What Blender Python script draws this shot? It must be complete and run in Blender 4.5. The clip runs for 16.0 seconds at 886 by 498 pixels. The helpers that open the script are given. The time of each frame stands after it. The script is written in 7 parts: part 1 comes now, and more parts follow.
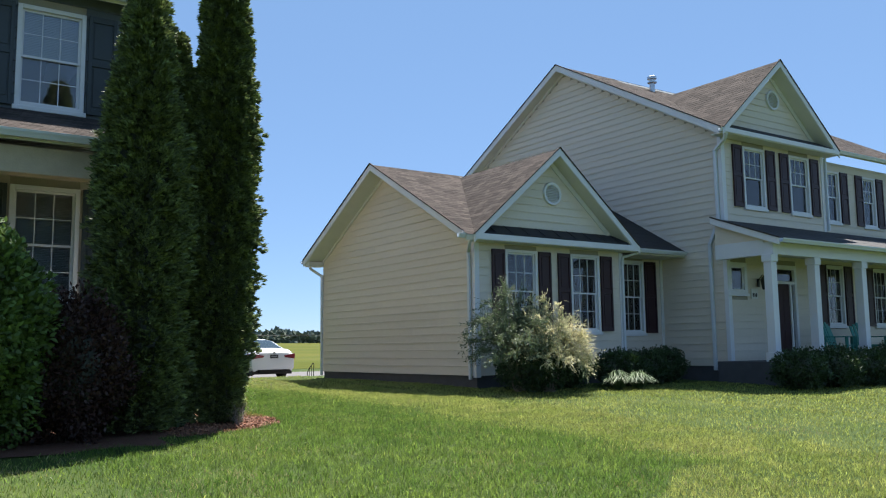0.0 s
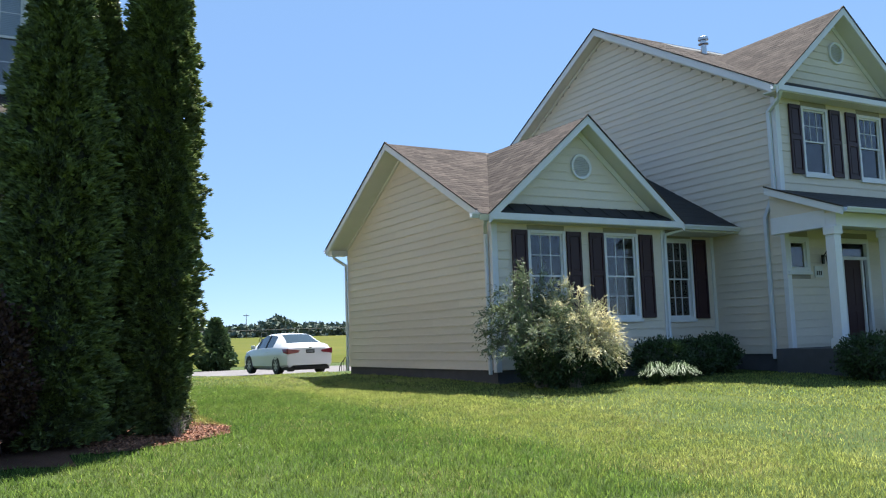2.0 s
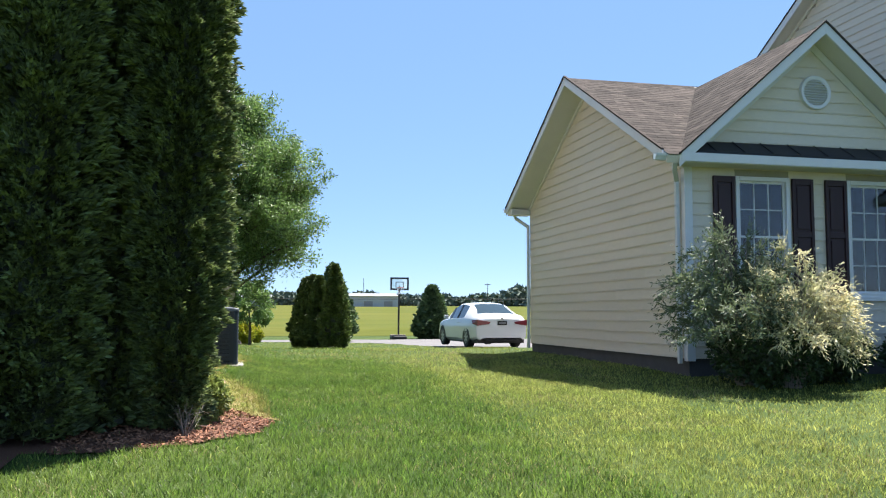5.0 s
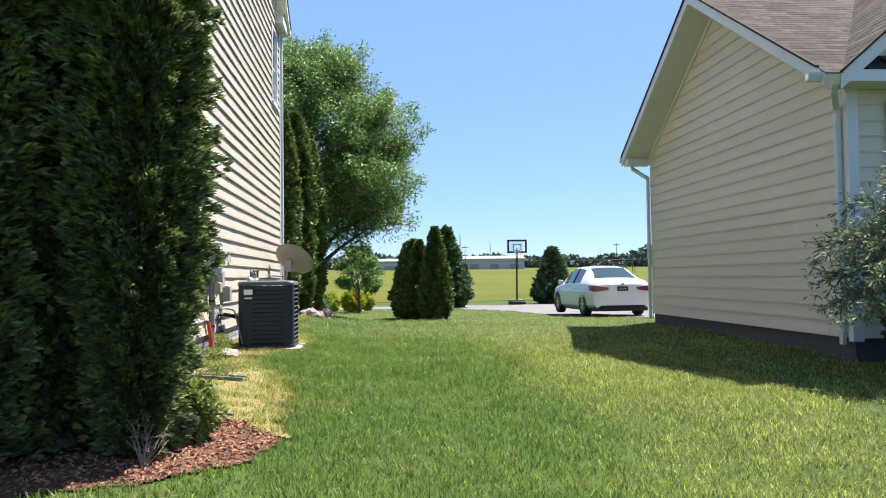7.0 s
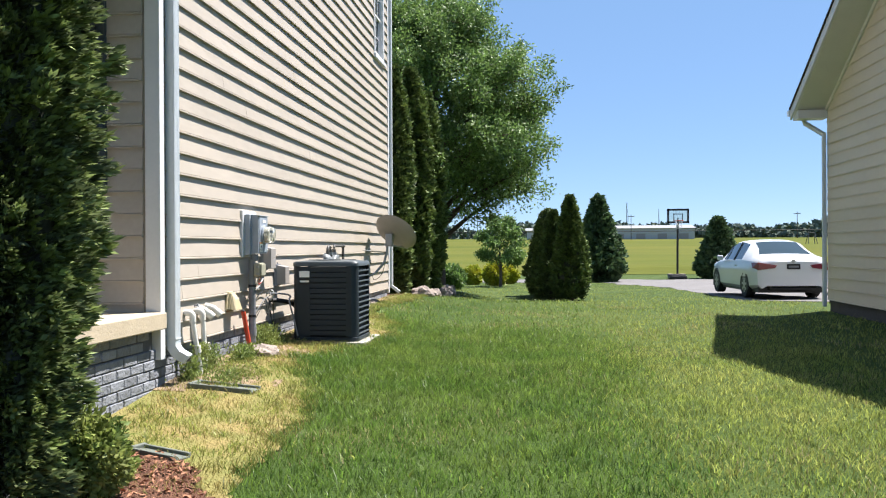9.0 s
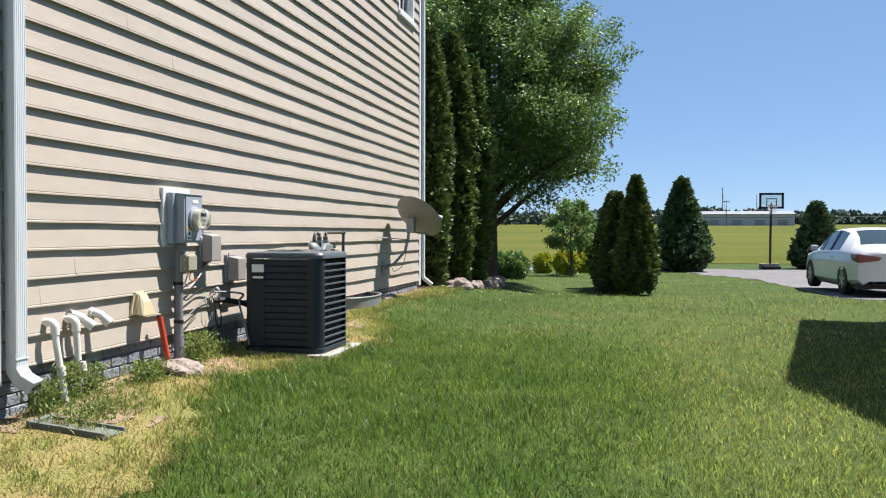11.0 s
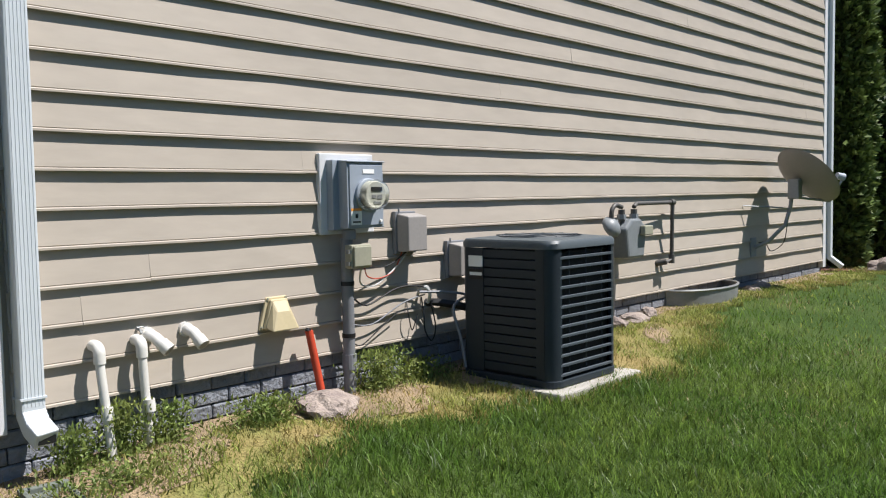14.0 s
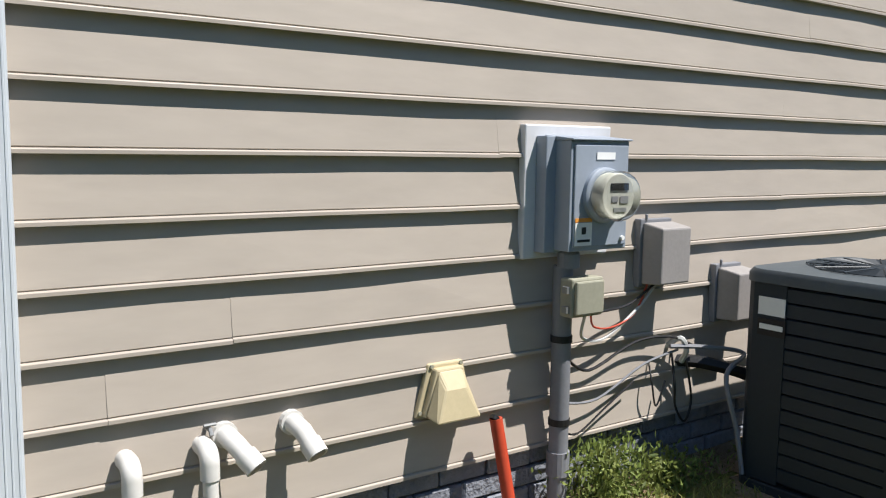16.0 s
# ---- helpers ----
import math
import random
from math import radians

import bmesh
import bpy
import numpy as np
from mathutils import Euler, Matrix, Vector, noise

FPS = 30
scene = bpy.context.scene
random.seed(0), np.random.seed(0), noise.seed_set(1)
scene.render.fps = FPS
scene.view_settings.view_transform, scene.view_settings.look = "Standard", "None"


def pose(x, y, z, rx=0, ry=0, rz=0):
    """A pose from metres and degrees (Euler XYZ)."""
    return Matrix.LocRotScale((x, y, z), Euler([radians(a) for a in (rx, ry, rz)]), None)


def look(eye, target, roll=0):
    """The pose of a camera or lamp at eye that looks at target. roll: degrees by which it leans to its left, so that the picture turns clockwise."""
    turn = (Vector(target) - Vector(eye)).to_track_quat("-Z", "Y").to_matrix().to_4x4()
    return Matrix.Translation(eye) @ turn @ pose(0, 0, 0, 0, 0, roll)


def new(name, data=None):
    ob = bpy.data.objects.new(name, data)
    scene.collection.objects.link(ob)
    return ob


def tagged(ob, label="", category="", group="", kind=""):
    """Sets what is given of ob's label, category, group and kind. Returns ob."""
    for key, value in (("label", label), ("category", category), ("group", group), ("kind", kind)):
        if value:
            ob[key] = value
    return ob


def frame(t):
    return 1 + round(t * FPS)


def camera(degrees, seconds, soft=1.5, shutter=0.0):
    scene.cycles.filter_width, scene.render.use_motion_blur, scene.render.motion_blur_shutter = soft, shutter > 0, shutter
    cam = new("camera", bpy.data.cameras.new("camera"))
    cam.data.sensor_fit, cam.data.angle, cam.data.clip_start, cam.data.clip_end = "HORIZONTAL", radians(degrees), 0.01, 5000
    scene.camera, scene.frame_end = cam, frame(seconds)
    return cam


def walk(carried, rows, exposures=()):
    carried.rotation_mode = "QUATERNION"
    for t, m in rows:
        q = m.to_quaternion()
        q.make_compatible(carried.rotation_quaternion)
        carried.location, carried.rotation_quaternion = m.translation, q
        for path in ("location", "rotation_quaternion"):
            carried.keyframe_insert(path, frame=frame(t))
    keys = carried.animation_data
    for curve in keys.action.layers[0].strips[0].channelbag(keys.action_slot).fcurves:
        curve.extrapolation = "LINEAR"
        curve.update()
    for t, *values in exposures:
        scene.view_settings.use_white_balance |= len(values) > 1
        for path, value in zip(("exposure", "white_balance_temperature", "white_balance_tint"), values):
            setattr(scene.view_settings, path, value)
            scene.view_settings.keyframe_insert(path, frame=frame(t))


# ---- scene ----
cam = camera(54.6, 16.0, soft=1.15)
METRES, EYE, TILT, LEAN, TURN = 18.5, 1.4245, 0.0, 0.0, -34.6
ROWS = [
    (0.0, 0.0, 0.0, 0.0, 0.09, 6.67, 0.74),
    (0.5, 0.0218, 0.0248, 0.0006, 2.03, 6.54, 1.53),
    (1.0, 0.045, 0.044, -0.0007, 4.03, 5.48, 3.81),
    (1.5, 0.0608, 0.0693, -0.0002, 4.89, 5.15, 2.56),
    (2.0, 0.0717, 0.102, 0.0027, 5.47, 6.06, 1.89),
    (2.5, 0.0819, 0.1349, 0.0044, 9.7, 6.61, 2.26),
    (3.0, 0.0886, 0.1653, 0.0037, 14.15, 6.37, 1.21),
    (3.2, 0.0913, 0.1775, 0.0034, 15.36, 6.22, 0.79),
    (5.3, 0.1139, 0.3201, 0.0046, 23.45, 3.91, 0.83),
    (5.5, 0.1105, 0.3335, 0.0068, 24.83, 3.68, 1.53),
    (6.0, 0.1021, 0.367, 0.0123, 26.89, 3.98, 1.14),
    (6.5, 0.097, 0.4011, 0.0115, 28.36, 3.63, 1.39),
    (7.0, 0.0906, 0.4334, 0.0109, 30.24, 1.91, 0.74),
    (7.5, 0.0839, 0.4671, 0.013, 32.45, 0.5, -0.69),
    (8.0, 0.0784, 0.4993, 0.0136, 36.29, 0.18, -2.31),
    (8.5, 0.0696, 0.5317, 0.0161, 39.34, -0.03, -1.58),
    (8.7, 0.0661, 0.5447, 0.0171, 40.18, -0.04, -0.73),
    (10.8, 0.0263, 0.6719, 0.0186, 46.38, -0.98, 0.4),
    (11.0, 0.021, 0.6825, 0.0194, 47.25, -1.08, -0.1),
    (11.5, 0.0078, 0.709, 0.0214, 51.03, -1.61, -0.89),
    (12.0, -0.0031, 0.7381, 0.0204, 56.66, -2.2, 0.13),
    (12.5, -0.0152, 0.7632, 0.0223, 61.27, -1.66, 0.03),
    (13.0, -0.0279, 0.7869, 0.0236, 65.67, -1.78, -1.19),
    (13.5, -0.0387, 0.8092, 0.024, 72.1, -2.95, -0.02),
    (14.0, -0.0584, 0.8222, 0.0247, 77.32, -3.55, 0.98),
    (14.5, -0.0856, 0.8276, 0.0261, 82.94, -3.65, -0.68),
    (15.0, -0.1153, 0.8305, 0.0257, 88.24, -5.57, -1.66),
    (15.5, -0.143, 0.829, 0.0293, 89.6, -7.07, -0.63),
    (16.0, -0.1675, 0.8266, 0.0336, 89.4, -6.59, -0.77),
]
walk(cam, [(t, pose(0, 0, EYE, TILT, LEAN, TURN) @ pose(METRES * x, METRES * y, METRES * z, 90 + pitch, roll, yaw)) for t, x, y, z, yaw, pitch, roll in ROWS], [(0.0, 1.37, 6450, 12), (1.5, 1.57, 6400, 12), (3.0, 1.62, 6450, 12), (5.5, 1.68, 6450, 12), (8.5, 1.53, 6450, 12), (11.0, 1.18, 6400, 12), (14.0, 0.79, 6280, 12), (16.0, 0.74, 6250, 12)])

# ---- light: clear midday sky, sun high behind the houses ----
SUN_A, SUN_B = 0.43, 0.36
sun_dir = Vector((SUN_A, SUN_B, 1.0)).normalized()
world = bpy.data.worlds.new("sky")
scene.world = world
world.use_nodes = True
wn = world.node_tree.nodes
sky = wn.new("ShaderNodeTexSky")
sky.sky_type = "NISHITA"
sky.sun_disc = False
sky.sun_elevation = math.asin(sun_dir.z)
sky.sun_rotation = math.atan2(sun_dir.x, sun_dir.y)
sky.altitude, sky.air_density, sky.dust_density, sky.ozone_density = 2000, 0.80, 0.0, 2.4
wn["Background"].inputs["Strength"].default_value = 0.071
haze = wn.new("ShaderNodeMix")
haze.data_type = "RGBA"
haze.inputs["Factor"].default_value = 0.65
haze.inputs["B"].default_value = (1.45, 2.65, 4.5, 1)
world.node_tree.links.new(sky.outputs[0], haze.inputs["A"])
world.node_tree.links.new(haze.outputs["Result"], wn["Background"].inputs["Color"])
sun_data = bpy.data.lights.new("sun", "SUN")
sun_data.energy, sun_data.angle, sun_data.color = 5.0, radians(0.53), (1.0, 0.96, 0.89)
sun = new("sun", sun_data)
sun.matrix_world = look(sun_dir * 60, (0, 0, 0))


# ---- materials ----
def mat(name, base, rough=0.6, metal=0.0, vary=0.12, scale=6.0, fine=60.0, bump=0.1, second=None, spec=0.4, obj_rand=0.0, island=0.0, stretch=(1, 1, 1), bump_scale=None, translucent=0.0):
    """Procedural surface: base colour varied at two scales, with fine relief."""
    m = bpy.data.materials.new(name)
    m.use_nodes = True
    n, l = m.node_tree.nodes, m.node_tree.links
    p = n["Principled BSDF"]
    p.inputs["Roughness"].default_value, p.inputs["Metallic"].default_value = rough, metal
    p.inputs["Specular IOR Level"].default_value = spec
    geo = n.new("ShaderNodeNewGeometry")
    mp = n.new("ShaderNodeMapping")
    mp.inputs["Scale"].default_value = stretch
    l.new(geo.outputs["Position"], mp.inputs["Vector"])
    a, b = n.new("ShaderNodeTexNoise"), n.new("ShaderNodeTexNoise")
    a.inputs["Scale"].default_value, b.inputs["Scale"].default_value = scale, fine
    a.inputs["Detail"].default_value, b.inputs["Detail"].default_value = 4, 3
    l.new(mp.outputs[0], a.inputs["Vector"]), l.new(mp.outputs[0], b.inputs["Vector"])
    mix = n.new("ShaderNodeMix")
    mix.data_type = "RGBA"
    c2 = second or tuple(c * 0.7 for c in base)
    mix.inputs["A"].default_value, mix.inputs["B"].default_value = (*base, 1), (*c2, 1)
    rng = n.new("ShaderNodeMapRange")
    rng.inputs["From Min"].default_value, rng.inputs["From Max"].default_value = 0.35, 0.7
    rng.inputs["To Max"].default_value = 1.0 if second else vary * 3
    l.new(a.outputs["Fac"], rng.inputs["Value"]), l.new(rng.outputs[0], mix.inputs["Factor"])
    hsv = n.new("ShaderNodeHueSaturation")
    add = n.new("ShaderNodeMath")
    add.operation = "MULTIPLY_ADD"
    add.inputs[1].default_value, add.inputs[2].default_value = vary * 2, 1.0 - vary
    l.new(b.outputs["Fac"], add.inputs[0])
    value = add.outputs[0]
    for amount, src in ((obj_rand, "object"), (island, "island")):
        if amount:
            r = n.new("ShaderNodeObjectInfo").outputs["Random"] if src == "object" else geo.outputs["Random Per Island"]
            k = n.new("ShaderNodeMath")
            k.operation = "MULTIPLY_ADD"
            k.inputs[1].default_value, k.inputs[2].default_value = amount * 2, 1.0 - amount
            l.new(r, k.inputs[0])
            t = n.new("ShaderNodeMath")
            t.operation = "MULTIPLY"
            l.new(value, t.inputs[0]), l.new(k.outputs[0], t.inputs[1])
            value = t.outputs[0]
    l.new(value, hsv.inputs["Value"]), l.new(mix.outputs["Result"], hsv.inputs["Color"])
    l.new(hsv.outputs[0], p.inputs["Base Color"])
    if bump:
        bp = n.new("ShaderNodeBump")
        bp.inputs["Strength"].default_value, bp.inputs["Distance"].default_value = bump, bump_scale or 0.01
        l.new(b.outputs["Fac"], bp.inputs["Height"]), l.new(bp.outputs[0], p.inputs["Normal"])
    if translucent:
        tr = n.new("ShaderNodeBsdfTranslucent")
        ms = n.new("ShaderNodeMixShader")
        ms.inputs[0].default_value = translucent
        l.new(hsv.outputs[0], tr.inputs["Color"])
        l.new(p.outputs[0], ms.inputs[1]), l.new(tr.outputs[0], ms.inputs[2])
        l.new(ms.outputs[0], n["Material Output"].inputs["Surface"])
    return m


def glass_mat(name, tint, rough=0.02):
    m = bpy.data.materials.new(name)
    m.use_nodes = True
    n, l = m.node_tree.nodes, m.node_tree.links
    g, t, f, x = n.new("ShaderNodeBsdfGlossy"), n.new("ShaderNodeBsdfTransparent"), n.new("ShaderNodeFresnel"), n.new("ShaderNodeMixShader")
    g.inputs["Roughness"].default_value, t.inputs["Color"].default_value = rough, (*tint, 1)
    f.inputs["IOR"].default_value = 1.9
    l.new(f.outputs[0], x.inputs[0]), l.new(t.outputs[0], x.inputs[1]), l.new(g.outputs[0], x.inputs[2])
    l.new(x.outputs[0], n["Material Output"].inputs["Surface"])
    return m


M = dict(
    # ground green is darkened to stand for the shade between the blades
    lawn=mat("lawn", (0.035, 0.062, 0.014), 0.9, vary=0.25, scale=0.7, fine=45, bump=0.8, second=(0.070, 0.095, 0.025), bump_scale=0.03, spec=0.1),
    grass=mat("grass", (0.094, 0.168, 0.028), 0.42, vary=0.35, scale=1.6, fine=7, bump=0, second=(0.16, 0.225, 0.045), island=0.7, spec=0.35, translucent=0.52),
    dry_grass=mat("dry_grass", (0.25, 0.195, 0.08), 0.85, vary=0.3, scale=3.5, fine=50, bump=0.9, second=(0.17, 0.175, 0.055), bump_scale=0.03, spec=0.1),
    dry_blade=mat("dry_blade", (0.31, 0.235, 0.09), 0.7, vary=0.1, scale=1.8, fine=5, bump=0, second=(0.22, 0.28, 0.065), island=0.45, spec=0.2, translucent=0.3),
    grass_r=mat("grass_pale", (0.205, 0.255, 0.055), 0.42, vary=0.34, scale=1.5, fine=6, bump=0, second=(0.31, 0.325, 0.09), island=0.65, spec=0.35, translucent=0.52),
    straw=mat("straw", (0.38, 0.32, 0.16), 0.7, vary=0.15, scale=2, fine=5, bump=0, island=0.35, translucent=0.3),
    soil=mat("soil", (0.22, 0.16, 0.10), 0.95, vary=0.3, scale=5, fine=60, bump=1.0, second=(0.34, 0.25, 0.15), bump_scale=0.03),
    mulch=mat("mulch", (0.16, 0.07, 0.04), 0.95, vary=0.3, scale=4, fine=80, bump=1.0, bump_scale=0.04),
    chips=mat("chips", (0.31, 0.145, 0.085), 0.9, vary=0.2, scale=4, fine=60, bump=0.2, island=0.5),
    field=mat("field", (0.070, 0.085, 0.017), 0.9, vary=0.15, scale=0.06, fine=1.2, bump=0.6, second=(0.105, 0.105, 0.025), spec=0.03, bump_scale=0.2, stretch=(0.35, 1, 1)),
    gravel=mat("gravel", (0.18, 0.172, 0.172), 0.95, spec=0.05, vary=0.25, scale=1.5, fine=30, bump=0.8),
    siding_l=mat("siding_beige", (0.42, 0.366, 0.308), 0.5, vary=0.10, scale=1.6, fine=18, bump=0.10, obj_rand=0.015, stretch=(1, 0.25, 1)),
    siding_r=mat("siding_cream", (0.60, 0.53, 0.435), 0.55, vary=0.06, scale=1.0, fine=25, bump=0.06, obj_rand=0.03, stretch=(0.4, 0.25, 1)),
    wrap=mat("wall_wrap", (0.30, 0.27, 0.22), 0.9, vary=0.1),
    trim=mat("white_trim", (0.62, 0.62, 0.63), 0.45, vary=0.05, scale=3, fine=40, bump=0.04),
    alu=mat("white_aluminium", (0.55, 0.585, 0.615), 0.35, vary=0.05, scale=3, fine=30, bump=0.03),
    soffit=mat("cream_soffit", (0.60, 0.59, 0.55), 0.6, vary=0.06, scale=3, fine=40, bump=0.05),
    shingle=mat("brown_shingle", (0.060, 0.048, 0.042), 0.95, vary=0.6, scale=1.6, fine=11, bump=0.6, second=(0.040, 0.033, 0.029), island=0.38, spec=0.12, stretch=(1, 1, 1)),
    black_roof=mat("black_roof", (0.018, 0.018, 0.02), 0.7, vary=0.2, scale=3, fine=30, bump=0.2),
    brick=mat("grey_brick", (0.21, 0.222, 0.25), 0.8, vary=0.2, scale=8, fine=45, bump=0.8, obj_rand=0.2, bump_scale=0.02),
    mortar=mat("mortar", (0.085, 0.09, 0.10), 0.95, vary=0.2, scale=10, fine=80, bump=0.6),
    found=mat("dark_foundation", (0.07, 0.07, 0.075), 0.9, vary=0.2, scale=4, fine=40, bump=0.6),
    concrete=mat("concrete", (0.38, 0.355, 0.32), 0.9, vary=0.15, scale=5, fine=60, bump=0.4),
    cream_cap=mat("cream_cap", (0.46, 0.385, 0.28), 0.8, vary=0.12, scale=6, fine=50, bump=0.3),
    maroon=mat("maroon_shutter", (0.030, 0.010, 0.014), 0.5, vary=0.12, scale=4, fine=40, bump=0.1),
    slate=mat("slate_shutter", (0.035, 0.045, 0.050), 0.5, vary=0.12, scale=4, fine=40, bump=0.1),
    grey_siding=mat("slate_siding", (0.085, 0.10, 0.115), 0.6, vary=0.1, scale=3, fine=30, bump=0.1, obj_rand=0.04),
    pane=glass_mat("window_glass", (0.85, 0.88, 0.88)),
    blind=mat("blind", (0.55, 0.56, 0.56), 0.7, vary=0.06, scale=4, fine=30, bump=0.05),
    room=mat("dark_room", (0.05, 0.05, 0.05), 0.9, vary=0.1),
    door=mat("dark_door", (0.035, 0.010, 0.012), 0.65, vary=0.1, bump=0.05),
    black=mat("black_plastic", (0.012, 0.012, 0.013), 0.5, vary=0.2, scale=8, fine=60, bump=0.1),
)


# ---- mesh helpers ----
class Geo:
    """A growing list of vertices and faces."""

    def __init__(self):
        self.v, self.f = [], []

    def add(self, vs, fs):
        k = len(self.v)
        self.v += [tuple(p) for p in vs]
        self.f += [tuple(k + i for i in f) for f in fs]
        return self

    def box(self, x0, y0, z0, x1, y1, z1):
        x0, x1, y0, y1, z0, z1 = min(x0, x1), max(x0, x1), min(y0, y1), max(y0, y1), min(z0, z1), max(z0, z1)
        return self.add([(x, y, z) for z in (z0, z1) for y in (y0, y1) for x in (x0, x1)],
                        [(0, 2, 3, 1), (4, 5, 7, 6), (0, 1, 5, 4), (2, 6, 7, 3), (0, 4, 6, 2), (1, 3, 7, 5)])

    def prism(self, pts, d):
        """A planar polygon pushed along the vector d."""
        n, d = len(pts), Vector(d)
        vs = [Vector(p) for p in pts] + [Vector(p) + d for p in pts]
        return self.add(vs, [tuple(range(n - 1, -1, -1)), tuple(range(n, 2 * n))] + [(i, (i + 1) % n, n + (i + 1) % n, n + i) for i in range(n)])

    def tube(self, path, r, n=10, caps=True):
        path = [Vector(p) for p in path]
        rr = r if isinstance(r, (list, tuple)) else [r] * len(path)
        up, vs, fs = None, [], []
        for i, p in enumerate(path):
            d = (path[min(i + 1, len(path) - 1)] - path[max(i - 1, 0)]).normalized()
            s = (up - d * up.dot(d)) if up else d.cross(Vector((0, 0, 1)) if abs(d.z) < 0.9 else Vector((1, 0, 0)))
            s.normalize()
            up = s
            w = d.cross(s)
            vs += [p + (s * math.cos(2 * math.pi * k / n) + w * math.sin(2 * math.pi * k / n)) * rr[i] for k in range(n)]
        for i in range(len(path) - 1):
            fs += [(i * n + k, i * n + (k + 1) % n, (i + 1) * n + (k + 1) % n, (i + 1) * n + k) for k in range(n)]
        if caps:
            fs += [tuple(range(n - 1, -1, -1)), tuple((len(path) - 1) * n + k for k in range(n))]
        return self.add(vs, fs)

    def lathe(self, prof, m=None, n=24):
        """Profile of (radius, height) turned about z, then placed by the matrix m."""
        m = m or Matrix()
        vs = [m @ Vector((r * math.cos(2 * math.pi * k / n), r * math.sin(2 * math.pi * k / n), h)) for r, h in prof for k in range(n)]
        fs = [(i * n + k, i * n + (k + 1) % n, (i + 1) * n + (k + 1) % n, (i + 1) * n + k) for i in range(len(prof) - 1) for k in range(n)]
        fs += [tuple(range(n - 1, -1, -1)), tuple((len(prof) - 1) * n + k for k in range(n))]
        return self.add(vs, fs)


ORIGIN = {}


def thing(name, at, label, category, group="", kind="", local=True):
    ob = new(name)
    ob.empty_display_size = 0.1
    ob.location = at
    ORIGIN[ob] = Vector((0, 0, 0)) if local else Vector(at)
    return tagged(ob, label, category, group, kind)


def part(name, geo, material, parent=None, label="", bevel=0.0, smooth=False, at=None):
    me = geo
    if isinstance(geo, Geo):
        me = bpy.data.meshes.new(name)
        o = ORIGIN[parent] if parent else Vector((0, 0, 0))
        me.from_pydata([Vector(v) - o for v in geo.v], [], geo.f)
        me.validate()
        b = bmesh.new()
        b.from_mesh(me)
        bmesh.ops.recalc_face_normals(b, faces=b.faces)
        b.to_mesh(me)
        b.free()
        me.materials.append(material)
        if smooth:
            me.shade_smooth()
            me.set_sharp_from_angle(angle=radians(40))
    ob = new(name, me)
    if parent:
        ob.parent = parent
        ORIGIN[ob] = ORIGIN[parent]
    if at is not None:
        ob.location = at
    if bevel:
        mod = ob.modifiers.new("bevel", "BEVEL")
        mod.width, mod.segments, mod.limit_method, mod.angle_limit = bevel, 2, "ANGLE", radians(40)
    if label:
        ob["label"] = label
    return ob


def big_mesh(name, verts, faces_flat, per, material):
    """A mesh straight from arrays: faces of one size each."""
    me = bpy.data.meshes.new(name)
    verts = np.asarray(verts, dtype=np.float32)
    nf = len(faces_flat) // per
    me.vertices.add(len(verts))
    me.vertices.foreach_set("co", verts.ravel())
    me.loops.add(len(faces_flat))
    me.loops.foreach_set("vertex_index", np.asarray(faces_flat, dtype=np.int32))
    me.polygons.add(nf)
    me.polygons.foreach_set("loop_start", np.arange(0, nf * per, per, dtype=np.int32))
    me.update(calc_edges=True)
    me.materials.append(material)
    return me


# ---- the ground: one sheet rising gently from the street side to the houses, then falling to the lane ----
YS = [-60, 0, 5, 10, 15, 20, 25, 30, 35, 45, 56, 64, 80, 120, 300, 700, 3000]
ZS = [-1.0, 0.0, 0.15, 0.36, 0.52, 0.62, 0.63, 0.43, 0.31, 0.12, 0.02, 0.10, 0.30, 0.95, 4.2, 9.0, 20.0]


def smooth(a, b, v):
    t = np.clip((v - a) / (b - a), 0, 1)
    return t * t * (3 - 2 * t)


def gz(x, y):
    """Ground height."""
    x, y = np.asarray(x, dtype=float), np.asarray(y, dtype=float)
    mound = 0.17 * (1 - smooth(4.1, 6.0, x)) * smooth(11.5, 16, y) * (1 - smooth(31, 40, y))
    wav = 0.012 * np.sin(x * 1.3 + y * 0.7) + 0.010 * np.sin(y * 1.9 - x * 0.6)
    return np.interp(y, YS, ZS) + mound + wav * (1 - smooth(40, 60, y))


def sheet(name, xs, ys, material, lift=0.0, keep=None, thick=0.0):
    X, Y = np.meshgrid(xs, ys)
    Z = gz(X, Y) + (lift(X, Y) if callable(lift) else lift)
    verts = np.stack([X, Y, Z], -1).reshape(-1, 3)
    nx, ny = len(xs), len(ys)
    i, j = np.meshgrid(np.arange(nx - 1), np.arange(ny - 1))
    a = (j * nx + i).ravel()
    faces = np.stack([a, a + 1, a + 1 + nx, a + nx], -1)
    if keep is not None:
        c = verts[faces].mean(1)
        faces = faces[keep(c[:, 0], c[:, 1])]
    me = big_mesh(name, verts, faces.ravel(), 4, material)
    me.shade_smooth()
    ob = new(name, me)
    return ob


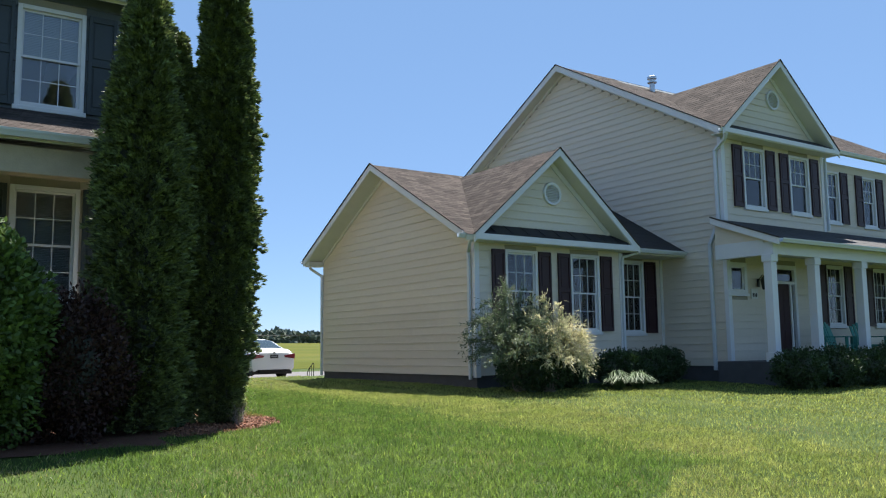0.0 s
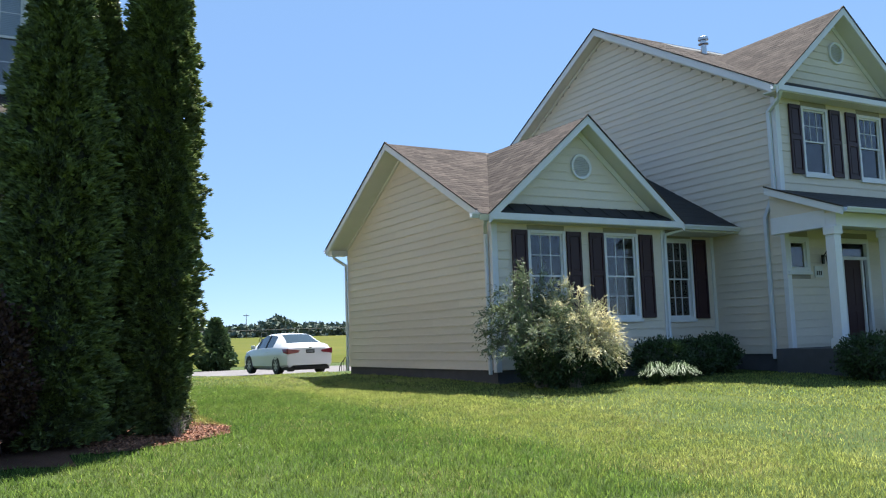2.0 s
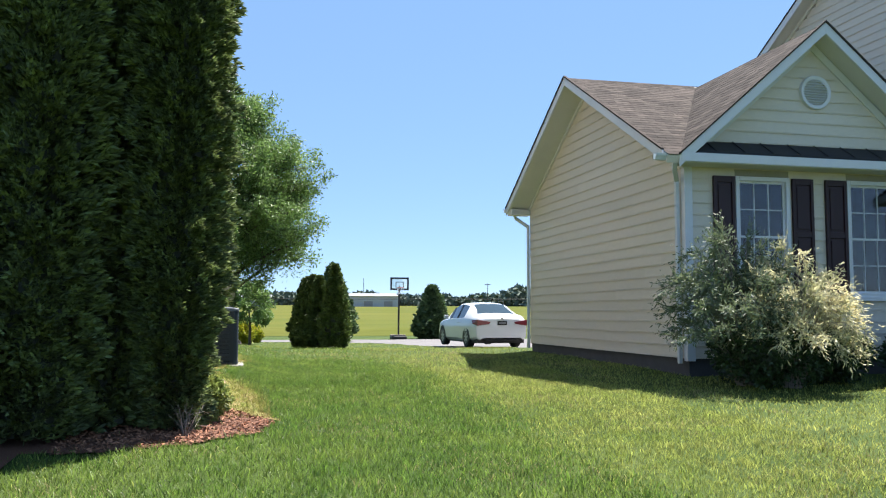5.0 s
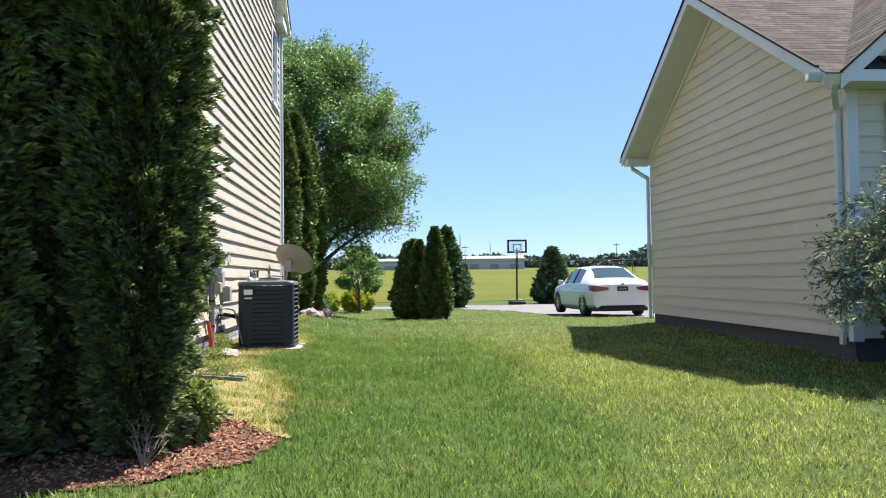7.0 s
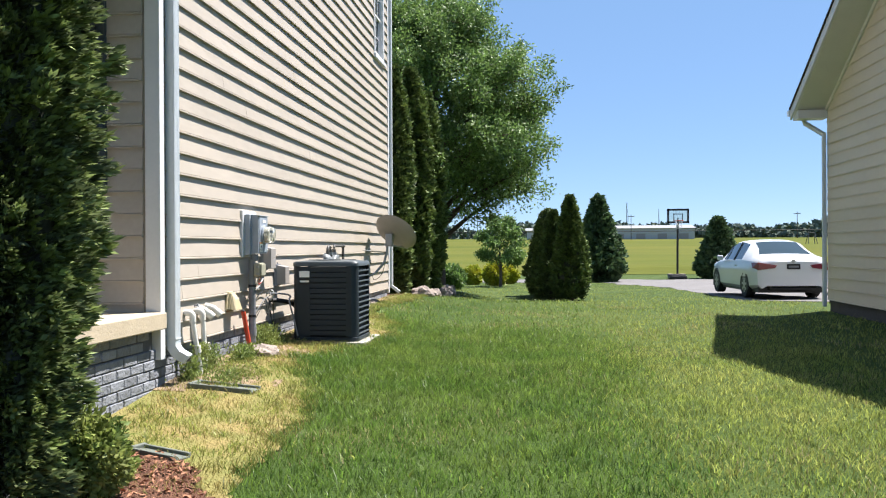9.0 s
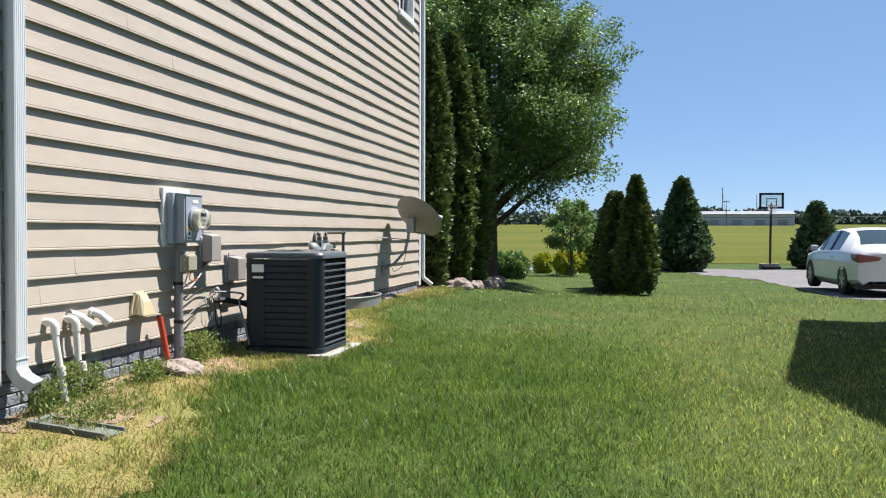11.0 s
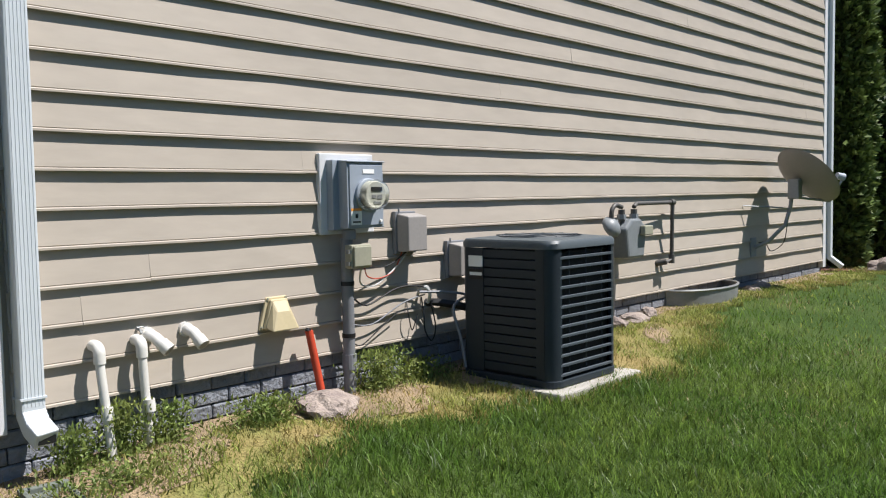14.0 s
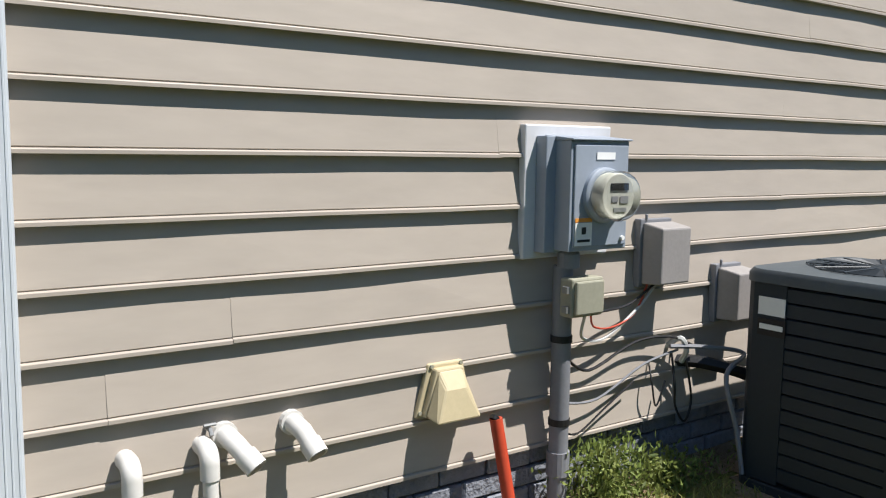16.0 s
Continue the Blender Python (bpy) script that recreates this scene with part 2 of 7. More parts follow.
ax = np.concatenate([[-3000, -900, -300, -120, -60, -30, -18], np.arange(-12, 34, 0.5), [38, 45, 60, 90, 150, 300, 900, 3000]])
ay = np.concatenate([[-3000, -600, -150, -60, -30, -15, -8], np.arange(-4, 60, 0.5), [62, 66, 72, 80, 100, 120, 160, 220, 300, 420, 600, 1000, 3000]])
tagged(sheet("ground", ax, ay, M["lawn"]), "mown green lawn with lighter sunlit patches", "lawn", kind="structure")
fx = np.concatenate([[-2500, -800, -300, -120, -60], np.arange(-40, 80, 4.0), [100, 150, 300, 800, 2500]])
fy = np.concatenate([np.arange(61, 80, 1.0), np.arange(80, 120, 4.0), np.arange(120, 300, 12.0), [300, 420, 600, 1000, 2500]])
tagged(sheet("field", fx, fy, M["field"], lambda X, Y: 0.02 + 0.45 * smooth(61, 64, Y)), "wide yellow-green field of standing grain", "field", kind="structure")


def lane_keep(x, y):
    edge = 0.35 * np.sin(x * 0.9) + 0.2 * np.sin(x * 2.3)
    lane = (y > 48.5 + edge * 0.6) & (y < 53.5 + edge * 0.5) & (x > -40)
    drive = (x > 11.6 - 2.2 * smooth(40, 50, y) + 0.1 * np.sin(y * 3)) & (x < 24) & (y > 27.6) & (y < 53)
    return lane | drive


tagged(sheet("road", np.arange(-40, 60, 0.4), np.arange(26, 56, 0.25), M["gravel"], 0.012, lane_keep), "pale grey gravel lane and driveway", "road", kind="structure")


# ---- walls, boards, roofs, windows ----
def wall(parent, axis, at, back, u0, u1, z0, z1, holes, material, name="wall"):
    """A wall slab from plane at to plane back, with openings through it."""
    us = sorted({u0, u1, *[h[0] for h in holes], *[h[1] for h in holes]})
    g = Geo()
    for a, b in zip(us, us[1:]):
        spans, z = [], z0
        for h in sorted([h for h in holes if h[0] < b - 1e-6 and h[1] > a + 1e-6], key=lambda h: h[2]):
            spans.append((z, h[2]))
            z = h[3]
        spans.append((z, z1))
        for lo, hi in spans:
            if hi - lo > 1e-4:
                g.box(at, a, lo, back, b, hi) if axis == "x" else g.box(a, at, lo, b, back, hi)
    return part(name, g, material, parent)


def siding(parent, axis, at, out, u_range, z0, z1, material, holes=(), h=0.178, lip=0.032, seam=40.0, name="siding_board"):
    """Lapped boards, each an object: the lower edge stands proud of the board below."""
    z = z0
    rnd = random.Random(int(at * 10) + int(z0 * 7))
    while z < z1 - 0.02:
        hh = min(h, z1 - z)
        lo, hi = u_range(z + hh * 0.2)
        if hi - lo < 0.05:
            break
        cuts = [(lo, hi)]
        for a, b, c, d in holes:
            if c < z + hh - 0.01 and d > z + 0.01:
                cuts = [s for x0, x1 in cuts for s in ((x0, min(x1, a)), (max(x0, b), x1)) if s[1] - s[0] > 0.01]
        start = lo - rnd.random() * seam
        for x0, x1 in cuts:
            marks = [x0] + [m for m in (start + seam * i for i in range(1, 12)) if x0 + 0.2 < m < x1 - 0.2] + [x1]
            for i, (a, b) in enumerate(zip(marks, marks[1:])):
                e = lip + rnd.uniform(-0.0016, 0.0016)
                prof = [(0.0, hh + 0.012), (0.003, hh + 0.012), (e - 0.006, 0.019), (e - 0.010, 0.0155), (e - 0.001, 0.012), (e, 0.010), (e, 0.0), (0.0, 0.004)]
                g = Geo()
                b2 = b + (0.012 if i < len(marks) - 2 else 0)
                ns = max(1, int((b2 - a) / 0.45))
                n = len(prof)
                vs = []
                for s in range(ns + 1):
                    u, de, dz = a + (b2 - a) * s / ns, rnd.uniform(-0.004, 0.004) * (0 < s < ns), rnd.uniform(-0.0018, 0.0018)
                    for p, q in prof:
                        w = min(1.0, p / e)
                        vs.append((at + out * (p + de * w), u, z + q + dz * w) if axis == "x" else (u, at + out * (p + de * w), z + q + dz * w))
                g.add(vs, [(s * n + k, s * n + (k + 1) % n, (s + 1) * n + (k + 1) % n, (s + 1) * n + k) for s in range(ns) for k in range(n)] + [tuple(range(n)), tuple(ns * n + k for k in range(n))])
                part(name, g, material, parent)
        z += h


def clip_poly(poly, lo, hi):
    for bound, sign in ((lo, 1), (hi, -1)):
        res = []
        for i, p in enumerate(poly):
            q = poly[(i + 1) % len(poly)]
            dp, dq = sign * (p[1] - bound), sign * (q[1] - bound)
            if dp >= 0:
                res.append(p)
            if dp * dq < 0:
                t = dp / (dp - dq)
                res.append((p[0] + t * (q[0] - p[0]), p[1] + t * (q[1] - p[1])))
        poly = res
        if len(poly) < 3:
            return []
    return poly


def roof(parent, pts, material, label="", step=0.145, thick=0.14, name="roof"):
    """A planar roof face; its first edge is the eave. Shingle courses lap over one another on a deck."""
    P = [Vector(p) for p in pts]
    u = (P[1] - P[0]).normalized()
    n = (P[1] - P[0]).cross(P[-1] - P[0]).normalized()
    if n.z < 0:
        n = -n
    P = [p - n * (p - P[0]).dot(n) for p in P]
    v = n.cross(u)
    if v.z < 0:
        v = -v
    uv = [((p - P[0]).dot(u), (p - P[0]).dot(v)) for p in P]
    deck = part(name, Geo().prism([p - n * 0.015 for p in P], n * -(thick - 0.015)), M["soffit"], parent, label)
    g, z, top = Geo(), min(q[1] for q in uv), max(q[1] for q in uv)
    while z < top - 1e-3:
        course = clip_poly(uv, z, min(z + step * 1.02, top))
        tab = 0.30 if step < 0.2 else 100.0
        lo = min(q[0] for q in course) if course else 0
        hi = max(q[0] for q in course) if course else -1
        left = lo - tab * ((int(z / step) * 0.37) % 1.0)
        while left < hi:
            poly = [(q, p) for p, q in clip_poly([(q, p) for p, q in course], left, left + tab - 0.004)]
            left += tab
            if len(poly) < 3:
                continue
            vs = [P[0] + u * a + v * b + n * (0.003 * (1 - (b - z) / step) + 0.001) for a, b in poly]
            low = [P[0] + u * a + v * b - n * 0.002 for a, b in poly]
            m = len(vs)
            g.add(vs + low, [tuple(range(m))] + [(i, (i + 1) % m, m + (i + 1) % m, m + i) for i in range(m)])
        z += step
    sh = part("shingles", g, material, deck)
    sh["kind"] = "stuff"
    return deck


def window(parent, axis, at, out, u0, u1, z0, z1, cols=3, rows=2, blind=0.0, frame_w=0.07, sill=True, lower=True, low_bars=True):
    """A double-hung window: casing, two sashes with bars, panes, and a dark room behind."""
    def B(g, a, b, c, d, p, q):
        return g.box(at + out * p, a, c, at + out * q, b, d) if axis == "x" else g.box(a, at + out * p, c, b, at + out * q, d)
    g = Geo()
    B(g, u0, u0 + frame_w, z0, z1, -0.12, 0.035), B(g, u1 - frame_w, u1, z0, z1, -0.12, 0.035)
    B(g, u0 + frame_w, u1 - frame_w, z1 - frame_w, z1, -0.12, 0.035), B(g, u0 + frame_w, u1 - frame_w, z0, z0 + frame_w, -0.12, 0.035)
    w = part("window", g, M["trim"], parent, "white double-hung window", bevel=0.006)
    if sill:
        part("sill", B(Geo(), u0 - 0.03, u1 + 0.03, z0 - 0.06, z0 + 0.012, -0.02, 0.065), M["trim"], w, bevel=0.006)
    a, b, c, d = u0 + frame_w, u1 - frame_w, z0 + frame_w, z1 - frame_w
    mid = (c + d) / 2 if lower else c
    for lo, hi, dep, on in ((mid - 0.02, d, -0.02, True), (c, mid + 0.02, -0.05, lower)):
        if not on:
            continue
        s = Geo()
        r = 0.035
        B(s, a, a + r, lo, hi, dep - 0.03, dep), B(s, b - r, b, lo, hi, dep - 0.03, dep)
        B(s, a + r, b - r, lo, lo + r, dep - 0.03, dep), B(s, a + r, b - r, hi - r, hi, dep - 0.03, dep)
        bars = dep > -0.03 or low_bars
        for i in range(1, cols if bars else 1):
            x = a + r + (b - a - 2 * r) * i / cols
            B(s, x - 0.007, x + 0.007, lo + r, hi - r, dep - 0.022, dep - 0.006)
        for i in range(1, rows if bars else 1):
            z = lo + r + (hi - lo - 2 * r) * i / rows
            B(s, a + r, b - r, z - 0.007, z + 0.007, dep - 0.0215, dep - 0.0065)
        part("sash", s, M["trim"], w)
        p = part("pane", B(Geo(), a + 0.01, b - 0.01, lo + 0.01, hi - 0.01, dep - 0.018, dep - 0.014), M["pane"], w)
        p.visible_shadow = False
    if blind:
        s = Geo()
        z = d
        while z > d - (d - c) * blind:
            B(s, a + 0.005, b - 0.005, z - 0.026, z - 0.004, -0.105, -0.098)
            z -= 0.027
        part("blind", s, M["blind"], w, "pale slatted blind")
    return w


def shutter(parent, axis, at, out, u0, u1, z0, z1, material):
    def B(g, a, b, c, d, p, q):
        return g.box(at + out * p, a, c, at + out * q, b, d) if axis == "x" else g.box(a, at + out * p, c, b, at + out * q, d)
    g = Geo()
    w = 0.055
    mid = z0 + (z1 - z0) * 0.52
    B(g, u0, u0 + w, z0, z1, 0.0, 0.045), B(g, u1 - w, u1, z0, z1, 0.0, 0.045)
    for lo, hi in ((z0, z0 + 0.1), (mid - 0.05, mid + 0.05), (z1 - 0.1, z1)):
        B(g, u0 + w, u1 - w, lo, hi, 0.0, 0.043)
    for lo, hi in ((z0 + 0.1, mid - 0.05), (mid + 0.05, z1 - 0.1)):
        B(g, u0 + w, u1 - w, lo, hi, 0.0, 0.022)
        B(g, u0 + w + 0.03, u1 - w - 0.03, lo + 0.04, hi - 0.04, 0.022, 0.036)
    return part("shutter", g, material, parent, bevel=0.004)


def downspout(parent, path, w=0.075, d=0.06, material=None):
    """A square-section rain pipe along a path."""
    g = Geo()
    pts = [Vector(p) for p in path]
    for a, b in zip(pts, pts[1:]):
        dirn = (b - a).normalized()
        side = Vector((0, 1, 0)) if abs(dirn.y) < 0.5 else Vector((1, 0, 0))
        side = (side - dirn * side.dot(dirn)).normalized()
        other = dirn.cross(side)
        a, b = a - dirn * 0.012, b + dirn * 0.012
        q = [side * (w / 2) + other * (d / 2), side * (w / 2) - other * (d / 2), -side * (w / 2) - other * (d / 2), -side * (w / 2) + other * (d / 2)]
        g.prism([a + s for s in q], b - a)
    return part("downspout", g, material or M["alu"], parent, "white aluminium downspout", bevel=0.008)


def gutter(parent, a, b, out):
    """An ogee gutter from a to b along an eave, hanging on the out side."""
    a, b, out = Vector(a), Vector(b), Vector(out).normalized()
    prof = [(0, 0), (0.0, -0.10), (0.07, -0.10), (0.09, -0.06), (0.11, -0.03), (0.115, 0.0), (0.10, 0.0), (0.075, -0.085), (0.012, -0.085), (0.012, 0)]
    return part("gutter", Geo().prism([a + out * p + Vector((0, 0, q)) for p, q in prof], b - a), M["alu"], parent, "white gutter along the eave", smooth=False)


def round_vent(parent, x, y, z, r=0.29):
    m = Matrix.Translation((x, y, z)) @ Matrix.Rotation(radians(90), 4, "X")
    v = part("gable_vent", Geo().lathe([(r - 0.07, 0.0), (r - 0.07, 0.03), (r - 0.05, 0.045), (r - 0.01, 0.045), (r, 0.02), (r, -0.02)], m, 32), M["trim"], parent, "white round louvred gable vent", smooth=True)
    g = Geo()
    k = -0.2
    while k < 0.2:
        w = math.sqrt(max((r - 0.06) ** 2 - k * k, 0.001))
        g.prism([(x - w, y - 0.01, z + k + 0.03), (x - w, y - 0.045, z + k), (x - w, y - 0.038, z + k - 0.003), (x - w, y - 0.003, z + k + 0.03)], (2 * w, 0, 0))
        k += 0.042
    part("louvre", g, M["trim"], v)


def rake(parent, a, b, width=0.15, out=(0, -1, 0), th=0.03):
    """A white fascia board that follows a gable's slope from a to b."""
    a, b = Vector(a), Vector(b)
    dn = Vector((0, 0, -width))
    board = part("fascia", Geo().prism([a, b, b + dn, a + dn], Vector(out).normalized() * th), M["trim"], parent, bevel=0.004)
    lift, o = Vector((0, 0, 0.004)), Vector(out).normalized()
    top = Vector((0, 0, 0.036))
    part("drip_edge", Geo().prism([a + lift, b + lift, b + top, a + top], o * (th + 0.02)), M["shingle"], board, "dark shingle edge")
    return board


# ---- house with the utility side ----
LX, LY0, LY1 = 3.8, 14.47, 24.7
house_l = thing("house", (-1.5, 19.6, 0.6), "two-storey beige vinyl-sided house with slate front and covered porch", "house", "houses", local=False)
side_hole = (23.28, 24.22, 5.28, 6.9)
lw = wall(house_l, "x", LX, LX - 0.15, LY0, LY1, 0.95, 7.35, [side_hole], M["wrap"])
siding(lw, "x", LX, 1, lambda z: (LY0 + 0.105, LY1 - 0.09), 0.955, 7.33, M["siding_l"], [side_hole], h=0.178, seam=3.7)
window(lw, "x", LX, 1, *side_hole)
front_holes = [(1.9, 2.92, 5.28, 6.94), (1.9, 2.92, 2.2, 4.04)]
fw = wall(house_l, "y", LY0, LY0 + 0.15, -7.0, LX - 0.15, 0.95, 7.35, front_holes, M["wrap"])
siding(fw, "y", LY0, -1, lambda z: (-7.0, LX - 0.11), 0.955, 4.75, M["siding_l"], front_holes[1:])
siding(fw, "y", LY0, -1, lambda z: (-7.0, LX - 0.11), 4.75, 7.33, M["grey_siding"], front_holes[:1])
window(fw, "y", LY0, -1, *front_holes[0], blind=0.5)
window(fw, "y", LY0, -1, *front_holes[1], blind=1.0)
for z0, z1 in ((5.28, 6.94), (2.2, 4.04)):
    shutter(fw, "y", LY0 - 0.02, -1, 1.42, 1.86, z0, z1, M["slate"])
    shutter(fw, "y", LY0 - 0.02, -1, 2.96, 3.40, z0, z1, M["slate"])
wall(house_l, "y", LY1 - 0.15, LY1, -7.0, LX - 0.15, 0.6, 7.35, [], M["siding_l"])
wall(house_l, "x", -7.0, -6.85, LY0 + 0.15, LY1 - 0.15, 0.6, 7.35, [], M["siding_l"])
part("corner_post", Geo().box(LX - 0.09, LY0 - 0.015, 0.87, LX + 0.035, LY0 + 0.075, 7.3), M["trim"], house_l, "white corner post", bevel=0.005)
part("corner_post", Geo().box(LX - 0.10, LY1 - 0.09, 0.87, LX + 0.03, LY1 + 0.03, 7.3), M["trim"], house_l, "white corner post", bevel=0.005)
RZ = 7.25
roof(house_l, [(-7.4, LY0 - 0.4, RZ), (LX + 0.2, LY0 - 0.4, RZ), (LX + 0.2, 19.62, RZ + 3.0), (-7.4, 19.62, RZ + 3.0)], M["shingle"], "brown shingle roof slope")
roof(house_l, [(LX + 0.2, LY1 + 0.4, RZ), (-7.4, LY1 + 0.4, RZ), (-7.4, 19.62, RZ + 3.0), (LX + 0.2, 19.62, RZ + 3.0)], M["shingle"], "brown shingle roof slope")
part("gable", Geo().prism([(LX, LY0, 7.35), (LX, LY1, 7.35), (LX, 19.62, RZ + 2.85)], (-0.15, 0, 0)), M["siding_l"], house_l)
part("soffit", Geo().box(LX + 0.002, LY0 - 0.38, RZ - 0.14, LX + 0.18, LY0 + 1.0, RZ - 0.1), M["trim"], house_l)
part("eave_return", Geo().box(LX + 0.002, LY1 - 0.75, RZ - 0.16, LX + 0.18, LY1 + 0.38, RZ - 0.02), M["soffit"], house_l)
rake(house_l, (LX + 0.2, LY0 - 0.42, RZ), (LX + 0.2, 19.62, RZ + 3.0), out=(1, 0, 0))
rake(house_l, (LX + 0.2, LY1 + 0.42, RZ), (LX + 0.2, 19.62, RZ + 3.0), out=(1, 0, 0))
gutter(house_l, (-7.4, LY0 - 0.4, RZ), (LX + 0.23, LY0 - 0.4, RZ), (0, -1, 0))
gutter(house_l, (LX + 0.23, LY1 + 0.4, RZ), (-7.4, LY1 + 0.4, RZ), (0, 1, 0))
ds = downspout(house_l, [(LX + 0.06, LY0 + 0.165, 7.1), (LX + 0.06, LY0 + 0.165, 0.96), (LX + 0.10, LY0 + 0.17, 0.90), (LX + 0.17, LY0 + 0.18, 0.86)], 0.105, 0.08)
for k in range(6):
    part("rib", Geo().tube([(LX + 0.099, LY0 + 0.125 + k * 0.016, 7.05), (LX + 0.099, LY0 + 0.125 + k * 0.016, 0.99)], 0.0032, 6), M["alu"], ds)
part("seam_band", Geo().box(LX + 0.018, LY0 + 0.108, 1.02, LX + 0.106, LY0 + 0.222, 1.03), M["alu"], ds)
# solid spout: a black block paints the shade inside its outlet
part("spout_mouth", Geo().box(LX + 0.172, LY0 + 0.145, 0.835, LX + 0.185, LY0 + 0.22, 0.875), M["black"], ds)
downspout(house_l, [(LX + 0.05, LY1 + 0.08, 7.1), (LX + 0.05, LY1 + 0.08, 1.0), (LX + 0.2, LY1 + 0.1, 0.88)], 0.08, 0.06)
part("porch_floor", Geo().box(-7.0, 12.75, 1.12, LX + 0.09, LY0 - 0.02, 1.25), M["cream_cap"], house_l, "cream concrete porch cap", bevel=0.008)
part("porch_roof_deck", Geo().prism([(-7.2, 12.35, 4.38), (-7.2, LY0 - 0.03, 4.98), (-7.2, LY0 - 0.03, 4.86), (-7.2, 12.35, 4.26)], (LX + 7.3, 0, 0)), M["soffit"], house_l)
roof(house_l, [(-7.2, 12.3, 4.40), (LX + 0.15, 12.3, 4.40), (LX + 0.15, LY0 - 0.03, 5.22), (-7.2, LY0 - 0.03, 5.22)], M["shingle"], "brown shingle porch roof")
part("porch_beam", Geo().box(-7.1, 12.5, 3.85, LX, 12.75, 4.22), M["cream_cap"], house_l, "tan porch beam", bevel=0.006)
part("porch_ceiling", Geo().box(-7.1, 12.75, 4.18, LX, LY0 - 0.03, 4.24), M["soffit"], house_l)
gutter(house_l, (-7.2, 12.3, 4.38), (LX + 0.15, 12.3, 4.38), (0, -1, 0))
for x in (3.65, 0.6, -2.5):
    part("porch_column", Geo().box(x - 0.1, 12.75, 1.25, x + 0.1, 12.95, 3.85), M["trim"], house_l, "white porch column", bevel=0.01)
found_l = part("foundation", Geo().box(LX - 0.03, 12.78, 0.2, LX - 0.2, LY1, 0.95).box(-7, 12.8, 0.2, LX - 0.21, 12.95, 1.11), M["mortar"], house_l, "grey painted brick foundation")
part("foundation_cap", Geo().box(LX - 0.028, 12.78, 0.95, LX - 0.2, LY0 - 0.04, 1.118), M["mortar"], house_l)


def frieze(parent, a, b, drop, width, d):
    """A cream board against the wall, under the roof slope from a to b."""
    a, b = Vector(a) - Vector((0, 0, drop)), Vector(b) - Vector((0, 0, drop))
    dn = Vector((0, 0, -width))
    part("frieze_board", Geo().prism([a, b, b + dn, a + dn], Vector(d)), M["soffit"], parent)


# ---- house with garage wing ----
house_r = thing("house", (20.0, 19.5, 0.6), "two-storey cream vinyl-sided house with garage wing and maroon shutters", "house", "houses", local=False)
GX, GY0, GY1, gm = 11.72, 15.72, 23.40, 19.62
SR = M["siding_r"]
EZ, EZR, RT = 3.98, 4.14, 6.35          # front eave, rear eave, ridge of the garage
GF = 15.33                              # face of the street-side gable overhang
GRAKE = GX - 0.5
SLOPE = 0.549
gw = wall(house_r, "x", GX, GX + 0.15, GY0, GY1, 0.82, 4.0, [], M["wrap"])
part("gable", Geo().prism([(GX, GY0, 4.0), (GX, GY1, 4.0), (GX, GY1, 4.12), (GX, gm, 6.15), (GX, GY0, 4.05)], (0.15, 0, 0)), M["wrap"], house_r)
siding(gw, "x", GX, -1, lambda z: (GY0 + 0.08, GY1 - 0.02) if z < 3.95 else (GY0 + (z - 3.98) / SLOPE, GY1 - (z - 4.05) / SLOPE), 0.82, 6.12, SR, h=0.19, lip=0.019, seam=9)
gh = [(12.60, 13.59, 1.80, 3.75), (14.67, 15.66, 1.80, 3.75)]
gf = wall(house_r, "y", GY0, GY0 + 0.15, GX + 0.15, 16.48, 0.82, 4.0, gh, M["wrap"])
siding(gf, "y", GY0, -1, lambda z: (GX + 0.10, 16.40), 0.82, 4.0, SR, gh, h=0.19, lip=0.019, seam=5)
part("gable", Geo().prism([(GX, GY0, 4.0), (16.48, GY0, 4.0), (14.07, GY0, 6.08)], (0, 0.15, 0)), M["wrap"], house_r)
siding(gf, "y", GY0 - 0.002, -1, lambda z: (GX + (z - 3.9) / 0.868, 16.47 - (z - 3.9) / 0.868), 4.3, 5.98, SR, h=0.19, lip=0.019, seam=9)
for h in gh:
    window(gf, "y", GY0, -1, *h, blind=0.0)
for a, b in ((12.19, 12.57), (13.62, 14.01), (14.24, 14.64), (15.69, 16.09)):
    shutter(gf, "y", GY0 - 0.02, -1, a, b, 1.83, 3.74, M["maroon"])
rh = [(17.14, 18.03, 1.78, 3.78)]
rw = wall(house_r, "y", 16.4, 16.55, 16.48, 18.8, 0.82, 4.0, rh, M["wrap"])
siding(rw, "y", 16.4, -1, lambda z: (16.50, 18.72), 0.82, 4.0, SR, rh, h=0.19, lip=0.019, seam=5)
window(rw, "y", 16.4, -1, *rh[0])
shutter(rw, "y", 16.38, -1, 18.06, 18.50, 1.80, 3.77, M["maroon"])
part("corner_post", Geo().box(GX - 0.03, GY0 - 0.03, 0.78, GX + 0.11, GY0 + 0.08, 3.95), M["trim"], house_r, "white corner post", bevel=0.005)
part("corner_post", Geo().box(16.38, GY0 - 0.03, 0.78, 16.51, GY0 + 0.08, 3.95), M["trim"], house_r, "white corner post", bevel=0.005)
part("corner_post", Geo().box(18.7, 16.36, 0.78, 18.8, 16.4, 3.95), M["soffit"], house_r)
part("side_wall", Geo().box(16.33, GY0 + 0.15, 0.82, 16.48, 16.4, 4.0), SR, house_r)
part("back_wall", Geo().box(GX + 0.15, GY1 - 0.15, 0.6, 18.8, GY1, 4.0), SR, house_r)
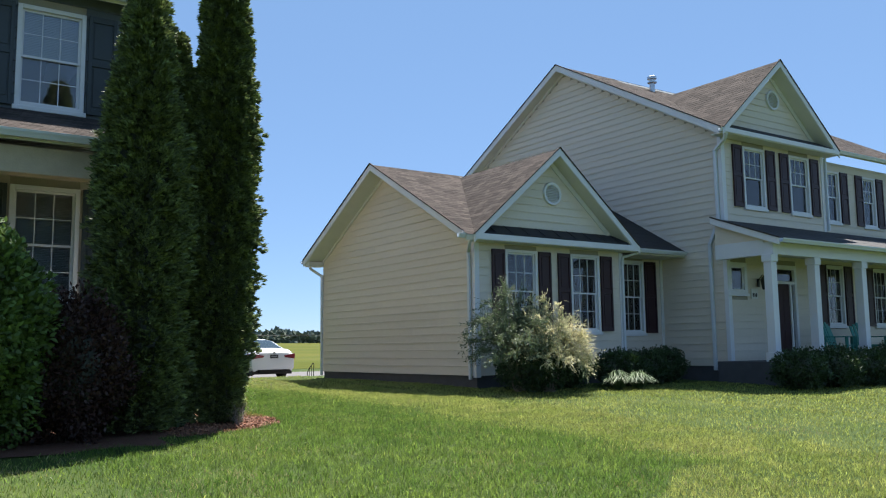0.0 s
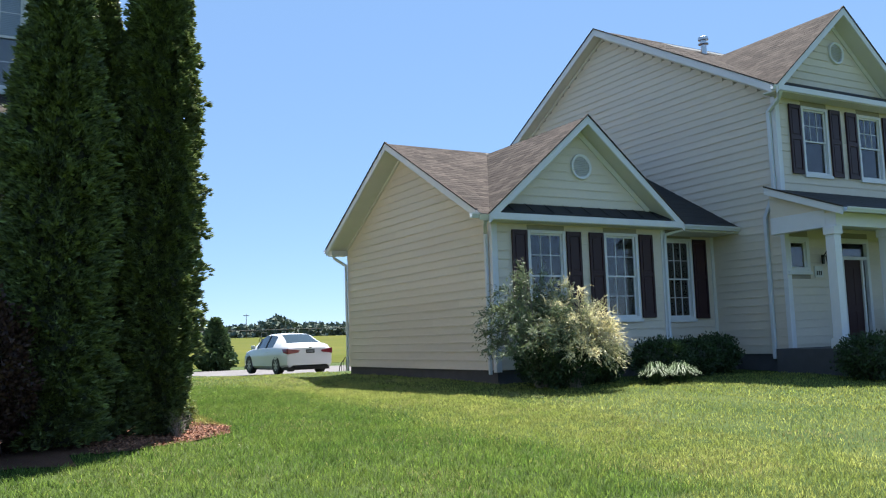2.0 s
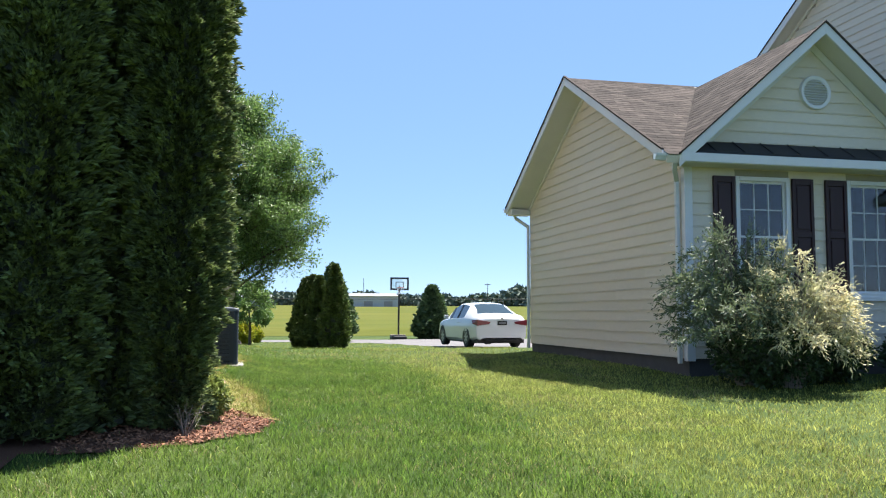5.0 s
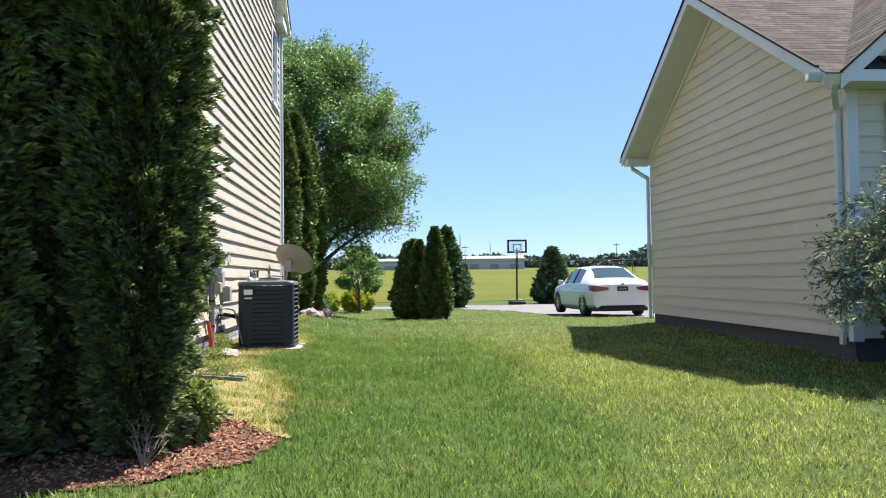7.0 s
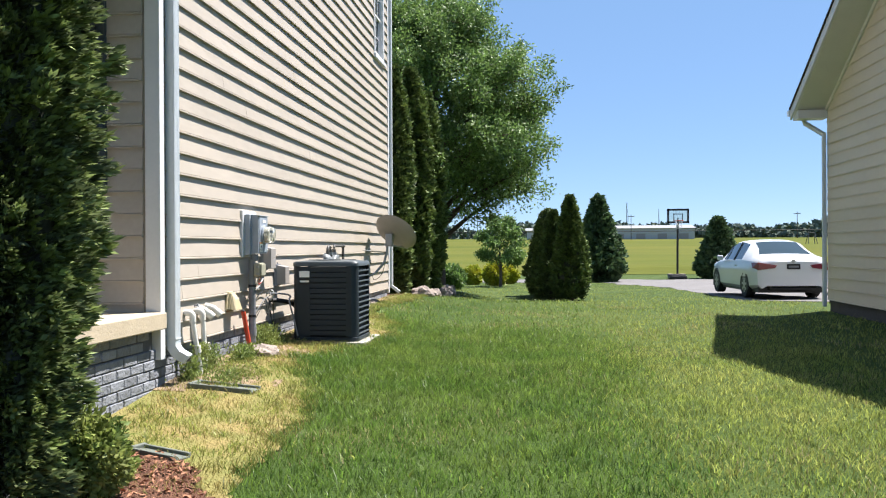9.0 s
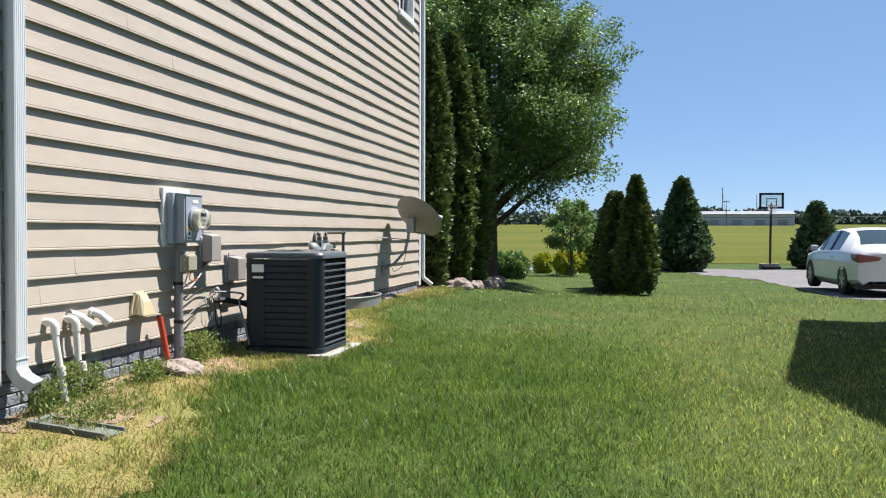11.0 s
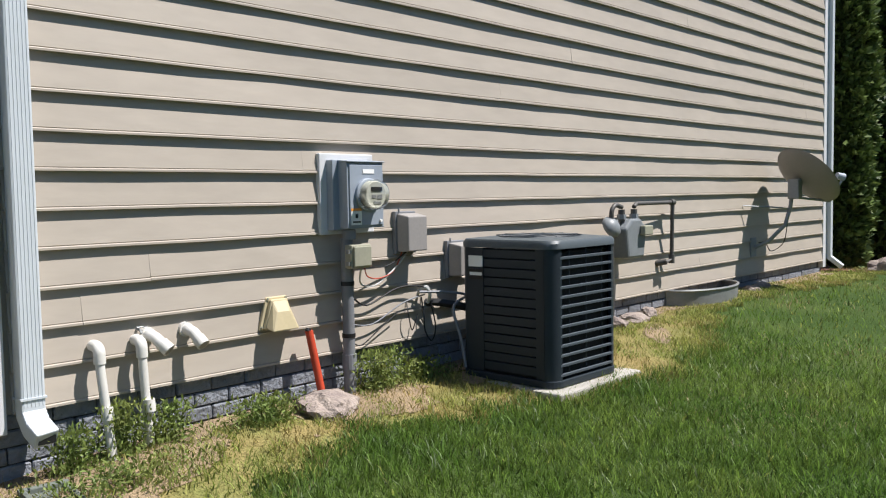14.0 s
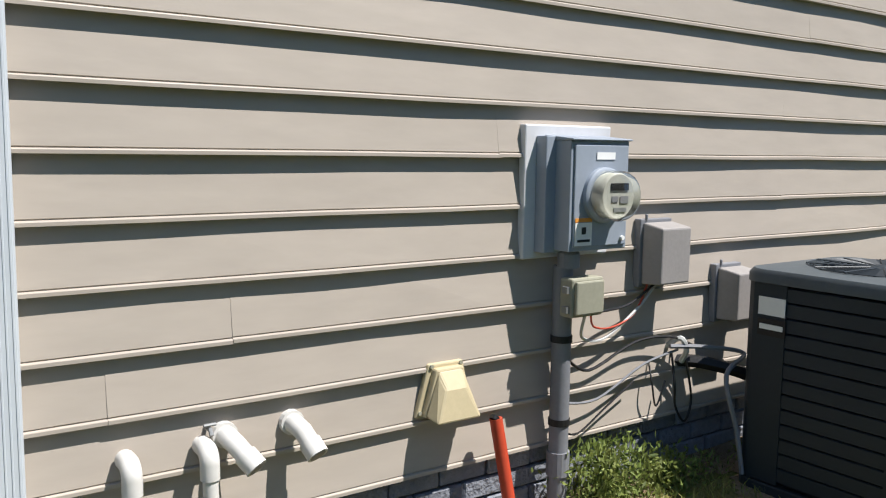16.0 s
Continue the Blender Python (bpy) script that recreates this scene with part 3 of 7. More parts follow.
# garage roof, with the street-side cross gable
GA, GL, GR = 14.07, 11.44, 16.74
roof(house_r, [(GRAKE, 15.30, EZ), (GL, 15.30, EZ), (GA, 19.50, 6.27), (GA, gm, RT), (GRAKE, gm, RT)], M["shingle"], "weathered brown shingle roof slope")
roof(house_r, [(18.8, 23.68, EZR - 0.02), (GRAKE, 23.68, EZR - 0.02), (GRAKE, gm, RT), (18.8, gm, RT)], M["shingle"], "weathered brown shingle roof slope")
roof(house_r, [(GL - 0.02, GF, EZ), (GL - 0.02, GF + 0.12, EZ), (GA, 19.5, 6.27), (GA, GF, 6.27)], M["shingle"], "weathered brown shingle roof slope")
roof(house_r, [(GR, GF + 0.12, EZ), (GR, GF, EZ), (GA, GF, 6.27), (GA, 19.5, 6.27)], M["shingle"], "weathered brown shingle roof slope")
roof(house_r, [(16.65, 15.48, EZ), (18.8, 15.48, EZ), (18.8, gm, RT), (GA, gm, RT), (GA, 19.5, 6.27)], M["black_roof"], "dark roof slope", step=0.3)
rake(house_r, (GL - 0.03, GF, EZ), (GA, GF, 6.28), width=0.19)
rake(house_r, (GR + 0.03, GF, EZ), (GA, GF, 6.28), width=0.19)
rake(house_r, (GRAKE, 15.45, EZ + 0.09), (GRAKE, gm, RT + 0.01), width=0.17, out=(-1, 0, 0))
rake(house_r, (GRAKE, 23.70, EZR), (GRAKE, gm, RT + 0.01), width=0.17, out=(-1, 0, 0))
part("eave_return", Geo().box(GRAKE + 0.01, GY1 - 0.05, EZR - 0.19, GX - 0.002, 23.66, EZR - 0.05), M["soffit"], house_r)
part("pent_roof", Geo().prism([(11.75, GF, 4.06), (11.75, GY0 - 0.03, 4.29), (11.75, GY0 - 0.03, 4.02), (11.75, GF, 4.02)], (4.64, 0, 0)), M["black_roof"], house_r, "black pent roof under the gable")
for k in range(9):
    x = 12.05 + 0.5 * k
    part("roof_seam", Geo().prism([(x, GF - 0.005, 4.062), (x, GY0 - 0.04, 4.294), (x, GY0 - 0.04, 4.312), (x, GF - 0.005, 4.080)], (0.012, 0, 0)), M["black_roof"], house_r)
part("eave_board", Geo().box(GL, GF - 0.04, 3.88, GR, GF, 4.02), M["trim"], house_r, "white eave board", bevel=0.004)
part("soffit", Geo().box(GL, GF, 3.87, GR, GY0 - 0.03, 3.90), M["soffit"], house_r)
part("soffit", Geo().box(GR + 0.02, 15.53, 3.84, 18.8, 16.38, 3.87), M["soffit"], house_r)
gutter(house_r, (GR + 0.02, 15.48, EZ), (18.7, 15.48, EZ), (0, -1, 0))
gutter(house_r, (GRAKE - 0.18, 15.46, EZ + 0.02), (GL + 0.12, 15.46, EZ + 0.02), (0, -1, 0))
gutter(house_r, (18.8, 23.69, EZR), (GRAKE - 0.06, 23.69, EZR), (0, 1, 0))
round_vent(house_r, 14.12, GY0 - 0.02, 5.21)
downspout(house_r, [(11.38, 15.40, 3.88), (11.42, 15.5, 3.80), (11.64, GY0 + 0.13, 3.66), (11.65, GY0 + 0.14, 0.75)])
downspout(house_r, [(11.40, 23.74, EZR - 0.1), (11.44, 23.68, 3.9), (11.65, GY1 - 0.05, 3.66), (11.65, GY1 - 0.05, 0.72)])
downspout(house_r, [(16.86, 15.5, 3.86), (16.50, 15.68, 3.75), (16.45, GY0 - 0.06, 3.6), (16.45, GY0 - 0.06, 0.8)])
part("foundation", Geo().box(GX + 0.03, GY0 + 0.03, 0.1, 18.7, GY1 - 0.03, 0.82), M["found"], house_r, "dark foundation strip")
frieze(house_r, (GX - 0.005, GY0 - 0.03, RT - (gm - GY0 + 0.03) * SLOPE), (GX - 0.005, gm, RT), 0.15, 0.10, (-0.030, 0, 0))
frieze(house_r, (GX - 0.005, GY1 + 0.03, RT - (GY1 + 0.03 - gm) * 0.545), (GX - 0.005, gm, RT), 0.15, 0.10, (-0.030, 0, 0))
for xa in (11.66, 16.48):
    frieze(house_r, (xa, GY0 - 0.007, 6.27 - 0.868 * abs(GA - xa)), (GA, GY0 - 0.007, 6.27), 0.19, 0.16, (0, -0.032, 0))
# main block
MX, MY0, MY1, MR, MT = 18.8, 14.2, 26.1, 20.15, 10.55
MF = 13.78                              # face of the main gable overhang
MRAKE = MX - 0.33
MS = 0.549
mw = wall(house_r, "x", MX, MX + 0.15, MY0, MY1, 0.9, 7.0, [], M["wrap"])
part("gable", Geo().prism([(MX, MY0, 7.0), (MX, MY1, 7.0), (MX, MR, 10.3)], (0.15, 0, 0)), M["wrap"], house_r)
siding(mw, "x", MX, -1, lambda z: (MY0 + 0.1, MY1) if z < 6.95 else (MY0 + (z - 6.95) / MS, MY1 - (z - 6.95) / MS), 0.9, 10.2, SR, h=0.19, lip=0.019, seam=12)
uh = [(19.69, 20.65, 5.12, 6.81), (21.80, 22.76, 5.12, 6.81), (18.84, 19.60, 2.78, 3.61), (20.43, 21.83, 1.12, 3.62), (23.3, 24.2, 1.95, 3.72), (25.8, 26.7, 1.95, 3.72)]
mf = wall(house_r, "y", MY0, MY0 + 0.15, MX + 0.15, 31.0, 0.9, 4.5, uh[2:], M["wrap"])
mu = wall(house_r, "y", MY0, MY0 + 0.15, MX + 0.15, 23.47, 4.5, 7.0, uh[:2], M["wrap"])
siding(mf, "y", MY0, -1, lambda z: (MX + 0.1, 31.0), 0.9, 4.5, SR, uh, h=0.19, lip=0.019, seam=7)
siding(mu, "y", MY0, -1, lambda z: (MX + 0.1, 23.37), 4.51, 7.0, SR, uh, h=0.19, lip=0.019, seam=7)
rh2 = [(24.53, 25.32, 5.15, 6.79), (26.62, 27.42, 5.15, 6.79), (28.9, 29.75, 5.15, 6.79)]
mr = wall(house_r, "y", 14.8, 14.95, 23.47, 31.0, 4.5, 7.05, rh2, M["wrap"])
siding(mr, "y", 14.8, -1, lambda z: (23.49, 31.0), 4.51, 7.05, SR, rh2, h=0.19, lip=0.019, seam=7)
part("side_wall", Geo().box(23.32, MY0 + 0.15, 4.5, 23.47, 14.8, 7.0), SR, house_r)
part("end_wall", Geo().box(30.85, MY0 + 0.16, 0.6, 31.0, MY1, 7.05), SR, house_r)
part("back_wall", Geo().box(MX + 0.15, MY1 - 0.15, 0.6, 30.85, MY1, 7.05), SR, house_r)
part("floor_slab", Geo().box(MX + 0.15, MY0 + 0.15, 4.4, 30.85, MY1 - 0.15, 4.6), M["room"], house_r)
for h in uh[:2]:
    window(mu, "y", MY0, -1, *h, blind=0.5, low_bars=False)
for h in rh2:
    window(mr, "y", 14.8, -1, *h, blind=0.5, low_bars=False)
window(mf, "y", MY0, -1, *uh[2], cols=1, rows=1, lower=False, frame_w=0.11)
for h in uh[4:]:
    window(mf, "y", MY0, -1, *h)
for p, at_y, us, zz in ((mu, MY0, (19.23, 20.70, 21.33, 22.81), (5.12, 6.81)), (mr, 14.8, (25.36, 26.22, 27.46, 28.5), (5.15, 6.79)), (mf, MY0, (22.88, 24.23, 25.38, 26.75), (1.95, 3.72))):
    for u in us:
        shutter(p, "y", at_y - 0.02, -1, u, u + 0.40, *zz, M["maroon"])
part("corner_post", Geo().box(MX - 0.03, MY0 - 0.03, 0.85, MX + 0.12, MY0 + 0.09, 6.95), M["trim"], house_r, "white corner post", bevel=0.005)
part("corner_post", Geo().box(23.37, MY0 - 0.03, 4.5, 23.50, MY0 + 0.09, 6.95), M["trim"], house_r, "white corner post", bevel=0.005)
MZ, MA, MAZ, ML, MRR = 7.05, 21.02, 9.33, 18.39, 23.68
roof(house_r, [(MRAKE, 13.80, MZ), (ML + 0.05, 13.80, MZ), (MA, 18.0, 9.32), (MA, MR, MT), (MRAKE, MR, MT)], M["shingle"], "weathered brown shingle roof slope")
roof(house_r, [(23.6, 14.35, MZ + 0.28), (31.3, 14.35, MZ + 0.28), (31.3, MR, MT), (MA, MR, MT), (MA, 18.0, 9.32)], M["shingle"], "weathered brown shingle roof slope")
roof(house_r, [(31.3, MY1 + 0.4, MZ), (MRAKE, MY1 + 0.4, MZ), (MRAKE, MR, MT), (31.3, MR, MT)], M["shingle"], "weathered brown shingle roof slope")
roof(house_r, [(ML, MF, MZ), (ML, MF + 0.07, MZ), (MA, 18.05, MAZ), (MA, MF, MAZ)], M["shingle"], "weathered brown shingle roof slope")
roof(house_r, [(MRR, 14.7, MZ), (MRR, MF, MZ), (MA, MF, MAZ), (MA, 18.05, MAZ)], M["shingle"], "weathered brown shingle roof slope")
part("gable", Geo().prism([(MX, MY0, 7.0), (23.47, MY0, 7.0), (MA, MY0, 9.1)], (0, 0.15, 0)), M["wrap"], house_r)
siding(mu, "y", MY0 - 0.002, -1, lambda z: (MX + (z - 6.95) / 0.86, 23.47 - (z - 6.95) / 0.86), 7.3, 9.0, SR, h=0.19, lip=0.019, seam=9)
rake(house_r, (ML - 0.03, MF, MZ), (MA, MF, MAZ + 0.01), width=0.19)
rake(house_r, (MRR + 0.03, MF, MZ), (MA, MF, MAZ + 0.01), width=0.19)
rake(house_r, (MRAKE, 13.9, MZ + 0.06), (MRAKE, MR, MT + 0.01), width=0.2, out=(-1, 0, 0))
rake(house_r, (MRAKE, MY1 + 0.42, MZ), (MRAKE, MR, MT + 0.01), width=0.2, out=(-1, 0, 0))
part("pent_roof", Geo().prism([(18.72, MF, 7.12), (18.72, MY0 - 0.03, 7.34), (18.72, MY0 - 0.03, 7.08), (18.72, MF, 7.08)], (4.65, 0, 0)), M["black_roof"], house_r, "black pent roof under the gable")
part("eave_board", Geo().box(ML + 0.02, MF - 0.04, 6.95, MRR, MF, 7.08), M["trim"], house_r, "white eave board", bevel=0.004)
part("soffit", Geo().box(ML, MF, 6.93, MRR, MY0 - 0.03, 6.96), M["soffit"], house_r)
gutter(house_r, (MRAKE - 0.2, 13.86, MZ), (18.6, 13.86, MZ), (0, -1, 0))
gutter(house_r, (MRR, 14.35, MZ + 0.26), (31.3, 14.35, MZ + 0.26), (0, -1, 0))
round_vent(house_r, 21.18, MY0 - 0.02, 8.31)
downspout(house_r, [(18.55, 13.82, 6.93), (18.62, 13.95, 6.8), (18.73, MY0 + 0.14, 6.6), (18.74, MY0 + 0.14, 4.7), (18.74, MY0 + 0.45, 4.1), (18.74, MY0 + 0.45, 0.8)], 0.09, 0.07)
downspout(house_r, [(23.55, MY0 - 0.06, 6.9), (23.55, MY0 - 0.06, 4.75)])
part("foundation", Geo().box(MX + 0.03, MY0 + 0.03, 0.1, 30.9, MY1 - 0.03, 0.9), M["found"], house_r, "dark foundation strip")
vent = Geo().lathe([(0.09, 0), (0.09, 0.45), (0.16, 0.48), (0.16, 0.52), (0.09, 0.54), (0.09, 0.60), (0.16, 0.62), (0.16, 0.70), (0.1, 0.73)], Matrix.Translation((22.4, 19.6, 10.0)), 16)
part("flue", vent, mat("galvanised", (0.55, 0.55, 0.56), 0.35, metal=0.9, vary=0.1), house_r, "galvanised flue on the roof", smooth=True)
for ya in (MY0 - 0.03, MY1 + 0.03):
    frieze(house_r, (MX - 0.005, ya, MT - 0.551 * abs(MR - ya)), (MX - 0.005, MR, MT), 0.17, 0.10, (-0.030, 0, 0))
for xa in (18.74, 23.45):
    frieze(house_r, (xa, MY0 - 0.007, MAZ - 0.86 * abs(MA - xa)), (MA, MY0 - 0.007, MAZ), 0.19, 0.16, (0, -0.032, 0))
# porch
part("porch_floor", Geo().box(18.2, 12.35, 0.4, 31.0, MY0 - 0.03, 1.03), M["found"], house_r, "dark grey porch floor", bevel=0.01)
part("porch_beam", Geo().box(18.32, 12.48, 3.62, 31.0, 12.74, 3.92).box(18.32, 12.74, 3.62, 18.5, MY0 - 0.03, 4.0), M["trim"], house_r, "white porch beam", bevel=0.005)
part("porch_ceiling", Geo().box(18.5, 12.74, 3.84, 31.0, MY0 - 0.03, 3.89), M["trim"], house_r)
part("porch_gable", Geo().prism([(18.34, 12.5, 3.92), (18.34, MY0 - 0.03, 3.92), (18.34, MY0 - 0.03, 4.55)], (0.12, 0, 0)), SR, house_r)
roof(house_r, [(18.2, 12.2, 3.97), (31.2, 12.2, 3.97), (31.2, MY0 - 0.03, 4.70), (18.2, MY0 - 0.03, 4.70)], M["black_roof"], "black porch roof", step=0.3, thick=0.1)
rake(house_r, (18.2, 12.2, 3.97), (18.2, MY0 - 0.03, 4.71), width=0.16, out=(-1, 0, 0))
gutter(house_r, (18.2, 12.2, 3.97), (31.2, 12.2, 3.97), (0, -1, 0))
for x in (18.36, 20.17, 22.35, 24.6, 26.9, 29.2):
    g = Geo().box(x - 0.11, 12.5, 1.25, x + 0.11, 12.72, 3.44).box(x - 0.15, 12.46, 1.03, x + 0.15, 12.76, 1.25).box(x - 0.14, 12.47, 3.44, x + 0.14, 12.75, 3.62)
    part("porch_column", g, M["trim"], house_r, "white square porch column", bevel=0.012)
g = Geo().box(20.43, MY0 - 0.03, 1.1, 20.53, MY0 + 0.1, 3.62).box(21.73, MY0 - 0.03, 1.1, 21.83, MY0 + 0.1, 3.62).box(20.53, MY0 - 0.03, 3.5, 21.73, MY0 + 0.1, 3.62).box(20.53, MY0 - 0.02, 3.1, 21.73, MY0 + 0.1, 3.18).box(20.78, MY0 - 0.02, 1.1, 20.85, MY0 + 0.1, 3.1).box(21.51, MY0 - 0.02, 1.1, 21.58, MY0 + 0.1, 3.1)
dr = part("door_frame", g, M["trim"], house_r, "white door surround with sidelights", bevel=0.005)
part("door", Geo().box(20.85, MY0 + 0.02, 1.05, 21.51, MY0 + 0.08, 3.1), M["door"], dr, "dark maroon panelled front door", bevel=0.004)
for a, b, c, d in ((20.53, 20.78, 1.2, 3.1), (21.58, 21.73, 1.2, 3.1), (20.53, 21.73, 3.18, 3.5)):
    part("pane", Geo().box(a, MY0 + 0.05, c, b, MY0 + 0.055, d), M["pane"], dr).visible_shadow = False
g = Geo()
for z0, z1 in ((1.25, 1.85), (2.0, 2.9)):
    for x0, x1 in ((20.92, 21.14), (21.22, 21.44)):
        g.box(x0, MY0 + 0.012, z0, x1, MY0 + 0.021, z1)
part("door_panel", g, M["door"], dr, bevel=0.004)
part("address_plaque", Geo().box(19.72, MY0 - 0.05, 2.66, 20.00, MY0 - 0.025, 2.92), M["soffit"], house_r, "small cream plaque by the door")
for i in range(3):
    part("plaque_bar", Geo().box(19.77 + i * 0.07, MY0 - 0.056, 2.71, 19.81 + i * 0.07, MY0 - 0.051, 2.81), M["black"], house_r)

# ---- foliage helpers ----
def kites(name, base, tip, width, material, fold=0.25, seed=1):
    """Small folded leaves, each one island of two triangles, from base to tip."""
    r = np.random.default_rng(seed)
    d = tip - base
    rv = r.normal(size=base.shape)
    side = np.cross(d, rv)
    side /= np.linalg.norm(side, axis=1, keepdims=True) + 1e-9
    up = np.cross(side, d)
    up /= np.linalg.norm(up, axis=1, keepdims=True) + 1e-9
    w = np.asarray(width).reshape(-1, 1) if np.ndim(width) else width
    mid = base + d * 0.45
    v = np.stack([base, mid + side * w + up * w * fold, tip, mid - side * w + up * w * fold], 1).reshape(-1, 3)
    k = np.arange(len(base)) * 4
    f = np.stack([k, k + 1, k + 2, k, k + 2, k + 3], -1).ravel()
    return big_mesh(name, v, f, 3, material)


def unit(a):
    return a / (np.linalg.norm(a, axis=-1, keepdims=True) + 1e-9)


LEAF = dict(
    arbor=mat("arborvitae", (0.088, 0.112, 0.058), 0.5, vary=0.2, scale=9, fine=30, bump=0, second=(0.225, 0.285, 0.085), island=0.5, spec=0.25, translucent=0.22),
    rear=mat("rear_arborvitae", (0.08, 0.12, 0.035), 0.6, vary=0.2, scale=5, fine=20, bump=0, second=(0.16, 0.21, 0.055), island=0.5, spec=0.4, translucent=0.12),
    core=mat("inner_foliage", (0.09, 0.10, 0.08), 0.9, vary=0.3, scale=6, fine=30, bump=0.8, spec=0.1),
    tree=mat("tree_leaf", (0.11, 0.19, 0.05), 0.5, vary=0.15, scale=0.8, fine=6, bump=0, second=(0.18, 0.27, 0.075), island=0.5, spec=0.4, translucent=0.35),
    bright=mat("bright_leaf", (0.09, 0.15, 0.03), 0.5, vary=0.15, scale=3, fine=12, bump=0, island=0.5, spec=0.4, translucent=0.22),
    yellow=mat("yellow_leaf", (0.42, 0.40, 0.03), 0.5, vary=0.15, scale=3, fine=12, bump=0, second=(0.24, 0.30, 0.03), island=0.35, translucent=0.3),
    red=mat("red_leaf", (0.055, 0.026, 0.020), 0.5, vary=0.15, scale=3, fine=12, bump=0, island=0.5, translucent=0.3),
    box=mat("boxwood_leaf", (0.03, 0.06, 0.016), 0.5, vary=0.15, scale=4, fine=12, bump=0, island=0.5, spec=0.5, translucent=0.2),
    willow=mat("willow_leaf", (0.15, 0.18, 0.11), 0.6, vary=0.15, scale=3, fine=12, bump=0, second=(0.12, 0.16, 0.07), island=0.4, translucent=0.3),
    # dark second tone paints in the shade inside the bush
    cream=mat("cream_leaf", (0.78, 0.70, 0.44), 0.6, vary=0.12, scale=3, fine=12, bump=0, second=(0.20, 0.23, 0.10), island=0.35, translucent=0.35),
    conifer=mat("conifer_needle", (0.055, 0.10, 0.04), 0.65, vary=0.15, scale=2, fine=8, bump=0, second=(0.09, 0.14, 0.05), island=0.45, translucent=0.15),
    weed=mat("weed_leaf", (0.15, 0.21, 0.05), 0.6, vary=0.2, scale=5, fine=12, bump=0, second=(0.24, 0.27, 0.075), island=0.45, translucent=0.35),
    bark=mat("bark", (0.10, 0.075, 0.055), 0.95, vary=0.3, scale=5, fine=40, bump=0.9, stretch=(1, 1, 0.3)),
    twig=mat("grey_twig", (0.24, 0.20, 0.17), 0.9, vary=0.3, scale=9, fine=50, bump=0.3),
    # leaf colour lightened and greyed to imitate distance haze
    woods=mat("far_woods", (0.10, 0.13, 0.105), 0.95, vary=0.2, scale=0.02, fine=0.3, bump=0, second=(0.14, 0.165, 0.13), island=0.3, spec=0.1),
)


def columnar(name, x, y, h, r, n, label, group="", top=0.35, leaf=0.11, seed=1, matl="arbor", flat=0.0, lean=(0, 0), category="arborvitae", blunt=0.62, foot=0.62, rag=1.0, slim=0.42):
    """An upright evergreen: a trunk, a dark inner mass and a skin of upswept flat sprays with bumps and gaps."""
    z0 = float(gz(x, y))
    t = thing(name, (x, y, z0), label, category, group)
    part("trunk", Geo().tube([(0, 0, -0.1), (0, 0, h * 0.5), (lean[0] * h * 0.8, lean[1] * h * 0.8, h * 0.8)], [0.09, 0.07, 0.02], 8), LEAF["bark"], t)
    rng = np.random.default_rng(seed)

    def prof(u):
        return np.clip(np.minimum(foot + (1 - foot) * 6 * u, 1.0) * np.clip((1 - u) / top, 0, 1) ** blunt, 0.0, 1.0)

    def lump(a, z):
        return 1 + 0.06 * np.sin(3 * a + z * 2.1 + seed) + 0.05 * np.sin(5 * a - z * 3.7 + 2 * seed) + 0.06 * np.sin(9 * a + z * 7.0) + 0.06 * np.sin(z * 11 + 4 * a) + 0.04 * np.sin(z * 23 - 9 * a)

    g = Geo()
    nz, na = 26, 18
    for i in range(nz + 1):
        u = i / nz * 0.97
        for k in range(na):
            a = 2 * math.pi * k / na
            rr = r * 0.66 * float(prof(u)) * float(lump(a, u * h))
            g.v.append((rr * math.cos(a) + lean[0] * u * h, rr * math.sin(a) + lean[1] * u * h, 0.05 + u * h))
    g.f = [(i * na + k, i * na + (k + 1) % na, (i + 1) * na + (k + 1) % na, (i + 1) * na + k) for i in range(nz) for k in range(na)]
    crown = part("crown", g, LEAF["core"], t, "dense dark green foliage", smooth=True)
    # branch tufts, each a small fan of sprays
    m = n // 7
    u = rng.random(m) ** 0.92 * 0.985
    a = rng.random(m) * 2 * math.pi
    tuft = np.sin(a * r * 31 + 3 * np.sin(u * h * 9)) * np.sin(u * h * 17 + 2 * np.sin(a * 5)) + 0.6 * np.sin(a * r * 67 + u * h * 23)
    clump = np.sin(a * r * 13 + 2.2 * np.sin(u * h * 3.1 + seed)) * np.sin(u * h * 7.3 + 1.9 * np.sin(a * 3 + seed)) + 0.5 * np.sin(a * r * 29 - u * h * 5)
    tuft = tuft + 0.9 * clump
    rad = r * prof(u) * lump(a, u * h) * (0.86 + 0.14 * rng.random(m)) + 0.035 * rag * tuft * np.minimum(r / 0.4, 2.0) * (0.2 + 0.8 * prof(u))
    c = np.stack([rad * np.cos(a) + lean[0] * u * h, rad * np.sin(a) + lean[1] * u * h, 0.04 + u * h], -1)
    out = np.stack([np.cos(a), np.sin(a), np.zeros(m)], -1)
    tang = np.stack([-np.sin(a), np.cos(a), np.zeros(m)], -1)
    base, tip, wid = [], [], []
    for k in range(7):
        s = (k - 3) / 3.0 + rng.normal(scale=0.15, size=m)
        d = unit(out * (0.55 + 0.5 * rng.random((m, 1))) + tang * s[:, None] * 0.9 + np.array([0, 0, 1.0]) * (0.45 - flat + 0.55 * rng.normal(size=(m, 1))))
        L = leaf * (0.7 + 0.7 * rng.random((m, 1)))
        b = c + rng.normal(scale=leaf * 0.22, size=(m, 3))
        base.append(b - out * 0.04), tip.append(b + d * L), wid.append(np.full(m, leaf * slim))
    me = kites("sprays", np.concatenate(base), np.concatenate(tip), np.concatenate(wid), LEAF[matl], seed=seed)
    ob = part("sprays", me, None, crown)
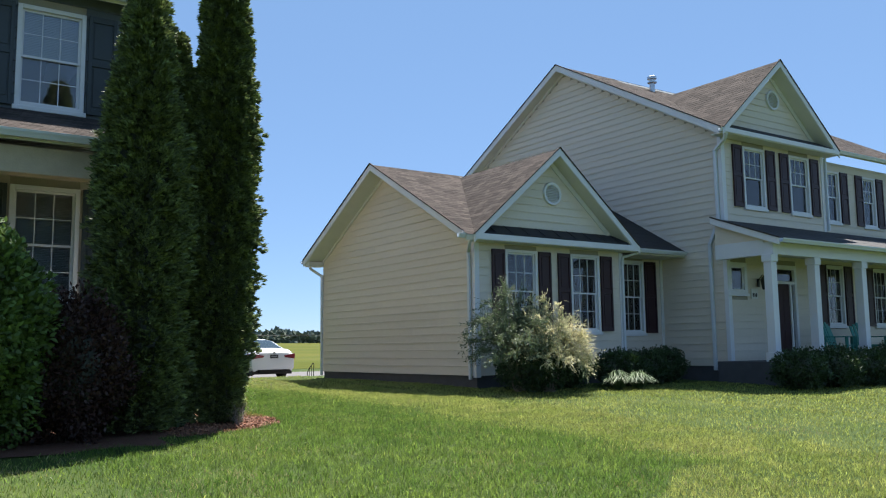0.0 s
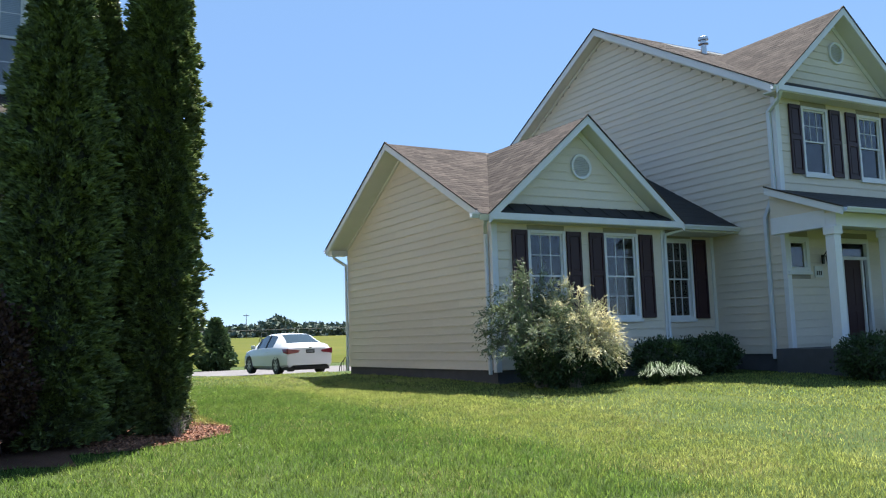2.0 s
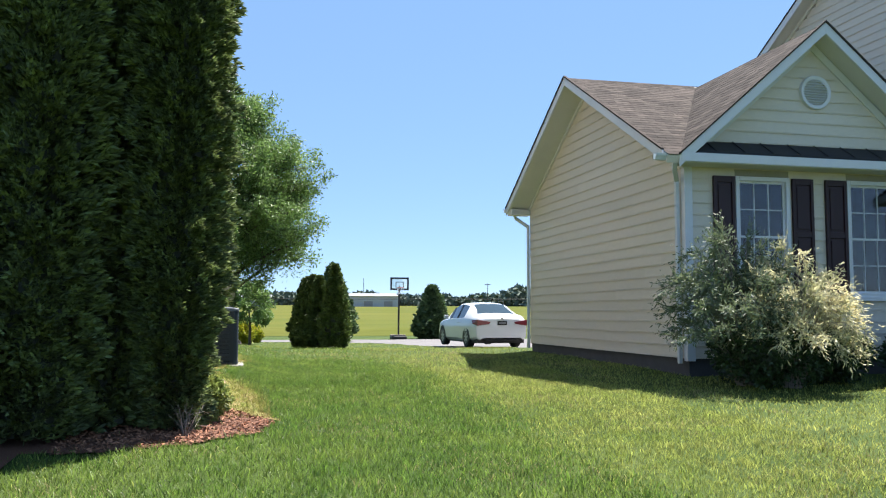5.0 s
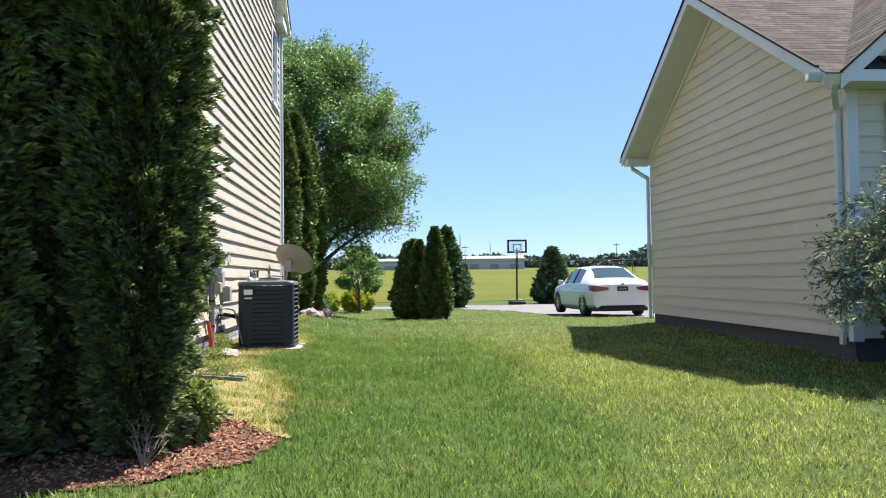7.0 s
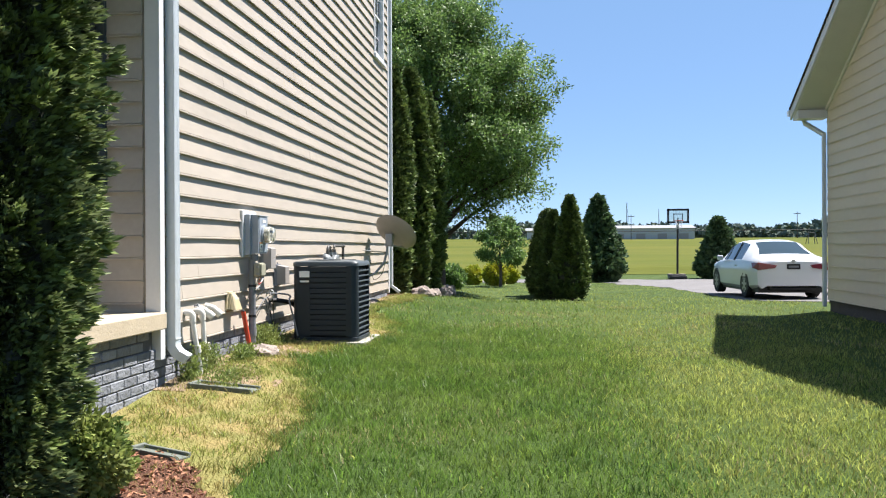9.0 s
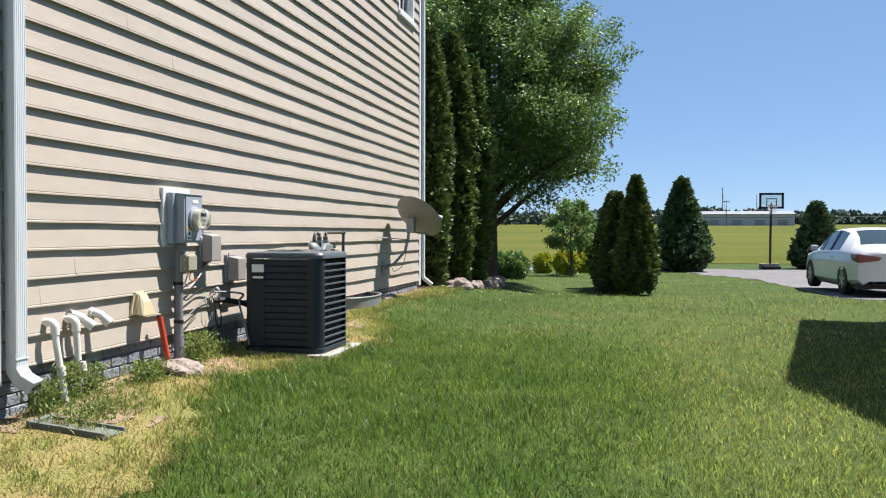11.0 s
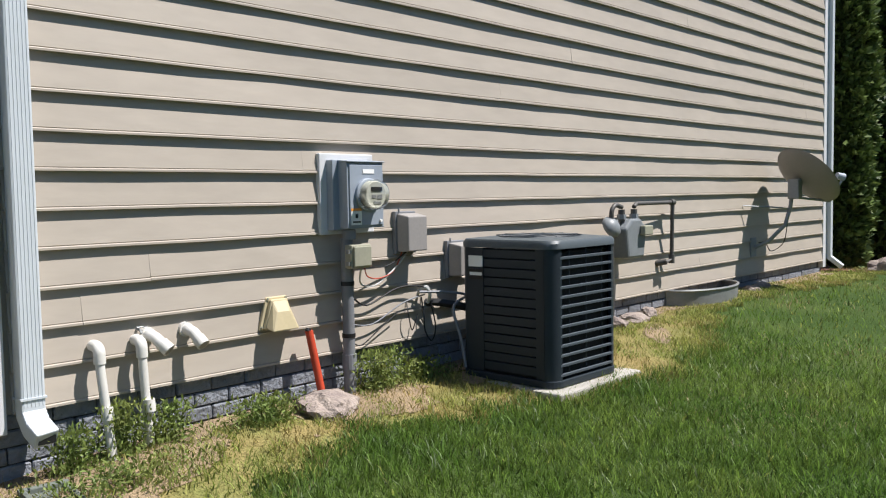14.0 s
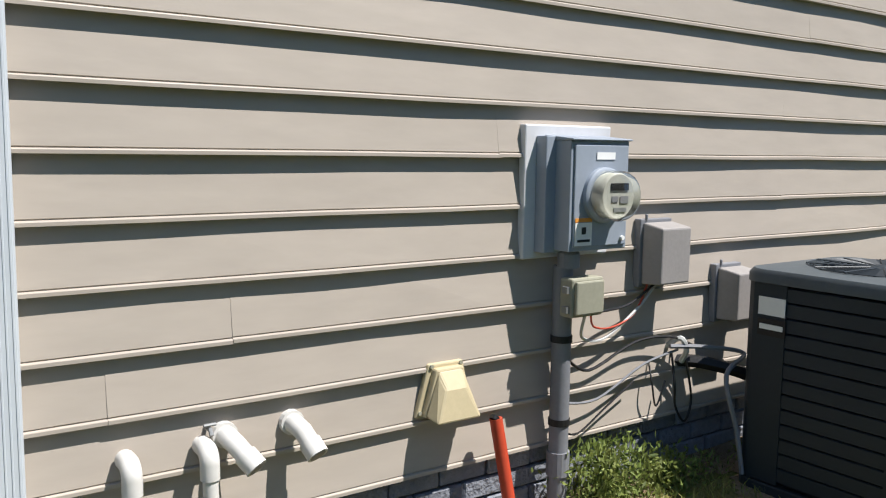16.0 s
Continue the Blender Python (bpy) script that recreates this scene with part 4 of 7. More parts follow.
    ob["kind"] = "stuff"
    return t


def shrub(name, x, y, r, h, n, matl, label, category="shrub", group="", leaf=0.06, seed=1, squash=1.0, stems=7, core=0.6, rz=1.0):
    """A rounded shrub: stems, an uneven inner mass and many small leaves."""
    z0 = float(gz(x, y))
    t = thing(name, (x, y, z0), label, category, group)
    rng = np.random.default_rng(seed)
    g = Geo()
    for i in range(stems):
        a = 2 * math.pi * i / stems + rng.random()
        q = r * 0.6
        g.tube([(0.03 * math.cos(a), 0.03 * math.sin(a), -0.05), (q * 0.4 * math.cos(a), q * 0.4 * math.sin(a), h * 0.4), (q * math.cos(a), q * math.sin(a), h * 0.8)], [0.018, 0.012, 0.004], 5)
    part("brush", g, LEAF["bark"], t)["kind"] = "stuff"
    d = unit(rng.normal(size=(n, 3)))
    ph = np.arctan2(d[:, 1], d[:, 0])
    lump = 1 + 0.13 * np.sin(3 * ph + seed) * (1 - d[:, 2] ** 2) + 0.10 * np.sin(6 * d[:, 2] + 4 * ph + seed) + 0.08 * np.sin(9 * ph - 5 * d[:, 2])
    s = lump * (0.55 + 0.48 * rng.random(n) ** 0.6)
    c = d * s[:, None] * np.array([r, r, h * 0.5]) + np.array([0, 0, h * 0.5])
    c[:, 2] = np.maximum(c[:, 2], 0.02)
    dirn = unit(d * 0.7 + rng.normal(size=(n, 3)) * 0.6 + np.array([0, 0, 0.25]))
    L = leaf * (0.6 + 0.8 * rng.random((n, 1)))
    ob = part("foliage", kites("foliage", c, c + dirn * L, leaf * 0.3, LEAF[matl], seed=seed), None, t)
    ob["kind"] = "stuff"
    if core:
        m = Geo()
        na, nz = 14, 9
        for i in range(nz + 1):
            e = -math.pi / 2 + math.pi * i / nz
            for k in range(na):
                a = 2 * math.pi * k / na
                q = core * (1 + 0.12 * math.sin(3 * a + seed + 2 * e))
                m.v.append((q * r * math.cos(e) * math.cos(a), q * r * math.cos(e) * math.sin(a), max(h * 0.5 + q * h * 0.5 * math.sin(e), 0.0)))
        m.f = [(i * na + k, i * na + (k + 1) % na, (i + 1) * na + (k + 1) % na, (i + 1) * na + k) for i in range(nz) for k in range(na)]
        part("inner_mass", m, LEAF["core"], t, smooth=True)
    return t


def broadleaf(name, x, y, h, r, n, label, leaf=0.11, seed=3, trunk=0.2, fork=0.2, low=0.2, limbs=46, matl="tree", group=""):
    """A branching tree: trunk and leader, ascending limbs that divide, and leaves set in plumes along the outer shoots."""
    t = thing(name, (x, y, float(gz(x, y))), label, "tree", group)
    rng = np.random.default_rng(seed)
    rnd = random.Random(seed)
    part("trunk", Geo().tube([(0, 0, -0.15), (0.02, 0, 0.12), (0.02, 0.03, h * fork), (-0.03, 0.05, h * 0.5), (0.05, 0, h * 0.82)], [trunk * 1.45, trunk * 1.05, trunk * 0.85, trunk * 0.5, trunk * 0.1], 12), LEAF["bark"], t, smooth=True)
    zb, zt = h * low, h * 0.95

    def reach(z):
        u = min(max((z - zb) / (zt - zb), 0.0), 1.0)
        return r * ((u / 0.28) ** 0.5 if u < 0.28 else max(1 - ((u - 0.28) / 0.72) ** 1.5, 0.0) ** 0.85)

    g, shoots = Geo(), []
    for i in range(limbs):
        q = i / (limbs - 1)
        z0 = h * (fork * 0.75 + (0.78 - fork * 0.75) * q)
        a = i * 2.39996 + rnd.uniform(-0.3, 0.3)
        z1 = min(z0 + h * rnd.uniform(0.03, 0.22) * (1 - 0.5 * q) + h * 0.03, zt)
        rr = reach(z1) * rnd.uniform(0.72, 1.06)
        o = Vector((math.cos(a), math.sin(a), 0))
        p0, p3 = Vector((0, 0, z0)), o * rr + Vector((0, 0, z1))
        p1 = p0 + o * rr * 0.35 + Vector((0, 0, (z1 - z0) * 0.5))
        p2 = p0 + o * rr * 0.7 + Vector((rnd.gauss(0, 0.05) * rr, rnd.gauss(0, 0.05) * rr, (z1 - z0) * 0.85))
        pts = [p0, p1, p2, p3]
        g.tube(pts, [trunk * 0.36 * (1 - 0.5 * q), trunk * 0.24, trunk * 0.12, trunk * 0.04], 6, caps=False)
        for k in range(9):
            s = rnd.uniform(0.9, 2.98)
            j = int(s)
            c = pts[j].lerp(pts[j + 1], s - j)
            d = (o * 0.55 + Vector((rnd.gauss(0, 0.55), rnd.gauss(0, 0.55), rnd.uniform(-0.15, 1.0)))).normalized()
            e = c + d * r * rnd.uniform(0.16, 0.36)
            g.tube([c, c.lerp(e, 0.5) + Vector((0, 0, -0.03)), e], [trunk * 0.07, trunk * 0.04, trunk * 0.015], 4, caps=False)
            shoots.append((c, e))
        shoots.append((p2, p3 + (o * 0.3 + Vector((0, 0, 0.7))) * r * rnd.uniform(0.1, 0.24)))
    for k in range(10):
        a = k * 2.4
        c = Vector((0.25 * math.cos(a), 0.25 * math.sin(a), h * rnd.uniform(0.72, 0.86)))
        shoots.append((c, c + Vector((math.cos(a) * 0.35, math.sin(a) * 0.35, 1.0)) * h * rnd.uniform(0.07, 0.15)))
    part("limb_work", g, LEAF["bark"], t, smooth=True)["kind"] = "stuff"
    A, B = np.array([tuple(c) for c, e in shoots]), np.array([tuple(e) for c, e in shoots])
    w = np.linalg.norm(B - A, axis=1)
    ii = rng.choice(len(A), n, p=w / w.sum())
    f = rng.random((n, 1)) ** 0.8 * 1.06
    spread = (0.075 * r) * (1.15 - 0.75 * f)
    p = A[ii] + (B - A)[ii] * f + rng.normal(size=(n, 3)) * spread
    dirn = unit(rng.normal(size=(n, 3)) + unit(B - A)[ii] * 0.5 + np.array([0, 0, -0.3]))
    L = leaf * (0.6 + 0.8 * rng.random((n, 1)))
    crown = part("crown", kites("crown", p, p + dirn * L, leaf * 0.22, LEAF[matl], seed=seed), None, t, "crown of many small leaves")
    crown["kind"] = "stuff"
    return t


# ---- plants by the utility-side house ----
columnar("arborvitae", 4.29, 11.72, 7.9, 0.41, 270000, "tall dark green columnar arborvitae in a mulch bed", "front arborvitae", seed=4, leaf=0.037, top=0.5, foot=0.5, rag=2.3, slim=0.30)
columnar("arborvitae", 3.10, 11.5, 6.3, 0.53, 130000, "tall dark green columnar arborvitae in a mulch bed", "front arborvitae", seed=9, leaf=0.055, top=0.5, foot=0.8, rag=2.0, slim=0.26)
columnar("arborvitae", 3.66, 11.95, 5.55, 0.34, 34000, "slim dark arborvitae squeezed between two taller ones", "front arborvitae", seed=12, leaf=0.07, top=0.3, foot=0.95)
shrub("barberry_shrub", 2.15, 11.1, 0.75, 1.75, 16000, "red", "dark red-leaved barberry shrub beside the arborvitae", "shrub", leaf=0.06, seed=5)
shrub("leafy_shrub", 1.05, 10.6, 0.78, 2.45, 22000, "bright", "large bright green leafy shrub by the porch", "shrub", leaf=0.085, seed=7)
shrub("small_shrub", 4.52, 12.06, 0.22, 0.46, 6000, "weed", "low green shrub at the edge of the mulch", "shrub", leaf=0.04, seed=8, core=0.45)
for i, (x, y, h, r) in enumerate(((3.72, 25.6, 4.75, 0.36), (3.98, 26.5, 4.9, 0.40), (4.18, 27.4, 4.55, 0.36))):
    columnar("arborvitae", x, y, h, r, 24000, "tall green columnar arborvitae behind the house corner", "rear arborvitae", seed=20 + i, leaf=0.10, top=0.35, matl="rear", rag=1.5)
broadleaf("shade_tree", 4.05, 30.4, 8.3, 3.4, 190000, "broad leafy green tree with a dark trunk on the lawn", leaf=0.095, seed=3, trunk=0.22, fork=0.2, low=0.16, limbs=60)
broadleaf("young_tree", 5.1, 43.0, 3.0, 1.25, 9000, "young leafy tree at the edge of the bed", leaf=0.13, seed=11, trunk=0.06, fork=0.3, low=0.3, limbs=18)
for i, (x, y, h, r) in enumerate(((7.50, 28.95, 2.5, 0.46), (7.10, 29.7, 2.2, 0.44), (6.98, 30.6, 2.3, 0.46), (6.9, 31.6, 2.3, 0.46), (6.85, 32.6, 2.3, 0.46))):
    columnar("small_arborvitae", x, y, h, r, 14000, "small pointed dark green arborvitae in a row on the lawn", "arborvitae row", seed=30 + i, leaf=0.075, top=0.8, blunt=0.7, matl="rear")
columnar("juniper", 9.5, 50.0, 4.0, 1.25, 26000, "broad dark green conifer standing by the lane", "lane conifers", seed=41, leaf=0.24, top=1.0, blunt=1.05, foot=0.45, rag=3.4, matl="conifer", flat=0.3, category="conifer")
columnar("juniper", 16.2, 55.5, 3.15, 1.05, 22000, "rounded dark green conifer beyond the gravel lane", "lane conifers", seed=42, leaf=0.22, top=0.95, blunt=0.85, foot=0.5, rag=3.2, matl="conifer", flat=0.3, category="conifer")
for i, (x, y, r) in enumerate(((3.75, 46.0, 0.38), (4.8, 44.3, 0.46), (5.3, 46.3, 0.38))):
    shrub("golden_shrub", x, y, r, r * 2.1, 3500, "yellow", "rounded golden-leaved shrub beside the lane", "shrub", "golden shrubs", leaf=0.11, seed=50 + i)
for i, x in enumerate((2.6, 3.15, 3.7)):
    shrub("low_hedge", x, 37.2 + 0.1 * i, 0.45, 0.85, 4000, "tree", "low clipped green hedge bush under the tree", "hedge", "low hedge", leaf=0.09, seed=60 + i, core=0.8)

# ---- plants by the garage house ----
def willow(x, y, r, h, n, matl, seed, label, lean, droop, start):
    """An arching shrub: thin stems that spread and hang, narrow leaves set along the outer shoots."""
    t = thing("willow_shrub", (x, y, float(gz(x, y))), label, "shrub", "willow shrubs")
    rng = np.random.default_rng(seed)
    rnd = random.Random(seed)
    g = Geo()
    base, axis = [], []
    for i in range(80):
        a, q = rnd.random() * 2 * math.pi, rnd.random() ** 0.5
        ex, ey = r * q * math.cos(a) + lean[0] * q, r * q * math.sin(a) + lean[1] * q
        top = h * (1.0 - 0.5 * q * q) * rnd.uniform(0.55, 1.08)
        p = [Vector((0.12 * math.cos(a), 0.12 * math.sin(a), 0)), Vector((ex * 0.4, ey * 0.4, top * 0.6)), Vector((ex * 0.75, ey * 0.75, top * 0.97)), Vector((ex, ey, top * (1.06 - 0.1 * droop))), Vector((ex * 1.22, ey * 1.22, top * (1.02 - droop * rnd.uniform(0.1, 0.45))))]
        g.tube(p, [0.011, 0.007, 0.005, 0.003, 0.0015], 4, caps=False)
        for k in range(n // 80 // 6):
            s = start + (3.98 - start) * rnd.random() ** 0.75
            j = int(s)
            c = p[j].lerp(p[j + 1], s - j)
            ax = (p[j + 1] - p[j]).normalized()
            # one short side shoot with its leaves
            sd = (ax + Vector((rnd.gauss(0, 0.45), rnd.gauss(0, 0.45), rnd.gauss(0.05, 0.35)))).normalized()
            ln = rnd.uniform(0.10, 0.34)
            for w in range(6):
                base.append(tuple(c + sd * ln * (w + rnd.random()) / 6.0))
                axis.append(tuple(sd))
    part("brush", g, LEAF["twig"], t)["kind"] = "stuff"
    base, axis = np.array(base), np.array(axis)
    d = unit(axis * 0.9 + rng.normal(size=base.shape) * 0.55)
    ob = part("foliage", kites("foliage", base, base + d * (0.045 + 0.06 * rng.random((len(base), 1))), 0.010, LEAF[matl], seed=seed), None, t)
    ob["kind"] = "stuff"


willow(11.85, 14.35, 0.85, 2.2, 19000, "willow", 71, "grey-green arching willow shrub at the garage corner", (-0.4, -0.1), 0.5, 0.25)
willow(12.35, 14.0, 0.74, 2.0, 17000, "cream", 72, "cream-variegated willow shrub in front of the garage", (0.0, -0.1), 0.9, 0.9)
shrub("boxwood_shrub", 12.1, 14.2, 0.8, 1.0, 9000, "box", "dark green shrub growing behind the willows", "shrub", "foundation shrubs", leaf=0.06, seed=78)
shrub("boxwood_shrub", 13.25, 14.55, 0.6, 0.8, 6500, "box", "dark green shrub growing behind the willows", "shrub", "foundation shrubs", leaf=0.06, seed=79)
for i, (x, y, r, h) in enumerate(((15.1, 14.6, 0.6, 0.85), (16.3, 14.9, 0.6, 0.8), (17.4, 15.2, 0.55, 0.85), (18.0, 11.7, 0.6, 0.9), (19.2, 11.6, 0.65, 0.95), (20.6, 11.5, 0.6, 0.9), (22.2, 11.6, 0.7, 1.1), (24.0, 11.6, 0.7, 1.1))):
    shrub("boxwood_shrub", x, y, r, h, 6500, "box", "rounded dark green boxwood shrub along the foundation", "shrub", "foundation shrubs", leaf=0.06, seed=80 + i)
for i, (x, y) in enumerate(((14.15, 13.72), (14.8, 13.72))):
    t = thing("ornamental_grass", (x, y, float(gz(x, y))), "small variegated clump of ornamental grass", "ornamental grass", "grass clumps")
    rng = np.random.default_rng(90 + i)
    n = 420
    a = rng.random(n) * 2 * math.pi
    q = 0.1 + 0.9 * rng.random(n)
    o = np.stack([np.cos(a), np.sin(a), np.zeros(n)], -1)
    up = np.array([0, 0, 1.0])
    hh = (0.44 * (1 - 0.45 * q) * (0.8 + 0.3 * rng.random(n)))[:, None]
    q = q[:, None]
    b = o * 0.05
    m1 = b + o * q * 0.2 + up * hh * 0.75
    m2 = b + o * q * 0.36 + up * hh
    e = b + o * q * 0.5 + up * hh * 0.7
    w = np.stack([-np.sin(a), np.cos(a), np.zeros(n)], -1) * 0.008
    v = np.stack([b - w, b + w, m1 + w, m1 - w, m2 + w * 0.8, m2 - w * 0.8, e], 1).reshape(-1, 3)
    k = np.arange(n) * 7
    f = np.stack([k, k + 1, k + 2, k, k + 2, k + 3, k + 3, k + 2, k + 4, k + 3, k + 4, k + 5, k + 5, k + 4, k + 6], -1).ravel()
    part("blade_tuft", big_mesh("blade_tuft", v, f, 3, LEAF["conifer"]), None, t)["kind"] = "stuff"

# ---- lawn, beds and bare strip ----
EDGE_Y = [12.2, 13.0, 14.5, 15.3, 15.9, 17.0, 18.3, 19.1, 19.9, 20.8, 22.5, 24.3, 26.0]
EDGE_X = [5.2, 5.15, 5.03, 4.72, 4.45, 4.75, 5.02, 4.88, 4.5, 4.15, 4.25, 4.38, 4.35]


def edge(y):
    return np.interp(y, EDGE_Y, EDGE_X) + 0.05 * np.sin(y * 7.3) + 0.04 * np.sin(y * 17.1 + 1)


def strip_keep(x, y):
    return (x < edge(y)) & (y > 12.15 + 0.1 * np.sin(x * 9))


def mulch_keep(x, y):
    e = ((x - 3.55) / (1.62 + 0.06 * np.sin(9 * y))) ** 2 + ((y - 11.95) / 1.15) ** 2
    return (e < 1.0 + 0.06 * np.sin(7 * x + 3 * y)) | ((x < 3.2) & (y > 10.1 + 0.2 * np.sin(x * 3)) & (y < 12.7) & (x > -3))


tagged(sheet("dry_strip", np.arange(3.6, 5.3, 0.04), np.arange(12.0, 26.2, 0.04), M["dry_grass"], 0.008, strip_keep), "strip of dry yellow grass along the house wall", "dry grass", kind="structure")
tagged(sheet("mulch_bed", np.arange(-3, 5.5, 0.06), np.arange(10.0, 13.3, 0.06), M["mulch"], 0.016, mulch_keep), "red-brown wood mulch bed under the arborvitae", "mulch bed", kind="structure")
tagged(sheet("rear_bed", np.arange(2.9, 4.7, 0.06), np.arange(24.8, 29.4, 0.06), M["mulch"], 0.018, lambda x, y: x < 4.55 - 0.12 * np.abs(y - 27) + 0.05 * np.sin(5 * y)), "dark mulch bed behind the house corner", "mulch bed", kind="structure")


def soil_keep(x, y):
    patch = np.sin(x * 6.1 + 1.5 * np.sin(y * 2.3)) * np.sin(y * 3.7) + 0.45 * np.sin(x * 15 + y * 11)
    return ((patch > 0.62) & (x < edge(y) - 0.15)) | (((x - 4.1) / 0.38) ** 2 + ((y - 15.0) / 0.45) ** 2 < 1 + 0.3 * np.sin(11 * x + 7 * y)) | (((x - 4.15) / 0.3) ** 2 + ((y - 16.35) / 0.5) ** 2 < 1 + 0.3 * np.sin(9 * x - 8 * y)) | ((x < 4.0 + 0.05 * np.sin(8 * y)) & (y > 14.4) & (y < 24.6))


tagged(sheet("soil_patch", np.arange(3.7, 4.7, 0.035), np.arange(14.4, 24.6, 0.035), M["soil"], 0.013, soil_keep), "bare brown soil along the foundation", "soil", kind="structure")


def chip_field():
    rng = np.random.default_rng(5)
    n = 5200
    x, y = rng.uniform(3.4, 5.4, n), rng.uniform(10.7, 13.2, n)
    k = mulch_keep(x, y)
    x, y = x[k], y[k]
    z = gz(x, y) + 0.018 + 0.012 * rng.random(len(x))
    a = rng.random(len(x)) * 2 * math.pi
    L = 0.02 + 0.035 * rng.random(len(x))
    d = np.stack([np.cos(a) * L, np.sin(a) * L, rng.normal(scale=0.012, size=len(x))], -1)
    b = np.stack([x, y, z], -1)
    ob = new("mulch_chips", kites("mulch_chips", b, b + d, 0.009, M["chips"], seed=2))
    tagged(ob, "loose red-brown wood chips on the bed", "mulch", kind="stuff")


chip_field()


def blades(name, x, y, hgt, wid, material, label, seed):
    """Grass blades, each a bent tapered strip."""
    rng = np.random.default_rng(seed)
    n = len(x)
    z = gz(x, y)
    a = rng.random(n) * 2 * math.pi
    b = rng.random(n) * 2 * math.pi
    patch = np.sin(x * 9.1 + 2.1 * np.sin(y * 4.3)) * np.sin(y * 8.3 + 1.8 * np.sin(x * 5.1)) + 0.6 * np.sin(x * 23 + 3 * np.sin(y * 11)) * np.sin(y * 21)
    h = hgt * (0.5 + 0.7 * rng.random(n)) * (1 + 0.32 * patch)
    w = wid * (0.6 + 0.8 * rng.random(n))
    s = np.stack([np.cos(a) * w, np.sin(a) * w, np.zeros(n)], -1)
    ln = np.stack([np.cos(b), np.sin(b), np.zeros(n)], -1) * (h * (0.25 + 0.85 * rng.random(n)))[:, None]
    p = np.stack([x, y, z - 0.004], -1)
    up = np.array([0, 0, 1.0])
    mid = p + ln * 0.35 + up * (h * 0.6)[:, None]
    tip = p + ln + up * h[:, None]
    v = np.stack([p - s, p + s, mid + s * 0.7, mid - s * 0.7, tip], 1).reshape(-1, 3)
    k = np.arange(n) * 5
    f = np.stack([k, k + 1, k + 2, k, k + 2, k + 3, k + 3, k + 2, k + 4], -1).ravel()
    ob = new(name, big_mesh(name, v, f, 3, material))
    tagged(ob, label, "grass", kind="stuff")
    return ob


def lawn_points(n, x0, x1, y0, y1, seed, clump=0.0):
    rng = np.random.default_rng(seed)
    x, y = rng.uniform(x0, x1, n), rng.uniform(y0, y1, n)
    k = ~((x < edge(y) - 0.07 * rng.random(n) ** 2) & (y > 12.0) & (y < 26.3)) & ~(mulch_keep(x, y) & (rng.random(n) < 0.985)) & ~lane_keep(x, y)
    k &= ~((x < 4.6) & (y > 24.6) & (y < 29.4))
    k &= ~((x > 11.75) & (y > 15.5) & (y < 26)) & ~((x > 18.2) & (y > 12.3)) & ~((x < 3.8) & (y > 12.7) & (y < 24.8))
    return x[k], y[k]


def mown(x, y):
    """True on the deeper green side of the mowing line between the two lots."""
    line = 7.6 + 0.1 * np.sin(y * 1.7) + np.random.default_rng(3).normal(0, 0.25, len(x))
    return (x < line) & (y > 5.5 + 0.4 * np.sin(x * 2))


def near_path(x, y, reach, keep_far, seed):
    rng = np.random.default_rng(seed)
    px = np.array([0, 1.4, 3.1, 4.3, 5.2, 5.9, 6.65, 7.1, 7.5, 7.5])
    py = np.array([0, 0.5, 1.6, 2.8, 3.9, 5.6, 7.4, 8.8, 10.2, 13.3])
    d = np.min(np.hypot(x[:, None] - px, y[:, None] - py), 1)
    return rng.random(len(x)) < np.clip(1.25 - d / reach, keep_far, 1)


x, y = lawn_points(310000, -4.5, 13.5, 2.2, 26.5, 1)
k = near_path(x, y, 11.0, 0.22, 2)
x, y = x[k], y[k]
k = mown(x, y)
blades("lawn_blades", x[k], y[k], 0.056, 0.0036, M["grass"], "deep green lawn grass blades beside the house", 3)
blades("pale_lawn_blades", x[~k], y[~k], 0.046, 0.0036, M["grass_r"], "paler short lawn grass blades", 4)
x, y = lawn_points(300000, 2.0, 10.0, 3.0, 20.0, 21)
k = near_path(x, y, 6.0, 0.12, 22)
x, y = x[k], y[k]
k = mown(x, y)
blades("near_lawn_blades", x[k], y[k], 0.06, 0.0024, M["grass"], "fine deep green lawn grass blades", 23)
blades("near_pale_blades", x[~k], y[~k], 0.048, 0.0025, M["grass_r"], "fine paler lawn grass blades", 24)
x, y = lawn_points(110000, 4.2, 7.9, 13.6, 20.5, 51)
k = np.random.default_rng(53).random(len(x)) < np.clip(1.15 - np.hypot(x - 5.3, (y - 17.0) * 0.8) / 2.4, 0, 1)
blades("wall_lawn_blades", x[k], y[k], 0.066, 0.0026, M["grass"], "dense deep green lawn grass near the wall", 52)
x, y = lawn_points(90000, -8, 24, -2, 48, 5)
blades("far_lawn_tufts", x, y, 0.045, 0.0058, M["grass_r"], "distant lawn grass tufts", 6)
x, y = lawn_points(70000, 13.3, 24, 0, 14.5, 36)
blades("right_lawn_tufts", x, y, 0.045, 0.006, M["grass_r"], "pale lawn grass in front of the garage", 37)
x, y = lawn_points(95000, -3, 11, 2.5, 24, 33)
k = np.sin(x * 2.3 + 1.7 * np.sin(y * 1.1)) + np.sin(y * 2.9 + 1.3 * np.sin(x * 1.7)) + 0.6 * np.sin(x * 7.1 + y * 5.3) > 0.75
x, y = x[k], y[k]
blades("straw_blades", x, y, 0.045, 0.003, M["straw"], "dry straw blades among the lawn grass", 34)
rng = np.random.default_rng(8)
x, y = rng.uniform(3.85, 5.2, 60000), rng.uniform(12.2, 26, 60000)
k = (x < edge(y) + 0.12) & (rng.random(60000) < 0.35 + 0.6 * smooth(0.3, 0.0, np.abs(edge(y) - x)))
